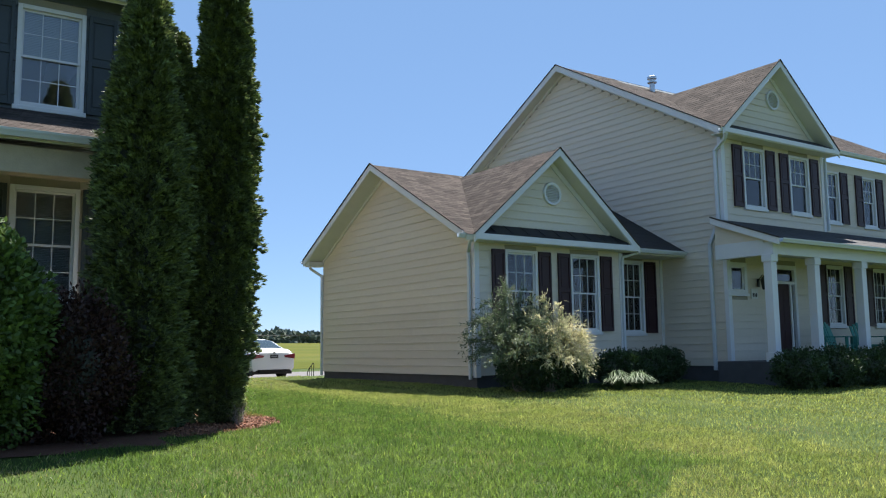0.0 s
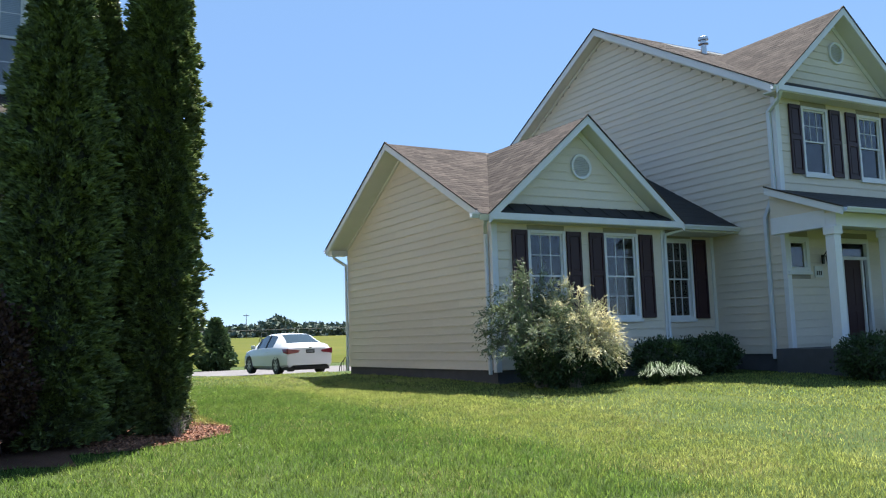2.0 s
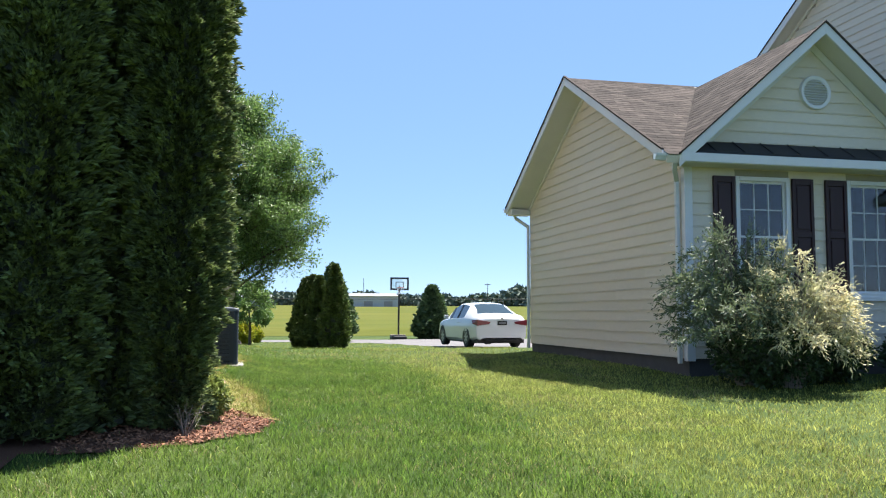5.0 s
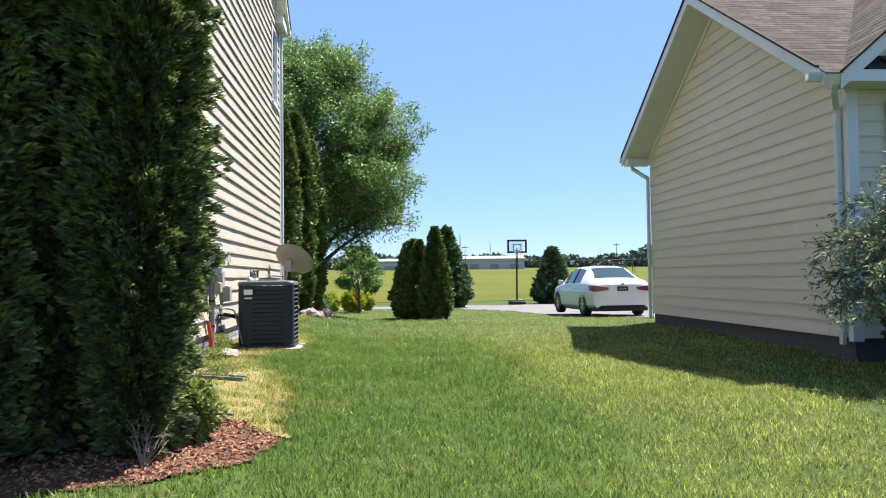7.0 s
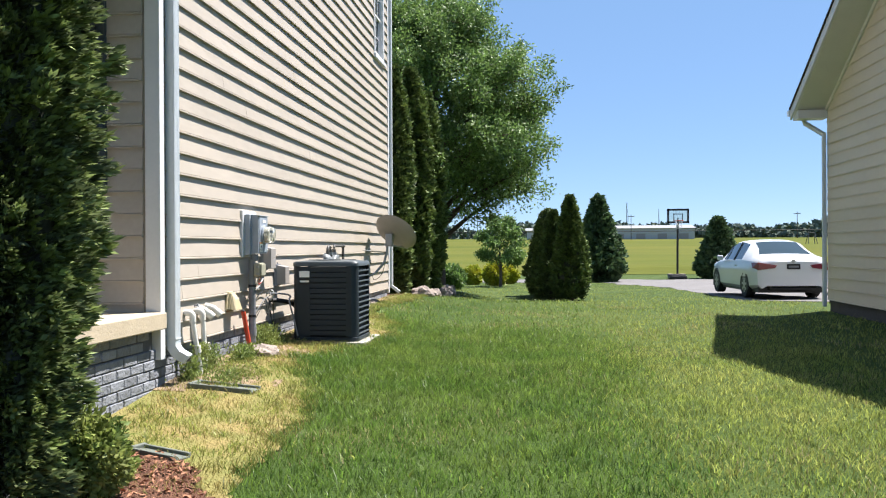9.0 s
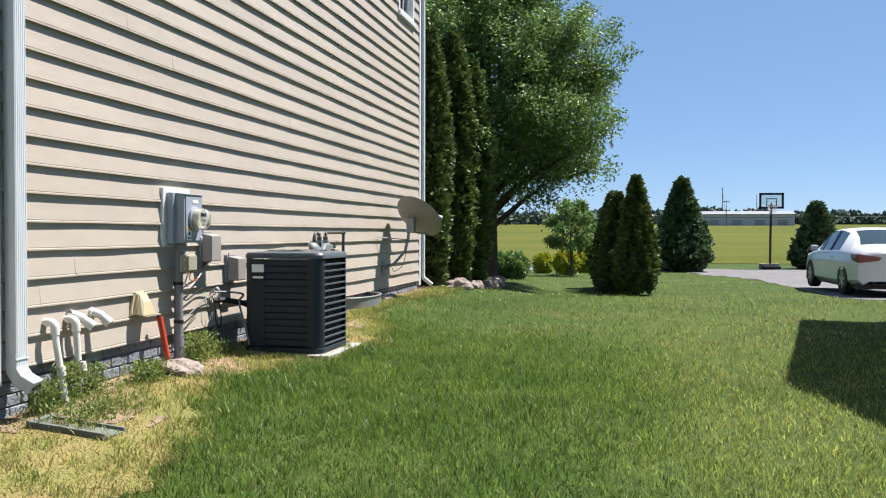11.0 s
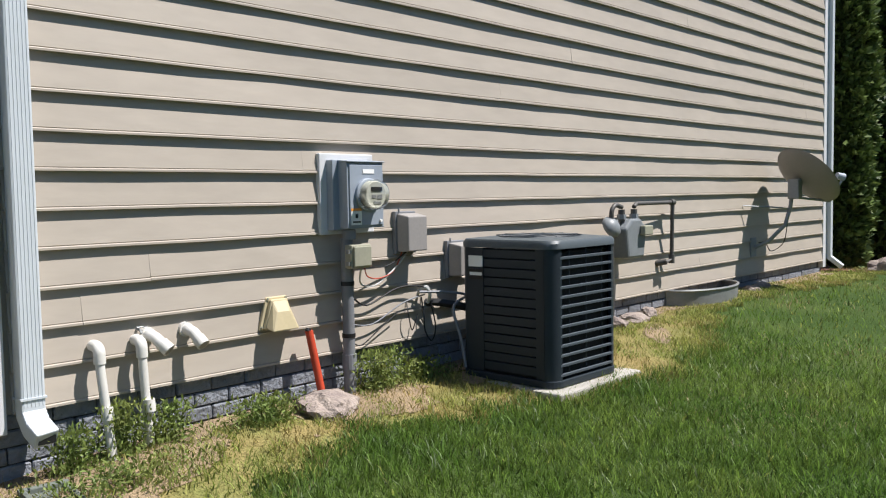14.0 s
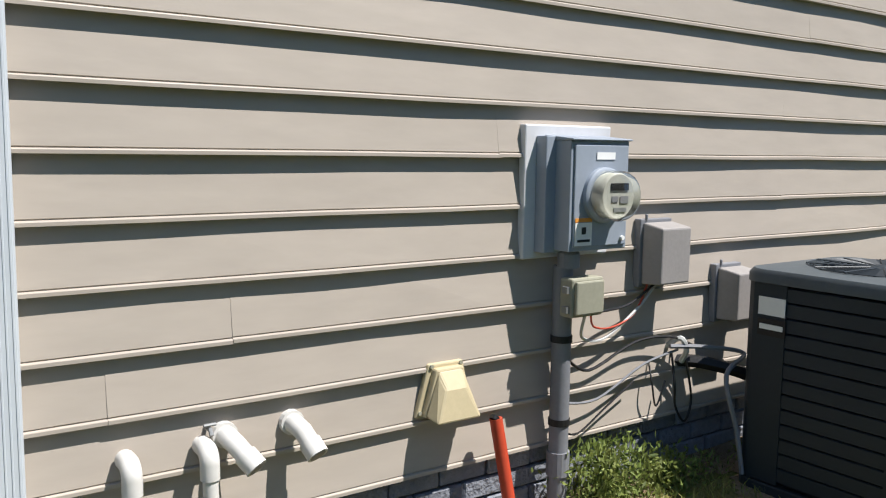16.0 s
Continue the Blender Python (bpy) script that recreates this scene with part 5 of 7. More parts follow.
blades("dry_blades", x[k], y[k], 0.05, 0.0032, M["dry_blade"], "dry yellowing grass blades along the house", 9)
x, y = rng.uniform(3.85, 5.1, 44000), rng.uniform(12.9, 26, 44000)
k = (x < edge(y) + 0.1) & (np.sin(x * 9 + 2 * np.sin(y * 5)) * np.sin(y * 6.3) + 0.5 * np.sin(y * 19 + x * 13) > -0.05)
blades("strip_green_blades", x[k], y[k], 0.045, 0.0034, M["grass_r"], "green shoots among the dry grass along the house", 10)
for i, (x0, y0, s, h, n) in enumerate(((3.93, 15.02, 0.06, 0.26, 200), (3.93, 16.68, 0.10, 0.24, 330), (4.05, 15.75, 0.10, 0.14, 220), (3.93, 14.78, 0.07, 0.2, 160), (3.95, 17.0, 0.09, 0.14, 140), (4.25, 14.9, 0.2, 0.08, 200), (3.93, 15.25, 0.07, 0.2, 160))):
    t = thing("weed_clump", (x0, y0, float(gz(x0, y0))), "leafy green weeds growing against the foundation", "weeds", "foundation weeds")
    n = n * 5
    r2 = np.random.default_rng(100 + i)
    b = np.stack([r2.normal(0, s * 0.6, n), r2.normal(0, s, n), h * r2.random(n) ** 1.3], -1)
    b[:, 0] = np.maximum(b[:, 0], 3.84 - x0)
    d = unit(r2.normal(size=(n, 3)) * 0.8 + np.array([0.2, 0, 0.9]))
    part("foliage", kites("foliage", b, b + d * (0.016 + 0.03 * r2.random((n, 1))), 0.006, LEAF["weed"], seed=i), None, t)["kind"] = "stuff"
    g = Geo()
    for j in range(12):
        g.tube([(r2.normal(0, s * 0.2), r2.normal(0, s * 0.5), 0), (max(r2.normal(0, s * 0.4), 3.84 - x0), r2.normal(0, s * 0.7), h * 0.9)], [0.003, 0.0015], 4)
    part("brush", g, LEAF["weed"], t)["kind"] = "stuff"
t = thing("dry_twigs", (4.41, 11.36, float(gz(4.41, 11.36))), "bare grey twiggy dead shrub in the mulch", "shrub")
g = Geo()
rnd = random.Random(4)
for i in range(16):
    a, q, h = rnd.random() * 6.28, rnd.uniform(0.05, 0.2), rnd.uniform(0.14, 0.32)
    p1 = Vector((q * 0.5 * math.cos(a), q * 0.5 * math.sin(a), h * 0.55))
    p2 = Vector((q * math.cos(a + 0.5), q * math.sin(a + 0.5), h))
    g.tube([(0, 0, 0), p1, p2], [0.004, 0.003, 0.0015], 4)
    for j in range(3):
        c = p1.lerp(p2, rnd.uniform(0.0, 0.8))
        g.tube([c, c + Vector((rnd.gauss(0, 0.06), rnd.gauss(0, 0.06), rnd.uniform(-0.02, 0.08)))], [0.002, 0.001], 3)
part("twig_work", g, LEAF["twig"], t)["kind"] = "stuff"

# ---- materials for the things ----
T = dict(
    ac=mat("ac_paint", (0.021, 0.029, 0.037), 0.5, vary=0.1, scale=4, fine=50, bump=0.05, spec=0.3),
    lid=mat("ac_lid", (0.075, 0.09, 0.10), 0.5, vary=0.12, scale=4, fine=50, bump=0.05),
    # lighter copy of the unit's paint, for louvres in sunlight
    lit_slat=mat("ac_lit_slat", (0.06, 0.073, 0.088), 0.40, vary=0.1, scale=4, fine=50, bump=0.04, spec=0.5),
    coil=mat("coil_fins", (0.008, 0.009, 0.010), 0.8, vary=0.2, scale=8, fine=120, bump=0.3),
    meter_box=mat("grey_enamel", (0.28, 0.315, 0.365), 0.45, vary=0.06, scale=5, fine=50, bump=0.03),
    lid_grey=mat("grey_plastic", (0.29, 0.27, 0.255), 0.6, vary=0.1, scale=6, fine=60, bump=0.05),
    khaki=mat("khaki_plastic", (0.31, 0.30, 0.225), 0.6, vary=0.1, scale=6, fine=60, bump=0.05),
    conduit=mat("grey_conduit", (0.20, 0.205, 0.22), 0.5, vary=0.12, scale=6, fine=60, bump=0.05),
    pvc=mat("white_pvc", (0.62, 0.60, 0.56), 0.4, vary=0.07, scale=6, fine=50, bump=0.03),
    hood=mat("cream_plastic", (0.50, 0.42, 0.26), 0.5, vary=0.08, scale=7, fine=50, bump=0.04),
    orange=mat("orange_pvc", (0.48, 0.06, 0.025), 0.5, vary=0.12, scale=8, fine=50, bump=0.05),
    dome=glass_mat("meter_glass", (0.93, 0.95, 0.92)),
    dial=mat("meter_face", (0.42, 0.42, 0.38), 0.5, vary=0.05, bump=0),
    label=mat("white_label", (0.80, 0.80, 0.78), 0.5, vary=0.05, bump=0),
    warn=mat("orange_label", (0.75, 0.30, 0.05), 0.5, vary=0.05, bump=0),
    gas=mat("gas_grey", (0.20, 0.215, 0.225), 0.45, vary=0.12, scale=8, fine=60, bump=0.08),
    iron=mat("iron_pipe", (0.10, 0.095, 0.09), 0.55, metal=0.3, vary=0.2, scale=9, fine=60, bump=0.15),
    dish=mat("dish_grey", (0.23, 0.22, 0.20), 0.55, vary=0.08, scale=4, fine=40, bump=0.04),
    rock=mat("field_stone", (0.20, 0.16, 0.145), 0.9, vary=0.25, scale=7, fine=40, bump=0.9, second=(0.34, 0.28, 0.24), bump_scale=0.02),
    galv=mat("galvanised_steel", (0.27, 0.275, 0.27), 0.5, metal=0.5, vary=0.15, scale=6, fine=40, bump=0.1),
    tray=mat("grey_green_tray", (0.13, 0.145, 0.125), 0.7, vary=0.15, scale=6, fine=50, bump=0.1),
    wire_w=mat("white_cable", (0.55, 0.55, 0.53), 0.5, vary=0.08, bump=0),
    car=mat("white_car_paint", (0.62, 0.63, 0.645), 0.18, vary=0.02, scale=2, fine=20, bump=0, spec=0.6),
    tint=mat("tinted_glass", (0.03, 0.045, 0.05), 0.04, vary=0.05, bump=0, spec=0.9),
    tail=mat("tail_light_red", (0.17, 0.018, 0.03), 0.2, vary=0.1, bump=0, spec=0.6),
    rubber=mat("tyre_rubber", (0.018, 0.018, 0.018), 0.8, vary=0.2, scale=8, fine=60, bump=0.2),
    rim=mat("alloy_rim", (0.42, 0.43, 0.45), 0.35, metal=0.8, vary=0.08, bump=0.02),
    board=mat("backboard", (0.62, 0.68, 0.70), 0.3, vary=0.05, bump=0),
    teal=mat("teal_paint", (0.03, 0.20, 0.17), 0.6, vary=0.1, scale=6, fine=50, bump=0.1),
    shed=mat("white_metal_cladding", (0.42, 0.43, 0.44), 0.6, vary=0.08, scale=0.3, fine=2, bump=0.1),
    shed_roof=mat("grey_metal_roof", (0.22, 0.225, 0.24), 0.6, vary=0.08, scale=0.3, fine=2, bump=0.1),
    steel=mat("dull_steel", (0.30, 0.31, 0.33), 0.5, metal=0.5, vary=0.1, bump=0),
)

# ---- condenser unit ----
AX0, AX1, AY0, AY1, AZ0, AZ1 = 4.07, 4.81, 17.26, 17.98, 0.735, 1.60
pad = Geo()
pad.prism([(4.05, 17.20, 0.60), (4.90, 17.20, 0.60), (4.90, 18.12, 0.60), (4.05, 18.12, 0.60)], (0, 0, 0.115))
tagged(part("equipment_pad", pad, M["concrete"], None, bevel=0.015), "pale concrete pad under the condenser unit", "concrete pad")
ac = thing("condenser_unit", (4.44, 17.62, 0.715), "dark grey louvred air conditioning condenser on a concrete pad", "air conditioner", local=False)


def rounded(x0, y0, x1, y1, r, n=6):
    pts = []
    for cx, cy, a0 in ((x1 - r, y1 - r, 0), (x0 + r, y1 - r, 90), (x0 + r, y0 + r, 180), (x1 - r, y0 + r, 270)):
        pts += [(cx + r * math.cos(radians(a0 + 90 * k / n)), cy + r * math.sin(radians(a0 + 90 * k / n))) for k in range(n + 1)]
    return pts


part("base_pan", Geo().prism([(x, y, 0.718) for x, y in rounded(AX0 - 0.005, AY0 - 0.005, AX1 + 0.005, AY1 + 0.005, 0.09)], (0, 0, 0.045)), T["ac"], ac, bevel=0.006)
part("coil", Geo().prism([(x, y, 0.763) for x, y in rounded(AX0 + 0.035, AY0 + 0.035, AX1 - 0.035, AY1 - 0.035, 0.07)], (0, 0, 0.77)), T["coil"], ac, "dark finned coil")
for cx, cy, a0 in ((AX1, AY1, 0), (AX0, AY1, 90), (AX0, AY0, 180), (AX1, AY0, 270)):
    r, w = 0.085, 0.035
    sx, sy = (-1 if cx == AX1 else 1), (-1 if cy == AY1 else 1)
    ox, oy = cx + sx * r, cy + sy * r
    outer = [(ox + r * math.cos(radians(a0 + 15 * k)), oy + r * math.sin(radians(a0 + 15 * k))) for k in range(7)]
    inner = [(ox + (r - 0.02) * math.cos(radians(a0 + 15 * k)), oy + (r - 0.02) * math.sin(radians(a0 + 15 * k))) for k in range(6, -1, -1)]
    part("corner_post", Geo().prism([(x, y, 0.763) for x, y in outer + inner], (0, 0, 0.79)), T["ac"], ac, smooth=True)
NS = 13
for i in range(NS):
    z = 0.785 + i * (0.765 / NS)
    h = 0.040
    for axis, at, out, u0, u1 in (("x", AX1, 1, AY0 + 0.07, AY1 - 0.07), ("y", AY0, -1, AX0 + 0.07, AX1 - 0.07), ("x", AX0, -1, AY0 + 0.07, AY1 - 0.07), ("y", AY1, 1, AX0 + 0.07, AX1 - 0.07)):
        if axis == "y":
            # taller ribs here imitate the low contrast of a shaded face
            prof = [(-0.002, z), (-0.004, z + 0.048), (-0.010, z + 0.052), (-0.03, z + 0.052), (-0.03, z - 0.002)]
        else:
            prof = [(0.0, z), (0.0, z + 0.013), (-0.004, z + 0.016), (-0.022, z + 0.013), (-0.022, z + 0.006), (-0.004, z - 0.002)]
        if axis == "x":
            g = Geo().prism([(at + out * p, u0, q) for p, q in prof], (0, u1 - u0, 0))
        else:
            g = Geo().prism([(u0, at + out * p, q) for p, q in prof], (u1 - u0, 0, 0))
        # sun and shade put into colour: x faces lighter, y faces dark
        part("louvre", g, T["lit_slat"] if axis == "x" else T["ac"], ac)
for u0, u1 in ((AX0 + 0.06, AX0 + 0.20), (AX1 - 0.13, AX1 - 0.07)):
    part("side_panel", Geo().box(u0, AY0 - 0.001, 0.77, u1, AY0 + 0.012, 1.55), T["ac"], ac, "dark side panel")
for k in range(1, 4):
    y = AY0 + (AY1 - AY0) * k / 4
    part("guard_wire", Geo().tube([(AX1 - 0.012, y, 0.765), (AX1 - 0.012, y, 1.555)], 0.003, 6), T["ac"], ac)
CX, CY = (AX0 + AX1) / 2, (AY0 + AY1) / 2
ring = rounded(AX0 - 0.008, AY0 - 0.008, AX1 + 0.008, AY1 + 0.008, 0.095, 6)
m = len(ring)
circ = [(CX + 0.275 * math.cos(math.atan2(y - CY, x - CX)), CY + 0.275 * math.sin(math.atan2(y - CY, x - CX))) for x, y in ring]
lid = Geo()
lid.add([(x, y, 1.553) for x, y in ring] + [(CX + (x - CX) * 1.0, CY + (y - CY) * 1.0, 1.585) for x, y in ring] + [(CX + (x - CX) * 0.965, CY + (y - CY) * 0.965, 1.604) for x, y in ring] + [(x, y, 1.618) for x, y in circ] + [(x, y, 1.56) for x, y in circ],
        [(j * m + i, j * m + (i + 1) % m, (j + 1) * m + (i + 1) % m, (j + 1) * m + i) for j in range(4) for i in range(m)])
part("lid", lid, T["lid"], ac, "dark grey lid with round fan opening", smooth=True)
gr = Geo()
for rr in np.linspace(0.07, 0.27, 9):
    gr.tube([(CX + rr * math.cos(a), CY + rr * math.sin(a), 1.618) for a in np.linspace(0, 2 * math.pi, 33)], 0.0028, 4, caps=False)
for k in range(12):
    a = 2 * math.pi * k / 12
    gr.tube([(CX + 0.05 * math.cos(a), CY + 0.05 * math.sin(a), 1.621), (CX + 0.275 * math.cos(a), CY + 0.275 * math.sin(a), 1.621)], 0.003, 4)
part("fan_grille", gr, T["ac"], ac, "black wire fan grille")
part("motor_cap", Geo().lathe([(0.075, 1.55), (0.075, 1.605), (0.05, 1.625), (0.01, 1.63)], Matrix.Translation((CX, CY, 0)), 20), T["ac"], ac, smooth=True)
part("fan_well", Geo().lathe([(0.27, 1.535), (0.27, 1.54)], Matrix.Translation((CX, CY, 0)), 24), T["coil"], ac)
part("rating_label", Geo().box(AX0 + 0.085, AY0 - 0.006, 1.43, AX0 + 0.20, AY0 - 0.003, 1.50), T["label"], ac, "white rating label")
part("maker_plate", Geo().box(AX0 + 0.085, AY0 - 0.006, 1.35, AX0 + 0.205, AY0 - 0.003, 1.415), M["black"], ac, "dark plate with pale bars")
part("plate_bar", Geo().box(AX0 + 0.095, AY0 - 0.009, 1.375, AX0 + 0.195, AY0 - 0.0065, 1.395), T["label"], ac)

# ---- electric meter and the boxes on the wall ----
em = thing("electric_meter", (3.83, 16.5, 1.67), "grey enamel electric meter box on a white backing board", "electric meter", local=False)
part("backing_board", Geo().box(3.81, 16.31, 1.665, 3.845, 16.73, 2.14), M["trim"], em, "white backing board", bevel=0.006)
part("raceway", Geo().box(3.845, 16.36, 1.69, 3.90, 16.44, 2.10), T["meter_box"], em, bevel=0.004)
part("housing", Geo().box(3.845, 16.405, 1.70, 3.975, 16.69, 2.085).prism([(3.84, 16.40, 2.085), (3.99, 16.40, 2.085), (3.99, 16.40, 2.092), (3.84, 16.40, 2.105)], (0, 0.295, 0)), T["meter_box"], em, bevel=0.006)
part("cover", Geo().box(3.975, 16.42, 1.715, 3.983, 16.68, 2.07), T["meter_box"], em, bevel=0.003)
mm = Matrix.Translation((3.98, 16.555, 1.895)) @ Matrix.Rotation(radians(90), 4, "Y")
part("socket_ring", Geo().lathe([(0.098, 0.0), (0.098, 0.02), (0.09, 0.026), (0.086, 0.026)], mm, 32), T["meter_box"], em, smooth=True)
part("dial", Geo().lathe([(0.080, 0.027), (0.080, 0.075), (0.076, 0.08), (0.005, 0.08)], mm, 32), T["dial"], em, "pale meter face", smooth=True)
part("display", Geo().box(4.061, 16.515, 1.915, 4.064, 16.6, 1.94), M["black"], em, "dark reading window")
for a, b, c, d in ((16.52, 16.55, 1.875, 1.895), (16.56, 16.60, 1.87, 1.895), (16.53, 16.59, 1.84, 1.855)):
    part("face_mark", Geo().box(4.061, a, c, 4.063, b, d), T["conduit"], em)
dm = part("glass_dome", Geo().lathe([(0.088, 0.024), (0.088, 0.09), (0.080, 0.108), (0.055, 0.116), (0.005, 0.118)], mm, 32), T["dome"], em, "clear glass meter dome", smooth=True)
dm.visible_shadow = False
part("top_label", Geo().box(3.984, 16.52, 2.02, 3.986, 16.61, 2.045), T["label"], em)
part("warning_sticker", Geo().box(3.984, 16.425, 1.72, 3.986, 16.505, 1.80), T["label"], em)
part("warning_band", Geo().box(3.984, 16.425, 1.803, 3.986, 16.505, 1.817), T["warn"], em)
part("sticker_mark", Geo().box(3.9865, 16.455, 1.76, 3.988, 16.475, 1.785).box(3.9865, 16.435, 1.733, 3.988, 16.495, 1.742), M["black"], em)
part("hub", Geo().lathe([(0.04, 0), (0.04, 0.05), (0.034, 0.06)], Matrix.Translation((3.91, 16.47, 1.635)), 16), T["conduit"], em)
part("screw_cap", Geo().lathe([(0.008, 0), (0.008, 0.01)], Matrix.Translation((3.985, 16.655, 1.74)) @ Matrix.Rotation(radians(90), 4, "Y"), 10), T["label"], em)

cd = thing("conduit_riser", (3.88, 16.47, 0.75), "grey plastic conduit riser from the ground to the meter", "conduit", local=False)
part("pipe", Geo().tube([(3.885, 16.47, 0.6), (3.885, 16.47, 1.64)], 0.036, 16), T["conduit"], cd, smooth=True)
for z in (1.36, 1.05):
    part("strap", Geo().lathe([(0.04, 0), (0.04, 0.025)], Matrix.Translation((3.885, 16.47, z)), 16), M["black"], cd)
part("coupling", Geo().lathe([(0.043, 0), (0.043, 0.09)], Matrix.Translation((3.885, 16.47, 0.86)), 16), T["conduit"], cd)

jb = thing("junction_box", (3.95, 16.5, 1.46), "small khaki plastic junction box with side clips", "junction box", local=False)
part("body", Geo().box(3.922, 16.42, 1.465, 3.985, 16.575, 1.605), T["khaki"], jb, bevel=0.008)
part("lid", Geo().box(3.985, 16.43, 1.475, 4.0, 16.565, 1.595), T["khaki"], jb, bevel=0.006)
for z in (1.495, 1.565):
    part("clip", Geo().box(3.95, 16.405, z - 0.012, 3.975, 16.42, z + 0.012), T["galv"], jb)


def wall_box(name, y0, y1, z0, z1, d, material, label, slope=0.02):
    t = thing(name, (3.84, (y0 + y1) / 2, z0), label, "utility box", "wall boxes", local=False)
    part("back_plate", Geo().box(3.815, y0 - 0.012, z0 - 0.012, 3.85, y1 - 0.02, z1 + 0.012), T["conduit"], t, bevel=0.004)
    part("cover", Geo().prism([(3.85, y0, z0), (3.85 + d, y0 + slope, z0 + 0.004), (3.85 + d, y0 + slope, z1 - slope), (3.85, y0, z1)], (0, y1 - y0 - slope, 0)), material, t, bevel=0.007)
    part("latch", Geo().lathe([(0.006, 0), (0.006, 0.02), (0.004, 0.022)], Matrix.Translation((3.85, y0 + 0.02, z1 + 0.01)), 8), T["conduit"], t)
    return t


wall_box("telephone_box", 16.92, 17.11, 1.53, 1.775, 0.085, T["lid_grey"], "grey plastic telephone interface box on the siding")
wall_box("disconnect_box", 17.40, 17.58, 1.34, 1.565, 0.095, T["lid_grey"], "small grey disconnect box beside the condenser")

hd = thing("dryer_vent", (3.85, 15.99, 1.16), "cream plastic dryer vent hood on the siding", "vent hood", local=False)
part("flange", Geo().prism([(3.815, 15.92, 1.338), (3.815, 16.06, 1.338), (3.815, 16.11, 1.16), (3.815, 15.87, 1.16)], (0.023, 0, 0)), T["hood"], hd, bevel=0.006)
part("hood", Geo().prism([(3.835, 15.935, 1.325), (3.835, 16.045, 1.325), (3.835, 16.09, 1.165), (3.835, 15.89, 1.165)], (0.03, 0, 0)).add(
    [(3.865, 15.94, 1.32), (3.865, 16.04, 1.32), (3.865, 16.09, 1.17), (3.865, 15.89, 1.17), (3.905, 15.95, 1.26), (3.905, 16.03, 1.26), (3.925, 16.08, 1.155), (3.925, 15.90, 1.155)],
    [(0, 1, 5, 4), (4, 5, 6, 7), (0, 4, 7, 3), (1, 2, 6, 5), (0, 3, 2, 1), (3, 7, 6, 2)]), T["hood"], hd, bevel=0.008)
for y, z in ((15.885, 1.178), (16.095, 1.178), (15.93, 1.33), (16.05, 1.33)):
    part("screw", Geo().lathe([(0.007, 0), (0.007, 0.006)], Matrix.Translation((3.838, y, z)) @ Matrix.Rotation(radians(90), 4, "Y"), 8), T["khaki"], hd)


def arc(c, r, a0, a1, ax, bx, n=8):
    c, ax, bx = Vector(c), Vector(ax), Vector(bx)
    return [c + (ax * math.cos(radians(a0 + (a1 - a0) * k / n)) + bx * math.sin(radians(a0 + (a1 - a0) * k / n))) * r for k in range(n + 1)]


for y, xb, zb, r in ((14.94, 3.98, 0.55, 0.0215), (15.15, 3.92, 0.55, 0.0215)):
    t = thing("drain_pipe", (3.9, y, zb), "white PVC drain pipe bending down from the wall", "pipe", "white pipes", local=False)
    bend = arc((3.86, y, 1.175), 0.035, 90, 0, (1, 0, 0), (0, 0, 1))
    part("pipe", Geo().tube([Vector((3.79, y, 1.21))] + bend + [Vector((3.90, y, 1.1)), Vector((xb, y + 0.02, zb))], r, 14), T["pvc"], t, smooth=True)
    part("elbow", Geo().tube([Vector((3.83, y, 1.21))] + bend + [Vector((3.896, y, 1.13))], r + 0.006, 14), T["pvc"], t, smooth=True)
    part("coupling", Geo().tube([Vector((3.93, y + 0.008, 0.93)), Vector((3.938, y + 0.01, 0.87))], r + 0.006, 14), T["pvc"], t, smooth=True)
for y, dy in ((15.22, 0.05), (15.43, 0.03)):
    t = thing("vent_pipe", (3.85, y, 1.2), "short white PVC vent elbow on the siding", "pipe", "white pipes", local=False)
    path = [Vector((3.79, y, 1.225)), Vector((3.85, y, 1.225)), Vector((3.88, y + 0.01, 1.212)), Vector((3.94, y + dy, 1.15))]
    part("elbow", Geo().tube(path, 0.029, 16), T["pvc"], t, smooth=True)
    part("collar", Geo().tube([path[2].lerp(path[3], 0.45), path[3]], 0.034, 16), T["pvc"], t, smooth=True)
    part("flange", Geo().tube([Vector((3.81, y, 1.225)), Vector((3.835, y, 1.225))], 0.038, 16), T["pvc"], t)
    part("mesh_screen", Geo().tube([path[3], path[3] + (path[3] - path[2]).normalized() * 0.002], 0.026, 12), T["lid_grey"], t)
tp = thing("hose_tap", (3.84, 15.14, 1.25), "small brass hose tap above the drain pipe", "tap", local=False)
part("spout", Geo().tube([(3.80, 15.17, 1.255), (3.85, 15.17, 1.255), (3.86, 15.17, 1.24)], 0.007, 8), T["galv"], tp, smooth=True)
part("handle", Geo().tube([(3.845, 15.152, 1.268), (3.845, 15.188, 1.268)], 0.005, 6), T["galv"], tp)

t = thing("orange_pipe", (3.95, 16.2, 0.68), "leaning orange-red PVC pipe stub in the ground", "pipe", local=False)
part("pipe", Geo().tube([(3.97, 16.22, 0.62), (3.90, 16.16, 1.13)], 0.023, 14), T["orange"], t, smooth=True)
# black disc on the capped end stands for the dark of the bore
part("open_end", Geo().tube([(3.9005, 16.1505, 1.127), (3.899, 16.159, 1.138)], 0.018, 12), M["black"], t)


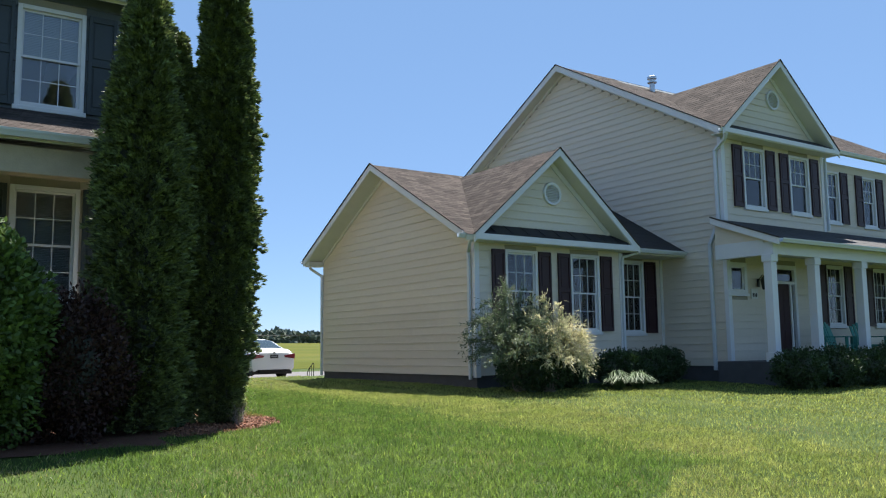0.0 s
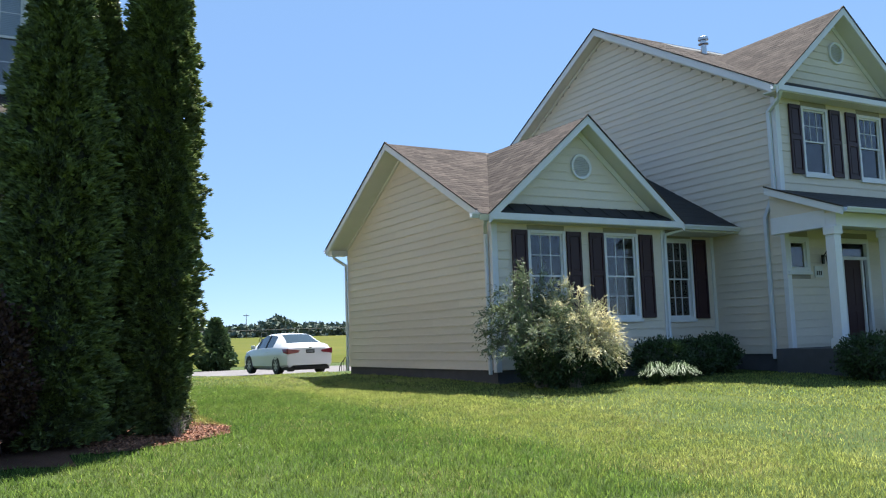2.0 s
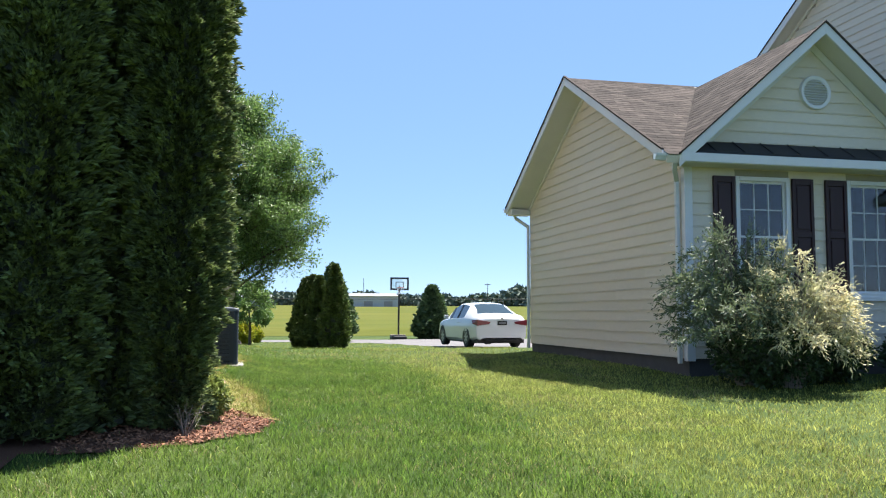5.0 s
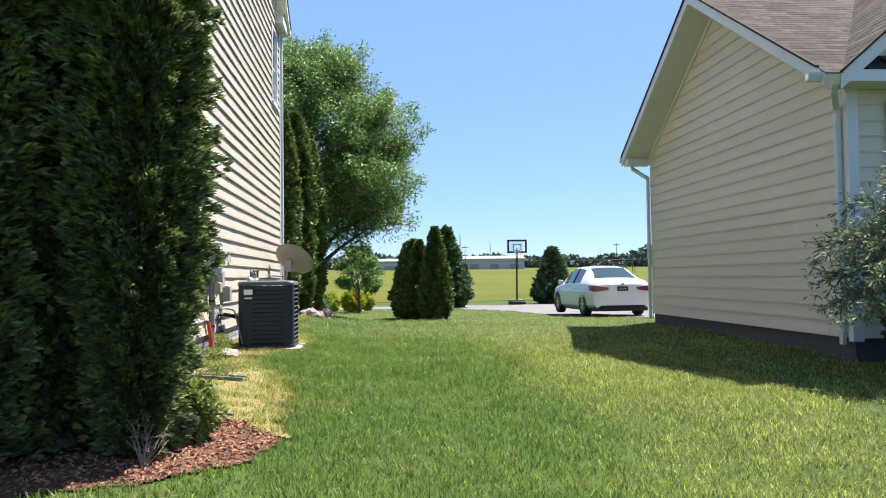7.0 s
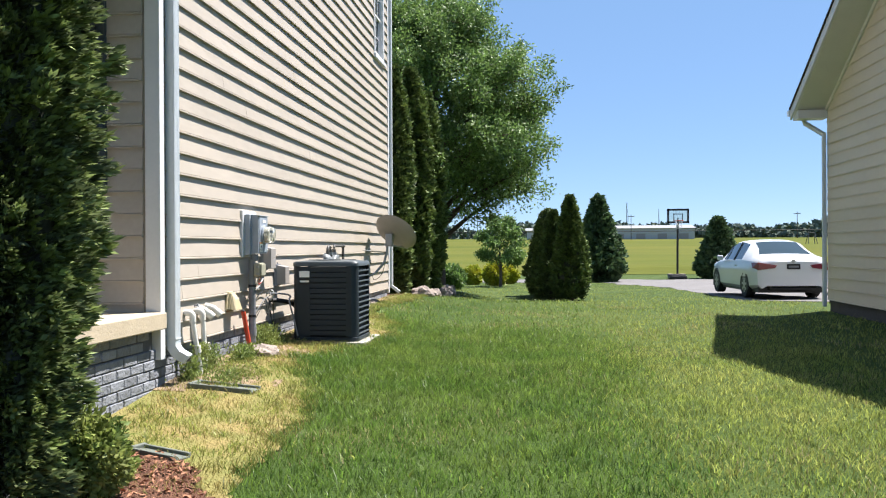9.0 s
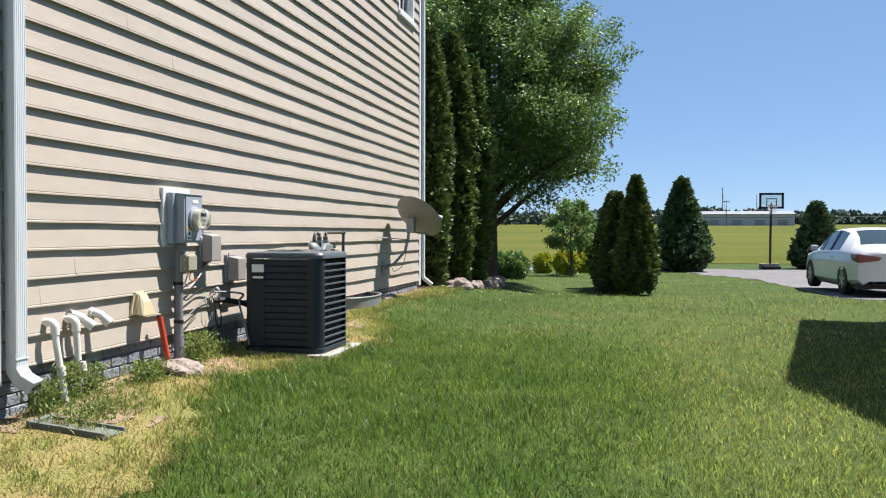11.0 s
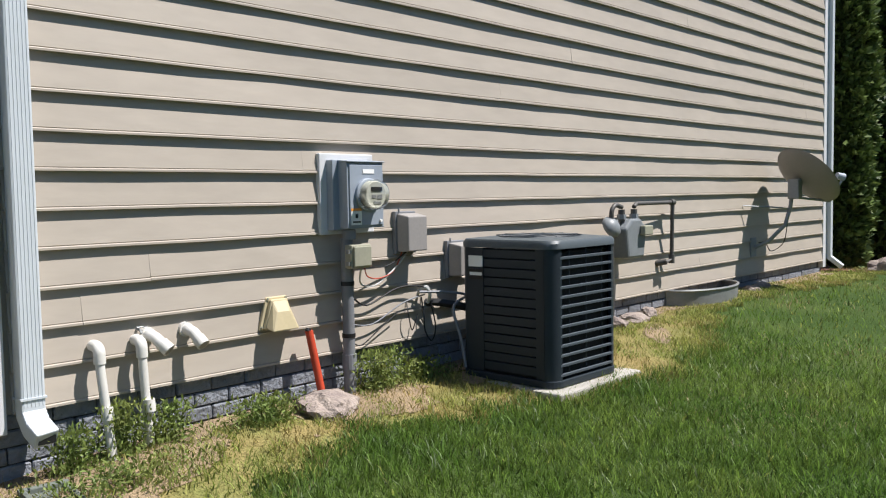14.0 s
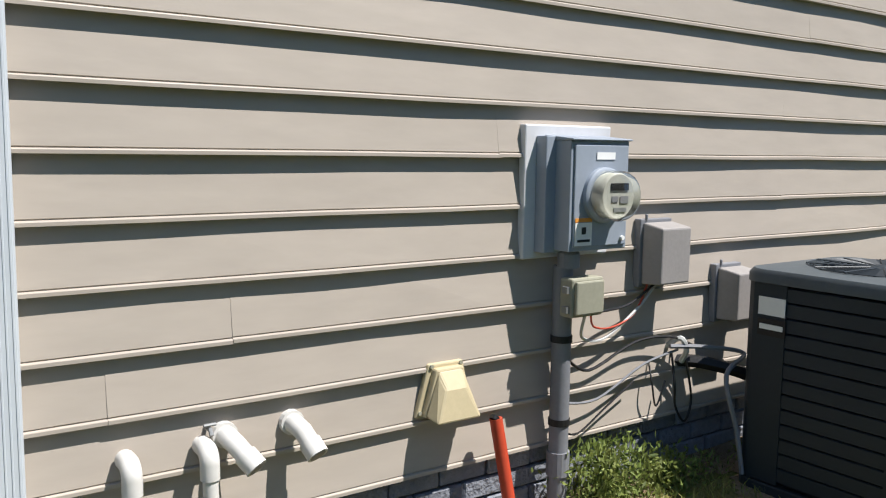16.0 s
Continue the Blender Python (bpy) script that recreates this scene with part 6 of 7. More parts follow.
def cable(pts, r, material, label, sag=0.0):
    t = thing("cable", pts[0], label, "cable", "wall cables", local=False)
    P = [Vector(p) for p in pts]
    out = []
    for i in range(len(P) - 1):
        p0, p1, p2, p3 = P[max(i - 1, 0)], P[i], P[i + 1], P[min(i + 2, len(P) - 1)]
        for k in range(6):
            s = k / 6
            out.append(0.5 * ((2 * p1) + (p2 - p0) * s + (2 * p0 - 5 * p1 + 4 * p2 - p3) * s * s + (3 * p1 - p0 - 3 * p2 + p3) * s ** 3))
    out.append(P[-1])
    part("wire", Geo().tube(out, r, 6), material, t, smooth=True)


cable([(3.95, 16.55, 1.46), (3.90, 16.62, 1.40), (3.87, 16.75, 1.38), (3.86, 16.88, 1.42), (3.86, 16.95, 1.53)], 0.004, T["orange"], "loose orange cable below the junction box")
cable([(3.95, 16.52, 1.46), (3.88, 16.58, 1.36), (3.86, 16.72, 1.34), (3.86, 16.9, 1.44), (3.86, 17.0, 1.53)], 0.006, T["wire_w"], "loose white cable below the junction box")
cable([(3.95, 16.50, 1.47), (3.88, 16.7, 1.45), (3.86, 16.85, 1.46), (3.87, 16.98, 1.53)], 0.005, M["black"], "thin black cable between the wall boxes")
cable([(3.87, 16.5, 1.30), (3.85, 16.65, 1.22), (3.85, 16.9, 1.30), (3.86, 17.1, 1.30), (3.88, 17.25, 1.24)], 0.006, M["black"], "thin black cable along the siding")
cable([(3.87, 16.5, 1.12), (3.85, 16.7, 1.10), (3.85, 16.95, 1.20), (3.86, 17.15, 1.24)], 0.005, T["conduit"], "thin grey cable along the siding")
cable([(3.87, 16.5, 1.02), (3.85, 16.6, 0.98), (3.85, 16.75, 1.06), (3.85, 16.9, 1.14)], 0.004, M["black"], "thin black cable along the siding")
cable([(3.82, 17.16, 1.22), (3.86, 17.14, 1.10), (3.86, 17.15, 1.0), (3.87, 17.2, 0.93), (3.86, 17.25, 1.02), (3.86, 17.2, 1.2)], 0.005, M["black"], "hanging loop of black cable")
cable([(3.82, 17.02, 1.2), (3.86, 17.0, 1.12), (3.86, 17.03, 1.02), (3.86, 17.08, 1.12)], 0.004, M["black"], "hanging loop of black cable")
cable([(3.86, 17.1, 1.26), (3.92, 17.25, 1.25), (4.0, 17.4, 1.22), (4.05, 17.22, 1.16), (4.10, 17.235, 0.95), (4.14, 17.23, 0.78)], 0.010, T["conduit"], "grey flexible whip to the condenser")
cable([(3.80, 17.2, 1.18), (3.90, 17.3, 1.17), (4.04, 17.42, 1.12), (4.09, 17.45, 1.0)], 0.028, M["black"], "insulated black refrigerant line set")
cable([(3.80, 17.14, 1.24), (3.87, 17.15, 1.29), (3.88, 17.18, 1.24), (3.84, 17.2, 1.18)], 0.012, T["wire_w"], "white putty and wire knot where the lines enter")

# ---- gas meter ----
gm_ = thing("gas_meter", (3.95, 19.6, 1.3), "grey gas meter with iron pipes on the wall", "gas meter", local=False)
part("meter_body", Geo().prism([(3.88, 19.42, 1.33), (3.88, 19.68, 1.33), (3.88, 19.72, 1.58), (3.88, 19.62, 1.66), (3.88, 19.48, 1.66), (3.88, 19.38, 1.58)], (0.16, 0, 0)), T["gas"], gm_, bevel=0.02)
part("index_box", Geo().box(4.04, 19.60, 1.52, 4.09, 19.74, 1.60), T["khaki"], gm_, bevel=0.008)
part("regulator", Geo().lathe([(0.03, -0.05), (0.09, -0.02), (0.095, 0.0), (0.09, 0.02), (0.05, 0.05), (0.02, 0.06)], Matrix.Translation((3.96, 19.28, 1.60)) @ Matrix.Rotation(radians(60), 4, "Y"), 20), T["gas"], gm_, smooth=True)
for y in (19.44, 19.64):
    part("union", Geo().tube([(3.96, y, 1.64), (3.96, y, 1.74)], 0.028, 12), T["iron"], gm_, smooth=True)
    part("union_nut", Geo().tube([(3.96, y, 1.66), (3.96, y, 1.70)], 0.038, 6), T["gas"], gm_)
part("inlet_pipe", Geo().tube([Vector((3.96, 19.28, 0.7)), Vector((3.96, 19.28, 1.70))] + arc((3.96, 19.36, 1.70), 0.08, 180, 90, (0, 1, 0), (0, 0, 1)) + [Vector((3.96, 19.44, 1.76))], 0.02, 10), T["iron"], gm_, smooth=True)
part("outlet_pipe", Geo().tube([(3.96, 19.64, 1.76), (3.95, 19.70, 1.785), (3.90, 20.42, 1.785)], 0.019, 10), T["iron"], gm_, smooth=True)
part("drop_pipe", Geo().tube([(3.90, 20.44, 1.80), (3.90, 20.42, 1.26), (3.90, 20.30, 1.235)], 0.019, 10), T["iron"], gm_, smooth=True)
for p, q in (((3.90, 20.40, 1.785), (3.90, 20.46, 1.785)), ((3.90, 20.42, 1.30), (3.90, 20.42, 1.22)), ((3.90, 20.33, 1.24), (3.80, 20.28, 1.22))):
    part("fitting", Geo().tube([p, q], 0.028, 10), T["iron"], gm_, smooth=True)

# ---- satellite dish ----
sd = thing("satellite_dish", (3.82, 22.45, 1.25), "grey satellite dish on a bent mast fixed to the siding", "satellite dish", local=False)
dmx = look((4.30, 22.72, 2.03), (4.30 + 0.44, 22.72 + 0.64, 2.03 + 0.62))
prof = [(0.005, -0.075), (0.1, -0.07), (0.2, -0.052), (0.3, -0.02), (0.36, 0.008), (0.37, 0.012), (0.36, 0.0), (0.3, -0.03), (0.2, -0.062), (0.1, -0.08), (0.005, -0.085)]
flip = Matrix.Scale(-1, 4, (0, 0, 1))
part("reflector", Geo().lathe(prof, dmx @ flip @ Matrix.Diagonal((1.18, 1.0, 1, 1)), 36), T["dish"], sd, "grey oval dish", smooth=True)
part("foot", Geo().box(3.815, 22.36, 1.15, 3.835, 22.50, 1.36), T["steel"], sd, bevel=0.004)
part("mast", Geo().tube([(3.84, 22.43, 1.25), (3.98, 22.47, 1.32), (4.12, 22.58, 1.5), (4.16, 22.62, 1.70), (4.18, 22.63, 1.92)], 0.022, 10), T["steel"], sd, smooth=True)
part("bracket", Geo().box(4.14, 22.58, 1.78, 4.26, 22.70, 2.0), T["steel"], sd, bevel=0.01)
arm_tip = dmx @ Vector((0, -0.30, -0.34))
part("feed_arm", Geo().tube([(4.20, 22.63, 1.80), dmx @ Vector((0, -0.40, -0.05)), arm_tip], 0.014, 8), T["steel"], sd, smooth=True)
part("feed_horn", Geo().tube([arm_tip, dmx @ Vector((0, -0.23, -0.29))], [0.045, 0.035], 12), T["meter_box"], sd, smooth=True)
for q in ((3.83, 22.15, 1.72), (3.83, 22.75, 1.70)):
    part("stay", Geo().tube([(4.15, 22.60, 1.68), q], 0.007, 6), T["steel"], sd)
cable([(4.14, 22.6, 1.55), (4.05, 22.72, 1.3), (3.92, 22.7, 1.2), (3.90, 22.58, 1.3), (3.86, 22.5, 1.3)], 0.005, M["black"], "loop of black coaxial cable under the dish")

# ---- window well, stones, troughs ----
ww = thing("window_well", (4.05, 20.95, 0.7), "curved galvanised steel window well by the foundation", "window well", local=False)
pts = [(3.80, 20.5)] + [(3.82 + 0.32 * math.sin(math.pi * k / 12), 21.12 - 0.60 * math.cos(math.pi * k / 12)) for k in range(13)] + [(3.80, 21.74)]
g = Geo()
vs = [(x, y, z) for z in (0.6, 0.945) for x, y in pts] + [(x * 1.0 - 0.012, y, z) for z in (0.945, 0.6) for x, y in pts]
k = len(pts)
g.add(vs, [(j * k + i, j * k + i + 1, (j + 1) * k + i + 1, (j + 1) * k + i) for j in range(3) for i in range(k - 1)])
part("curved_wall", g, T["galv"], ww, smooth=True)
part("rim", Geo().tube([(x, y, 0.945) for x, y in pts], 0.014, 6), T["galv"], ww, smooth=True)


def stone(name, x, y, sx, sy, sz, seed, label, group="stones"):
    b = bmesh.new()
    bmesh.ops.create_icosphere(b, subdivisions=3, radius=1.0)
    for v in b.verts:
        p = v.co * 1.6 + Vector((seed * 3.1, seed * 1.7, 0))
        f = 1 + 0.28 * noise.noise(p) + 0.12 * noise.noise(p * 2.7) + 0.04 * noise.noise(p * 7)
        v.co = Vector((v.co.x * sx * f, v.co.y * sy * f, max(v.co.z, -0.5) * sz * f))
    me = bpy.data.meshes.new(name)
    b.to_mesh(me)
    b.free()
    me.materials.append(T["rock"])
    ob = new(name, me)
    ob.location = (x, y, float(gz(x, y)) + sz * 0.28)
    ob.rotation_euler = (0, 0, seed)
    return tagged(ob, label, "stone", group)


stone("field_stone", 4.08, 16.14, 0.17, 0.24, 0.085, 1, "flat brown field stone at the foundation")
for i, (x, y, a, b, c) in enumerate(((4.40, 25.3, 0.17, 0.24, 0.15), (4.5, 26.4, 0.15, 0.18, 0.12), (4.6, 27.2, 0.17, 0.24, 0.14), (4.6, 28.0, 0.17, 0.22, 0.15), (4.55, 28.7, 0.16, 0.2, 0.17), (4.35, 25.9, 0.08, 0.12, 0.06), (3.98, 19.2, 0.1, 0.16, 0.08), (4.02, 19.55, 0.1, 0.14, 0.06), (3.95, 19.9, 0.08, 0.12, 0.07), (4.0, 22.0, 0.07, 0.1, 0.05), (3.98, 22.3, 0.06, 0.1, 0.06), (4.02, 18.85, 0.09, 0.12, 0.06))):
    stone("edging_stone", x, y, a, b, c, i + 2, "rough tan edging stone by the wall bed")


def trough(x0, y0, x1, y1, w, label):
    """A shallow tray with raised rims, open at one end."""
    a, b = Vector((x0, y0, float(gz(x0, y0)))), Vector((x1, y1, float(gz(x1, y1))))
    d = (b - a).normalized()
    s = d.cross(Vector((0, 0, 1))).normalized()
    t = thing("splash_tray", a, label, "tray", "splash trays", local=False)
    up = Vector((0, 0, 1))

    def bar(p, q, wd, h0, h1, nm):
        pts = [p - s * wd + up * h0, p + s * wd + up * h0, p + s * wd + up * h1, p - s * wd + up * h1]
        part(nm, Geo().prism(pts, q - p), T["tray"], t, bevel=0.006)
    bar(a, b, w, 0.0, 0.02, "tray_floor")
    bar(a + s * w, b + s * w, 0.012, 0.0, 0.040, "side_rim")
    bar(a - s * w, b - s * w, 0.012, 0.0, 0.040, "side_rim")
    pts = [a - s * (w + 0.018), a + s * (w + 0.018), a + s * (w + 0.018) + up * 0.043, a - s * (w + 0.018) + up * 0.043]
    part("end_rim", Geo().prism(pts, d * 0.03), T["tray"], t, bevel=0.006)


trough(4.04, 14.60, 4.58, 14.55, 0.085, "dark grey-green plastic splash tray in dry grass")
trough(4.35, 12.98, 4.72, 12.84, 0.055, "dark plastic splash tray at the mulch edge")

# ---- car ----
def build_car(x, y, heading):
    z0 = float(gz(x, y)) + 0.012
    t = thing("car", (x, y, z0), "white four-door sedan parked on the gravel driveway", "car")
    t.rotation_euler = (0, 0, radians(heading))
    # stations from tail to nose: y, half width, sill z, belt z, roof half width, roof z
    st = [(0.0, 0.74, 0.33, 0.82, 0.64, 0.92), (0.06, 0.85, 0.26, 0.88, 0.70, 0.98), (0.25, 0.89, 0.25, 0.93, 0.74, 1.08), (0.62, 0.905, 0.22, 0.95, 0.74, 1.11), (0.95, 0.91, 0.20, 0.96, 0.64, 1.26), (1.35, 0.91, 0.20, 0.965, 0.60, 1.42), (1.9, 0.91, 0.20, 0.96, 0.59, 1.475), (2.5, 0.91, 0.20, 0.945, 0.59, 1.46), (3.0, 0.91, 0.20, 0.93, 0.61, 1.34), (3.55, 0.905, 0.20, 0.91, 0.72, 1.03), (4.2, 0.88, 0.22, 0.82, 0.66, 0.90), (4.6, 0.80, 0.26, 0.66, 0.55, 0.76), (4.78, 0.62, 0.36, 0.55, 0.45, 0.62)]
    n = len(st)
    rows = []
    for yy, w, s, b, rw, rz in st:
        half = [(w * 0.86, s), (w * 0.985, s + 0.1), (w, (s + b) / 2 + 0.05), (w * 0.985, b - 0.05), (w * 0.95, b), (rw * 1.02 + 0.02, rz - 0.06), (rw * 0.86, rz - 0.012), (rw * 0.45, rz + 0.008), (0, rz + 0.012)]
        rows.append([(-a, yy, c) for a, c in half] + [(a, yy, c) for a, c in reversed(half[:-1])])
    k = len(rows[0])
    body, glass, under = Geo(), Geo(), Geo()
    for g in (body, glass):
        g.v = [p for r in rows for p in r]
    for i in range(n - 1):
        for j in range(k - 1):
            f = (i * k + j, i * k + j + 1, (i + 1) * k + j + 1, (i + 1) * k + j)
            side = j in (4, k - 6)
            top = 6 <= j <= k - 8
            yy = st[i][0]
            if (side and 1.3 <= yy < 3.0) or (top and (0.6 <= yy < 1.3 or 3.0 <= yy < 3.5)):
                glass.f.append(f)
            else:
                body.f.append(f)
    body.f += [tuple(range(k - 1, -1, -1)), tuple((n - 1) * k + j for j in range(k))]

    def packed(faces):
        used = sorted({q for f in faces for q in f})
        at = {q: i for i, q in enumerate(used)}
        g = Geo()
        g.v = [body.v[q] for q in used]
        g.f = [tuple(at[q] for q in f) for f in faces]
        return g

    bd = part("body", packed(body.f), T["car"], t, "glossy white car body", smooth=True)
    for nm, test in (("rear_window", lambda f: body.v[f[0]][1] < 1.3 and 6 <= f[0] % k <= k - 8), ("windshield", lambda f: body.v[f[0]][1] >= 3.0 and 6 <= f[0] % k <= k - 8), ("side_window", lambda f: f[0] % k == 4), ("side_window", lambda f: f[0] % k == k - 6)):
        part(nm, packed([f for f in glass.f if test(f)]), T["tint"], t, "dark tinted car window", smooth=True)
    part("underbody", Geo().box(-0.8, 0.15, 0.16, 0.8, 4.6, 0.30), M["black"], t)
    for s in (-1, 1):
        for yy in (2.05, 2.95):
            part("pillar", Geo().prism([(s * 0.875, yy - 0.03, 0.95), (s * 0.875, yy + 0.03, 0.95), (s * 0.63, yy + 0.03, 1.42 if yy < 2.9 else 1.32), (s * 0.63, yy - 0.03, 1.42 if yy < 2.9 else 1.32)], (s * 0.012, 0, 0.004)), M["black"], bd)
        part("tail_light", Geo().prism([(s * 0.85, -0.012, 0.72), (s * 0.45, -0.045, 0.77), (s * 0.40, -0.045, 0.84), (s * 0.85, -0.012, 0.91)], (0, 0.12, 0)).prism([(s * 0.845, -0.01, 0.72), (s * 0.915, 0.26, 0.77), (s * 0.915, 0.36, 0.90), (s * 0.845, -0.01, 0.91)], (s * -0.05, 0.01, 0.0)), T["tail"], t, "red tail light", bevel=0.006)
        part("mirror", Geo().box(s * 0.90, 3.02, 0.92, s * 1.06, 3.14, 1.06), T["car"], t, bevel=0.03)
        part("door_handle", Geo().box(s * 0.90, 1.72, 0.80, s * 0.925, 1.90, 0.83), T["car"], t, bevel=0.008)
        part("exhaust_pipe", Geo().tube([(s * 0.55, -0.03, 0.28), (s * 0.55, 0.2, 0.28)], 0.03, 10), M["black"], t)
        for yy in (1.0, 3.78):
            wm = Matrix.Translation((s * 0.80, yy, 0.325)) @ Matrix.Rotation(radians(90), 4, "Y")
            wh = part("wheel", Geo().lathe([(0.20, -0.10), (0.31, -0.11), (0.325, -0.09), (0.325, 0.09), (0.31, 0.11), (0.20, 0.10)], wm, 28), T["rubber"], t, "black tyre on alloy rim", smooth=True)
            rg = Geo().lathe([(0.205, -0.09), (0.205, 0.09)], wm, 28)
            for q in range(7):
                a = 2 * math.pi * q / 7
                rg.prism([wm @ Vector((0.03 * math.cos(a + 1.57), 0.03 * math.sin(a + 1.57), s * 0.09)), wm @ Vector((0.03 * math.cos(a - 1.57), 0.03 * math.sin(a - 1.57), s * 0.09)), wm @ Vector((0.20 * math.cos(a - 0.13), 0.20 * math.sin(a - 0.13), s * 0.09)), wm @ Vector((0.20 * math.cos(a + 0.13), 0.20 * math.sin(a + 0.13), s * 0.09))], (s * 0.02, 0, 0))
            part("rim", rg, T["rim"], wh)
            part("wheel_arch", Geo().prism([(s * 0.888, yy + 0.37 * math.cos(a), 0.325 + 0.37 * math.sin(a)) for a in np.linspace(-0.3, math.pi + 0.3, 16)], (s * 0.018, 0, 0)), M["black"], bd)
    part("plate", Geo().box(-0.16, -0.022, 0.74, 0.16, -0.008, 0.87), M["black"], t, "dark number plate holder")
    part("plate_bar", Geo().box(-0.12, -0.027, 0.78, 0.12, -0.0225, 0.83), T["conduit"], t)
    part("lower_bumper", Geo().box(-0.55, 0.03, 0.22, 0.55, 0.2, 0.29), M["black"], t, bevel=0.02)
    part("badge", Geo().lathe([(0.05, 0), (0.05, 0.01)], Matrix.Translation((0, 0.0, 0.94)) @ Matrix.Rotation(radians(90), 4, "X"), 16), T["rim"], t)
    return t


build_car(12.93, 29.8, 3)

# ---- basketball hoop ----
hx, hy = 13.85, 53.9
hp = thing("basketball_hoop", (hx, hy, float(gz(hx, hy)) + 0.012), "portable basketball hoop with clear backboard beside the lane", "basketball hoop")
part("pole", Geo().tube([(0, 0.3, 0.15), (0, 0.25, 1.6), (0, 0.1, 3.05)], 0.055, 10), M["black"], hp)
part("base", Geo().box(-0.45, -0.1, 0, 0.45, 0.75, 0.17), M["black"], hp, bevel=0.04)
part("weight", Geo().box(-0.5, 0.1, 0.17, 0.4, 0.45, 0.27), T["rock"], hp, "stone blocks on the base", bevel=0.02)
bw, b0, b1 = 0.56, 2.92, 3.68
part("backboard", Geo().box(-bw + 0.04, -0.01, b0 + 0.04, bw - 0.04, 0.01, b1 - 0.04), T["dome"], hp, "clear backboard").visible_shadow = False
part("board_frame", Geo().box(-bw, -0.03, b0, -bw + 0.10, 0.03, b1).box(bw - 0.10, -0.03, b0, bw, 0.03, b1).box(-bw, -0.03, b0, bw, 0.03, b0 + 0.10).box(-bw, -0.03, b1 - 0.10, bw, 0.03, b1), M["black"], hp)
part("target_square", Geo().box(-0.24, -0.035, b0 + 0.12, -0.2, -0.01, b0 + 0.5).box(0.2, -0.035, b0 + 0.12, 0.24, -0.01, b0 + 0.5).box(-0.24, -0.035, b0 + 0.46, 0.24, -0.01, b0 + 0.5), M["black"], hp)
part("rim", Geo().tube([(0.22 * math.cos(a), -0.30 + 0.22 * math.sin(a), b0 + 0.14) for a in np.linspace(0, 2 * math.pi, 25)], 0.014, 6, caps=False), T["orange"], hp)
ng = Geo()
for i in range(12):
    a, b = 2 * math.pi * i / 12, 2 * math.pi * (i + 1) / 12
    ng.tube([(0.22 * math.cos(a), -0.30 + 0.22 * math.sin(a), b0 + 0.13), (0.15 * math.cos(b), -0.30 + 0.15 * math.sin(b), b0 - 0.12), (0.13 * math.cos(a), -0.30 + 0.13 * math.sin(a), b0 - 0.28)], 0.006, 4)
part("net", ng, T["label"], hp)
part("arm", Geo().tube([(0, 0.12, 2.95), (0, 0.03, 3.2)], 0.03, 6).tube([(0, 0.2, 2.5), (0, 0.03, 3.0)], 0.025, 6), M["black"], hp)

# ---- small rail at the garage's rear corner ----
rl = thing("hand_rail", (12.72, 26.3, float(gz(12.72, 26.3))), "low black metal rail beside the garage corner", "rail")
part("rail_loop", Geo().tube([(0.10, 0, -0.05), (0.12, 0, 0.44), (0.09, 0, 0.47), (-0.06, 0, 0.28), (-0.12, 0, 0.16), (-0.12, 0, -0.05)], 0.014, 8), M["black"], rl, smooth=True)
for k in range(2):
    part("baluster", Geo().tube([(-0.05 + 0.08 * k, 0, -0.05), (-0.05 + 0.08 * k, 0, 0.29 + 0.11 * k)], 0.009, 6), M["black"], rl)

# ---- porch things at the garage house ----
def porch_chair(x, y, rot):
    t = thing("porch_chair", (x, y, 1.03), "teal slatted porch chair facing the street", "chair", "porch chairs")
    t.rotation_euler = (0, 0, radians(rot))
    for i in range(5):
        a = -0.24 + i * 0.12
        part("back_slat", Geo().prism([(a - 0.05, 0.18, 0.35), (a + 0.05, 0.18, 0.35), (a + 0.05, 0.38, 1.0 - abs(i - 2) * 0.05), (a - 0.05, 0.38, 1.0 - abs(i - 2) * 0.05)], (0, 0.02, 0)), T["teal"], t)
        part("seat_slat", Geo().box(-0.27, -0.30 + i * 0.1, 0.36 - i * 0.02, 0.27, -0.22 + i * 0.1, 0.38 - i * 0.02), T["teal"], t)
    for s in (-1, 1):
        part("arm_rest", Geo().box(s * 0.27, -0.35, 0.58, s * 0.40, 0.30, 0.605), T["teal"], t)
        part("leg", Geo().box(s * 0.29, -0.33, 0.0, s * 0.34, -0.25, 0.58), T["teal"], t)
        part("leg", Geo().box(s * 0.29, 0.25, 0.0, s * 0.34, 0.33, 0.58), T["teal"], t)


porch_chair(22.0, 13.1, 10)
porch_chair(23.6, 13.2, -12)
lm = thing("wall_lantern", (20.05, 14.1, 2.9), "black carriage lantern beside the front door", "wall lamp", local=False)
part("bracket", Geo().box(20.01, 14.145, 2.98, 20.09, 14.172, 3.2), M["black"], lm)
part("arm", Geo().tube([(20.05, 14.15, 3.15), (20.05, 14.02, 3.30), (20.05, 13.98, 3.25)], 0.012, 6), M["black"], lm)
part("lantern", Geo().lathe([(0.05, 2.90), (0.09, 3.14), (0.11, 3.15), (0.03, 3.25), (0.01, 3.28)], Matrix.Translation((20.05, 13.98, 0)), 8), M["black"], lm)
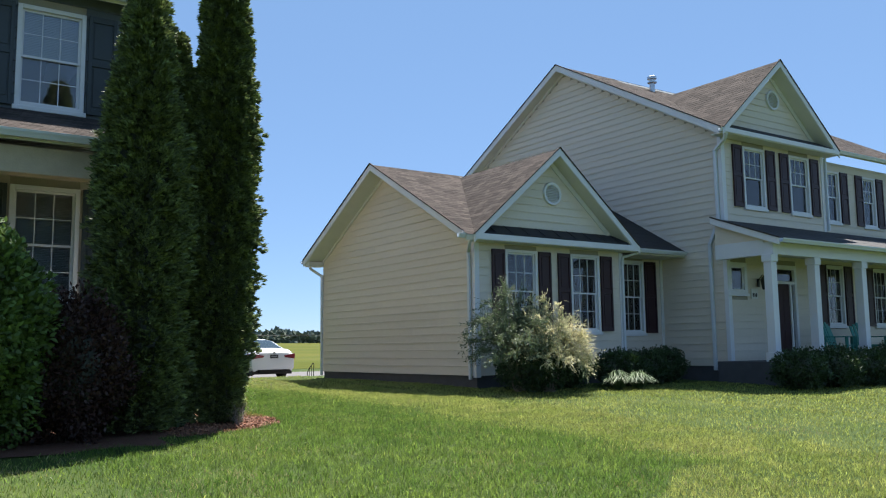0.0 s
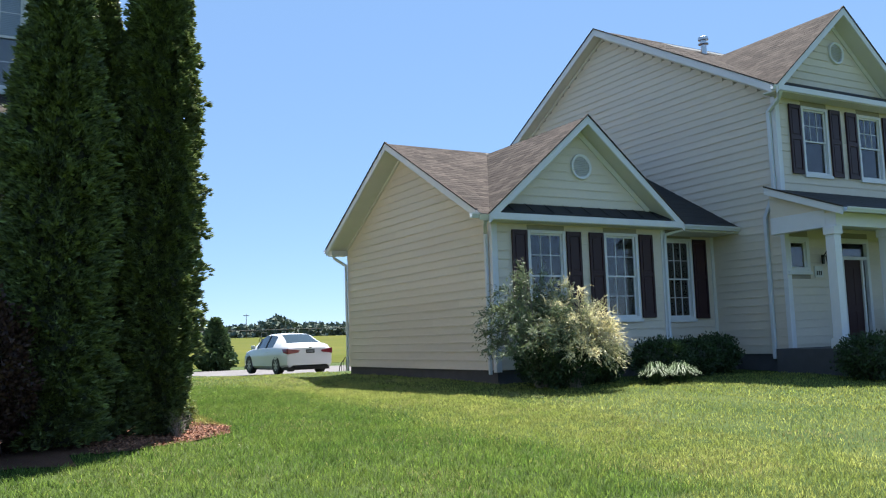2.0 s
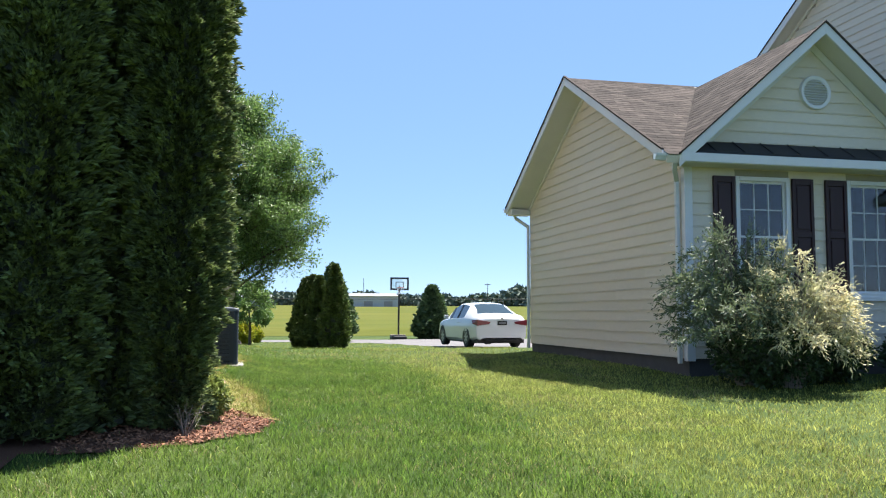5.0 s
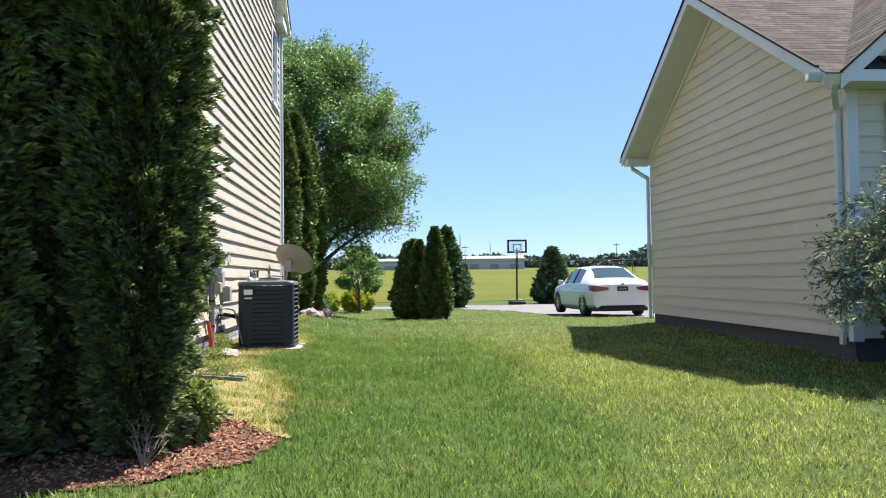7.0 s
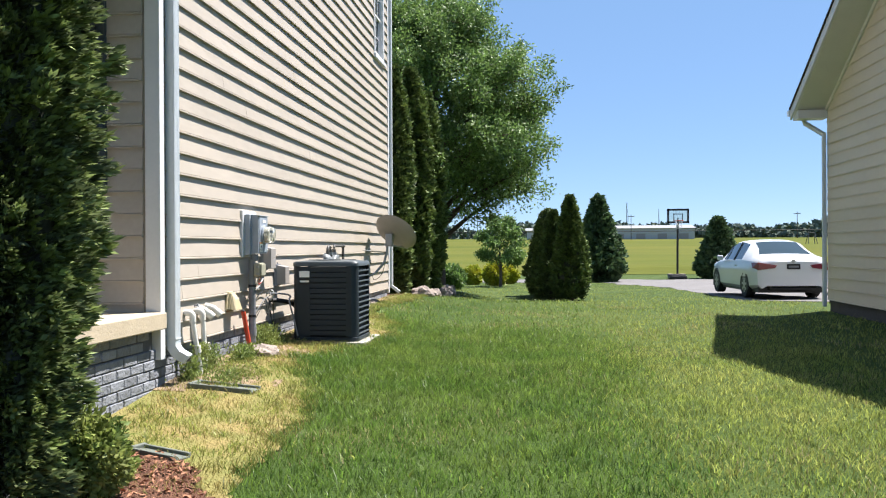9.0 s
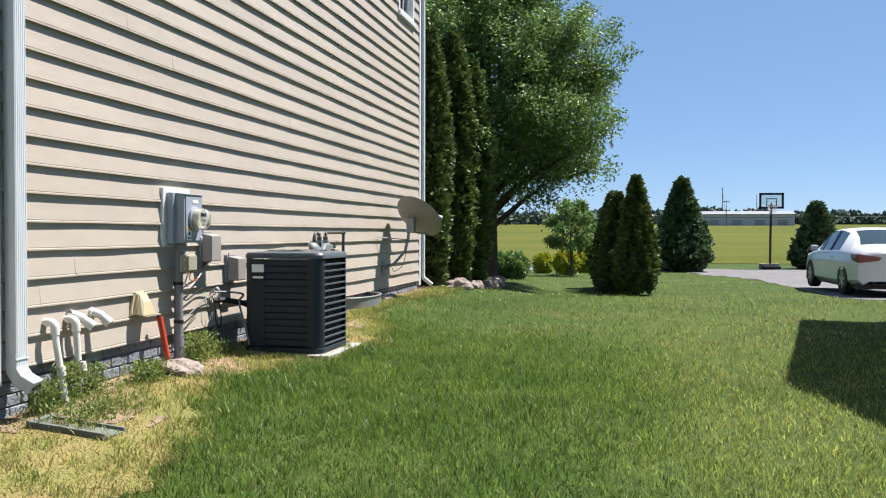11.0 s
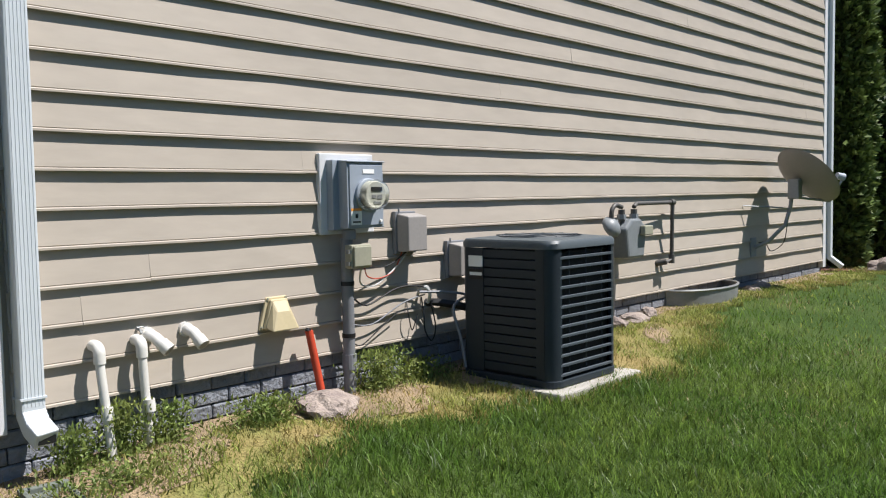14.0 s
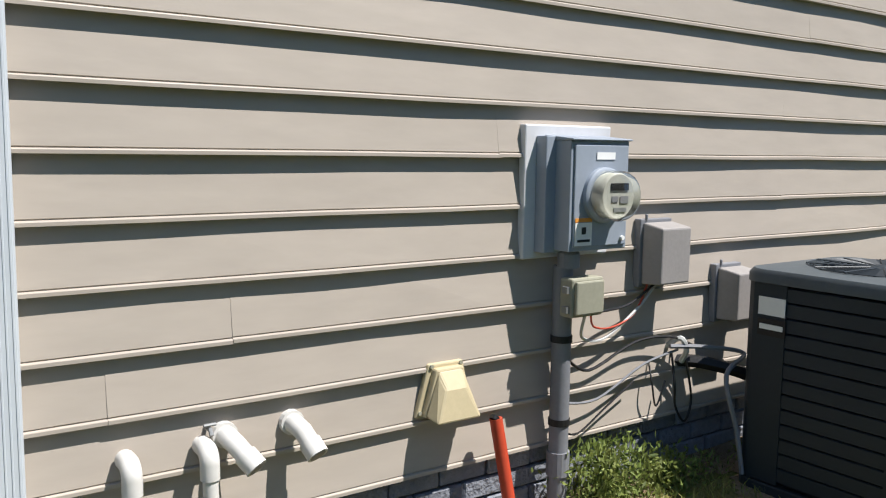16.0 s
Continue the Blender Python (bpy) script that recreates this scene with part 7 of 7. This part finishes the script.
# ---- distance: sheds, masts, poles, woods ----
def shed(x0, x1, y, d, h, label, doors):
    z0 = float(gz((x0 + x1) / 2, y))
    t = thing("farm_building", ((x0 + x1) / 2, y, z0), label, "building", "far buildings", local=False)
    part("wall", Geo().box(x0, y, z0 - 0.5, x1, y + d, z0 + h * 0.80), T["shed"], t)
    part("roof", Geo().prism([(x0 - 0.4, y - 0.5, z0 + h * 0.79), (x0 - 0.4, y + d / 2, z0 + h), (x0 - 0.4, y + d + 0.5, z0 + h * 0.79)], (x1 - x0 + 0.8, 0, 0)), T["shed_roof"], t)
    for i in range(doors):
        a = x0 + (x1 - x0) * (i + 0.5) / doors
        part("door", Geo().box(a - 1.3, y - 0.06, z0, a + 1.3, y - 0.002, z0 + h * 0.45), T["lid_grey"], t)


shed(25.5, 49.5, 258, 14, 4.6, "long low white metal building across the field", 4)
shed(2.0, 12.0, 262, 10, 4.0, "small white building across the field", 2)
for i, (x, y, h, r) in enumerate(((46, 420, 17, 0.35), (62, 430, 14, 0.2), (31, 250, 7.5, 0.12), (78, 260, 8, 0.14), (-12, 255, 8, 0.14))):
    z0 = float(gz(x, y))
    t = thing("far_mast" if i < 2 else "utility_pole", (x, y, z0), "thin grey mast far beyond the field" if i < 2 else "wooden utility pole far beyond the field", "mast" if i < 2 else "utility pole", "far masts")
    part("pole", Geo().tube([(0, 0, -1), (0, 0, h)], [r, r * 0.5], 6), T["steel"] if i < 2 else LEAF["bark"], t)
    if i >= 2:
        part("cross_arm", Geo().box(-0.9, -0.06, h - 0.7, 0.9, 0.06, h - 0.5), LEAF["bark"], t)
    else:
        part("stay", Geo().tube([(0, 0, h * 0.9), (r * 6, 0, -1)], 0.06, 4), T["steel"], t)


wire = thing("overhead_cable", (20, 250, 5.0), "dark overhead cable strung across the far field", "cable", local=False)
part("wire", Geo().tube([(-90, 250, 6.6), (-12, 250.5, 6.1), (31, 250, 6.0), (78, 251, 6.2), (140, 252, 6.6)], 0.09, 5), M["black"], wire)
SWX, SWY = 51.5, 158.0
sw = thing("swing_frame", (SWX, SWY, float(gz(SWX, SWY)) + 0.45), "small dark A-frame swing stand in the field", "swing frame")
for sx in (-1, 1):
    for sy in (-1, 1):
        part("leg", Geo().tube([(0.45 * sx + 0.35 * sx, 0.9 * sy, -0.3), (0.45 * sx, 0, 1.9)], 0.06, 6), T["iron"], sw)
part("top_bar", Geo().tube([(-0.5, 0, 1.9), (0.5, 0, 1.9)], 0.06, 6), T["iron"], sw)


def far_woods():
    rng = np.random.default_rng(77)
    n = 60000
    ang = rng.uniform(-0.75, 0.95, n)
    dist = rng.uniform(300, 345, n)
    x, y = dist * np.sin(ang), dist * np.cos(ang)
    top = 4.3 + 0.7 * np.sin(ang * 23) + 0.6 * np.sin(ang * 61 + 1) + 0.5 * np.sin(ang * 140) + 1.5 * np.clip(np.sin(ang * 37 + 2), 0, 1) ** 6
    z = gz(x, y) - 0.4 + top * rng.random(n) ** 0.75
    b = np.stack([x, y, z], -1)
    d = unit(rng.normal(size=(n, 3))) * (1.2 + 1.2 * rng.random((n, 1)))
    tagged(new("far_woods", kites("far_woods", b, b + d, 0.75, LEAF["woods"], seed=7)), "dark tree line along the far edge of the field", "woods", kind="stuff")


far_woods()

# ---- foundation bricks, one by one ----
bl, bh, joint = 0.199, 0.070, 0.008
for name_, length in (("full", bl), ("half", bl / 2 - joint / 2)):
    b = bmesh.new()
    bmesh.ops.create_cube(b, size=1.0)
    bmesh.ops.scale(b, vec=(0.03, length, bh), verts=b.verts)
    bmesh.ops.bevel(b, geom=b.edges[:], offset=0.006, segments=1, affect="EDGES")
    me = bpy.data.meshes.new("brick")
    b.to_mesh(me)
    b.free()
    me.materials.append(M["brick"])
    if name_ == "full":
        full_brick = me
    else:
        half_brick = me
rnd = random.Random(12)
off = ORIGIN[found_l]
for row in range(7):
    z = 0.955 - (bh + joint) * (row + 0.5) if row < 5 else 0.955 + (bh + joint) * (row - 5 + 0.5) + 0.004
    ylim = 24.68 if row < 5 else LY0 - 0.06
    y = 12.80 + (0 if row % 2 else -(bl + joint) / 2)
    while y < ylim - bl:
        yc = y + bl / 2
        if yc > 12.9:
            ob = part("brick", full_brick, None, found_l, at=Vector((LX - 0.022 + rnd.uniform(-0.003, 0.003), yc, z)) - off)
            ob.rotation_euler = (0, rnd.uniform(-0.02, 0.02), rnd.uniform(-0.01, 0.01))
        y += bl + joint
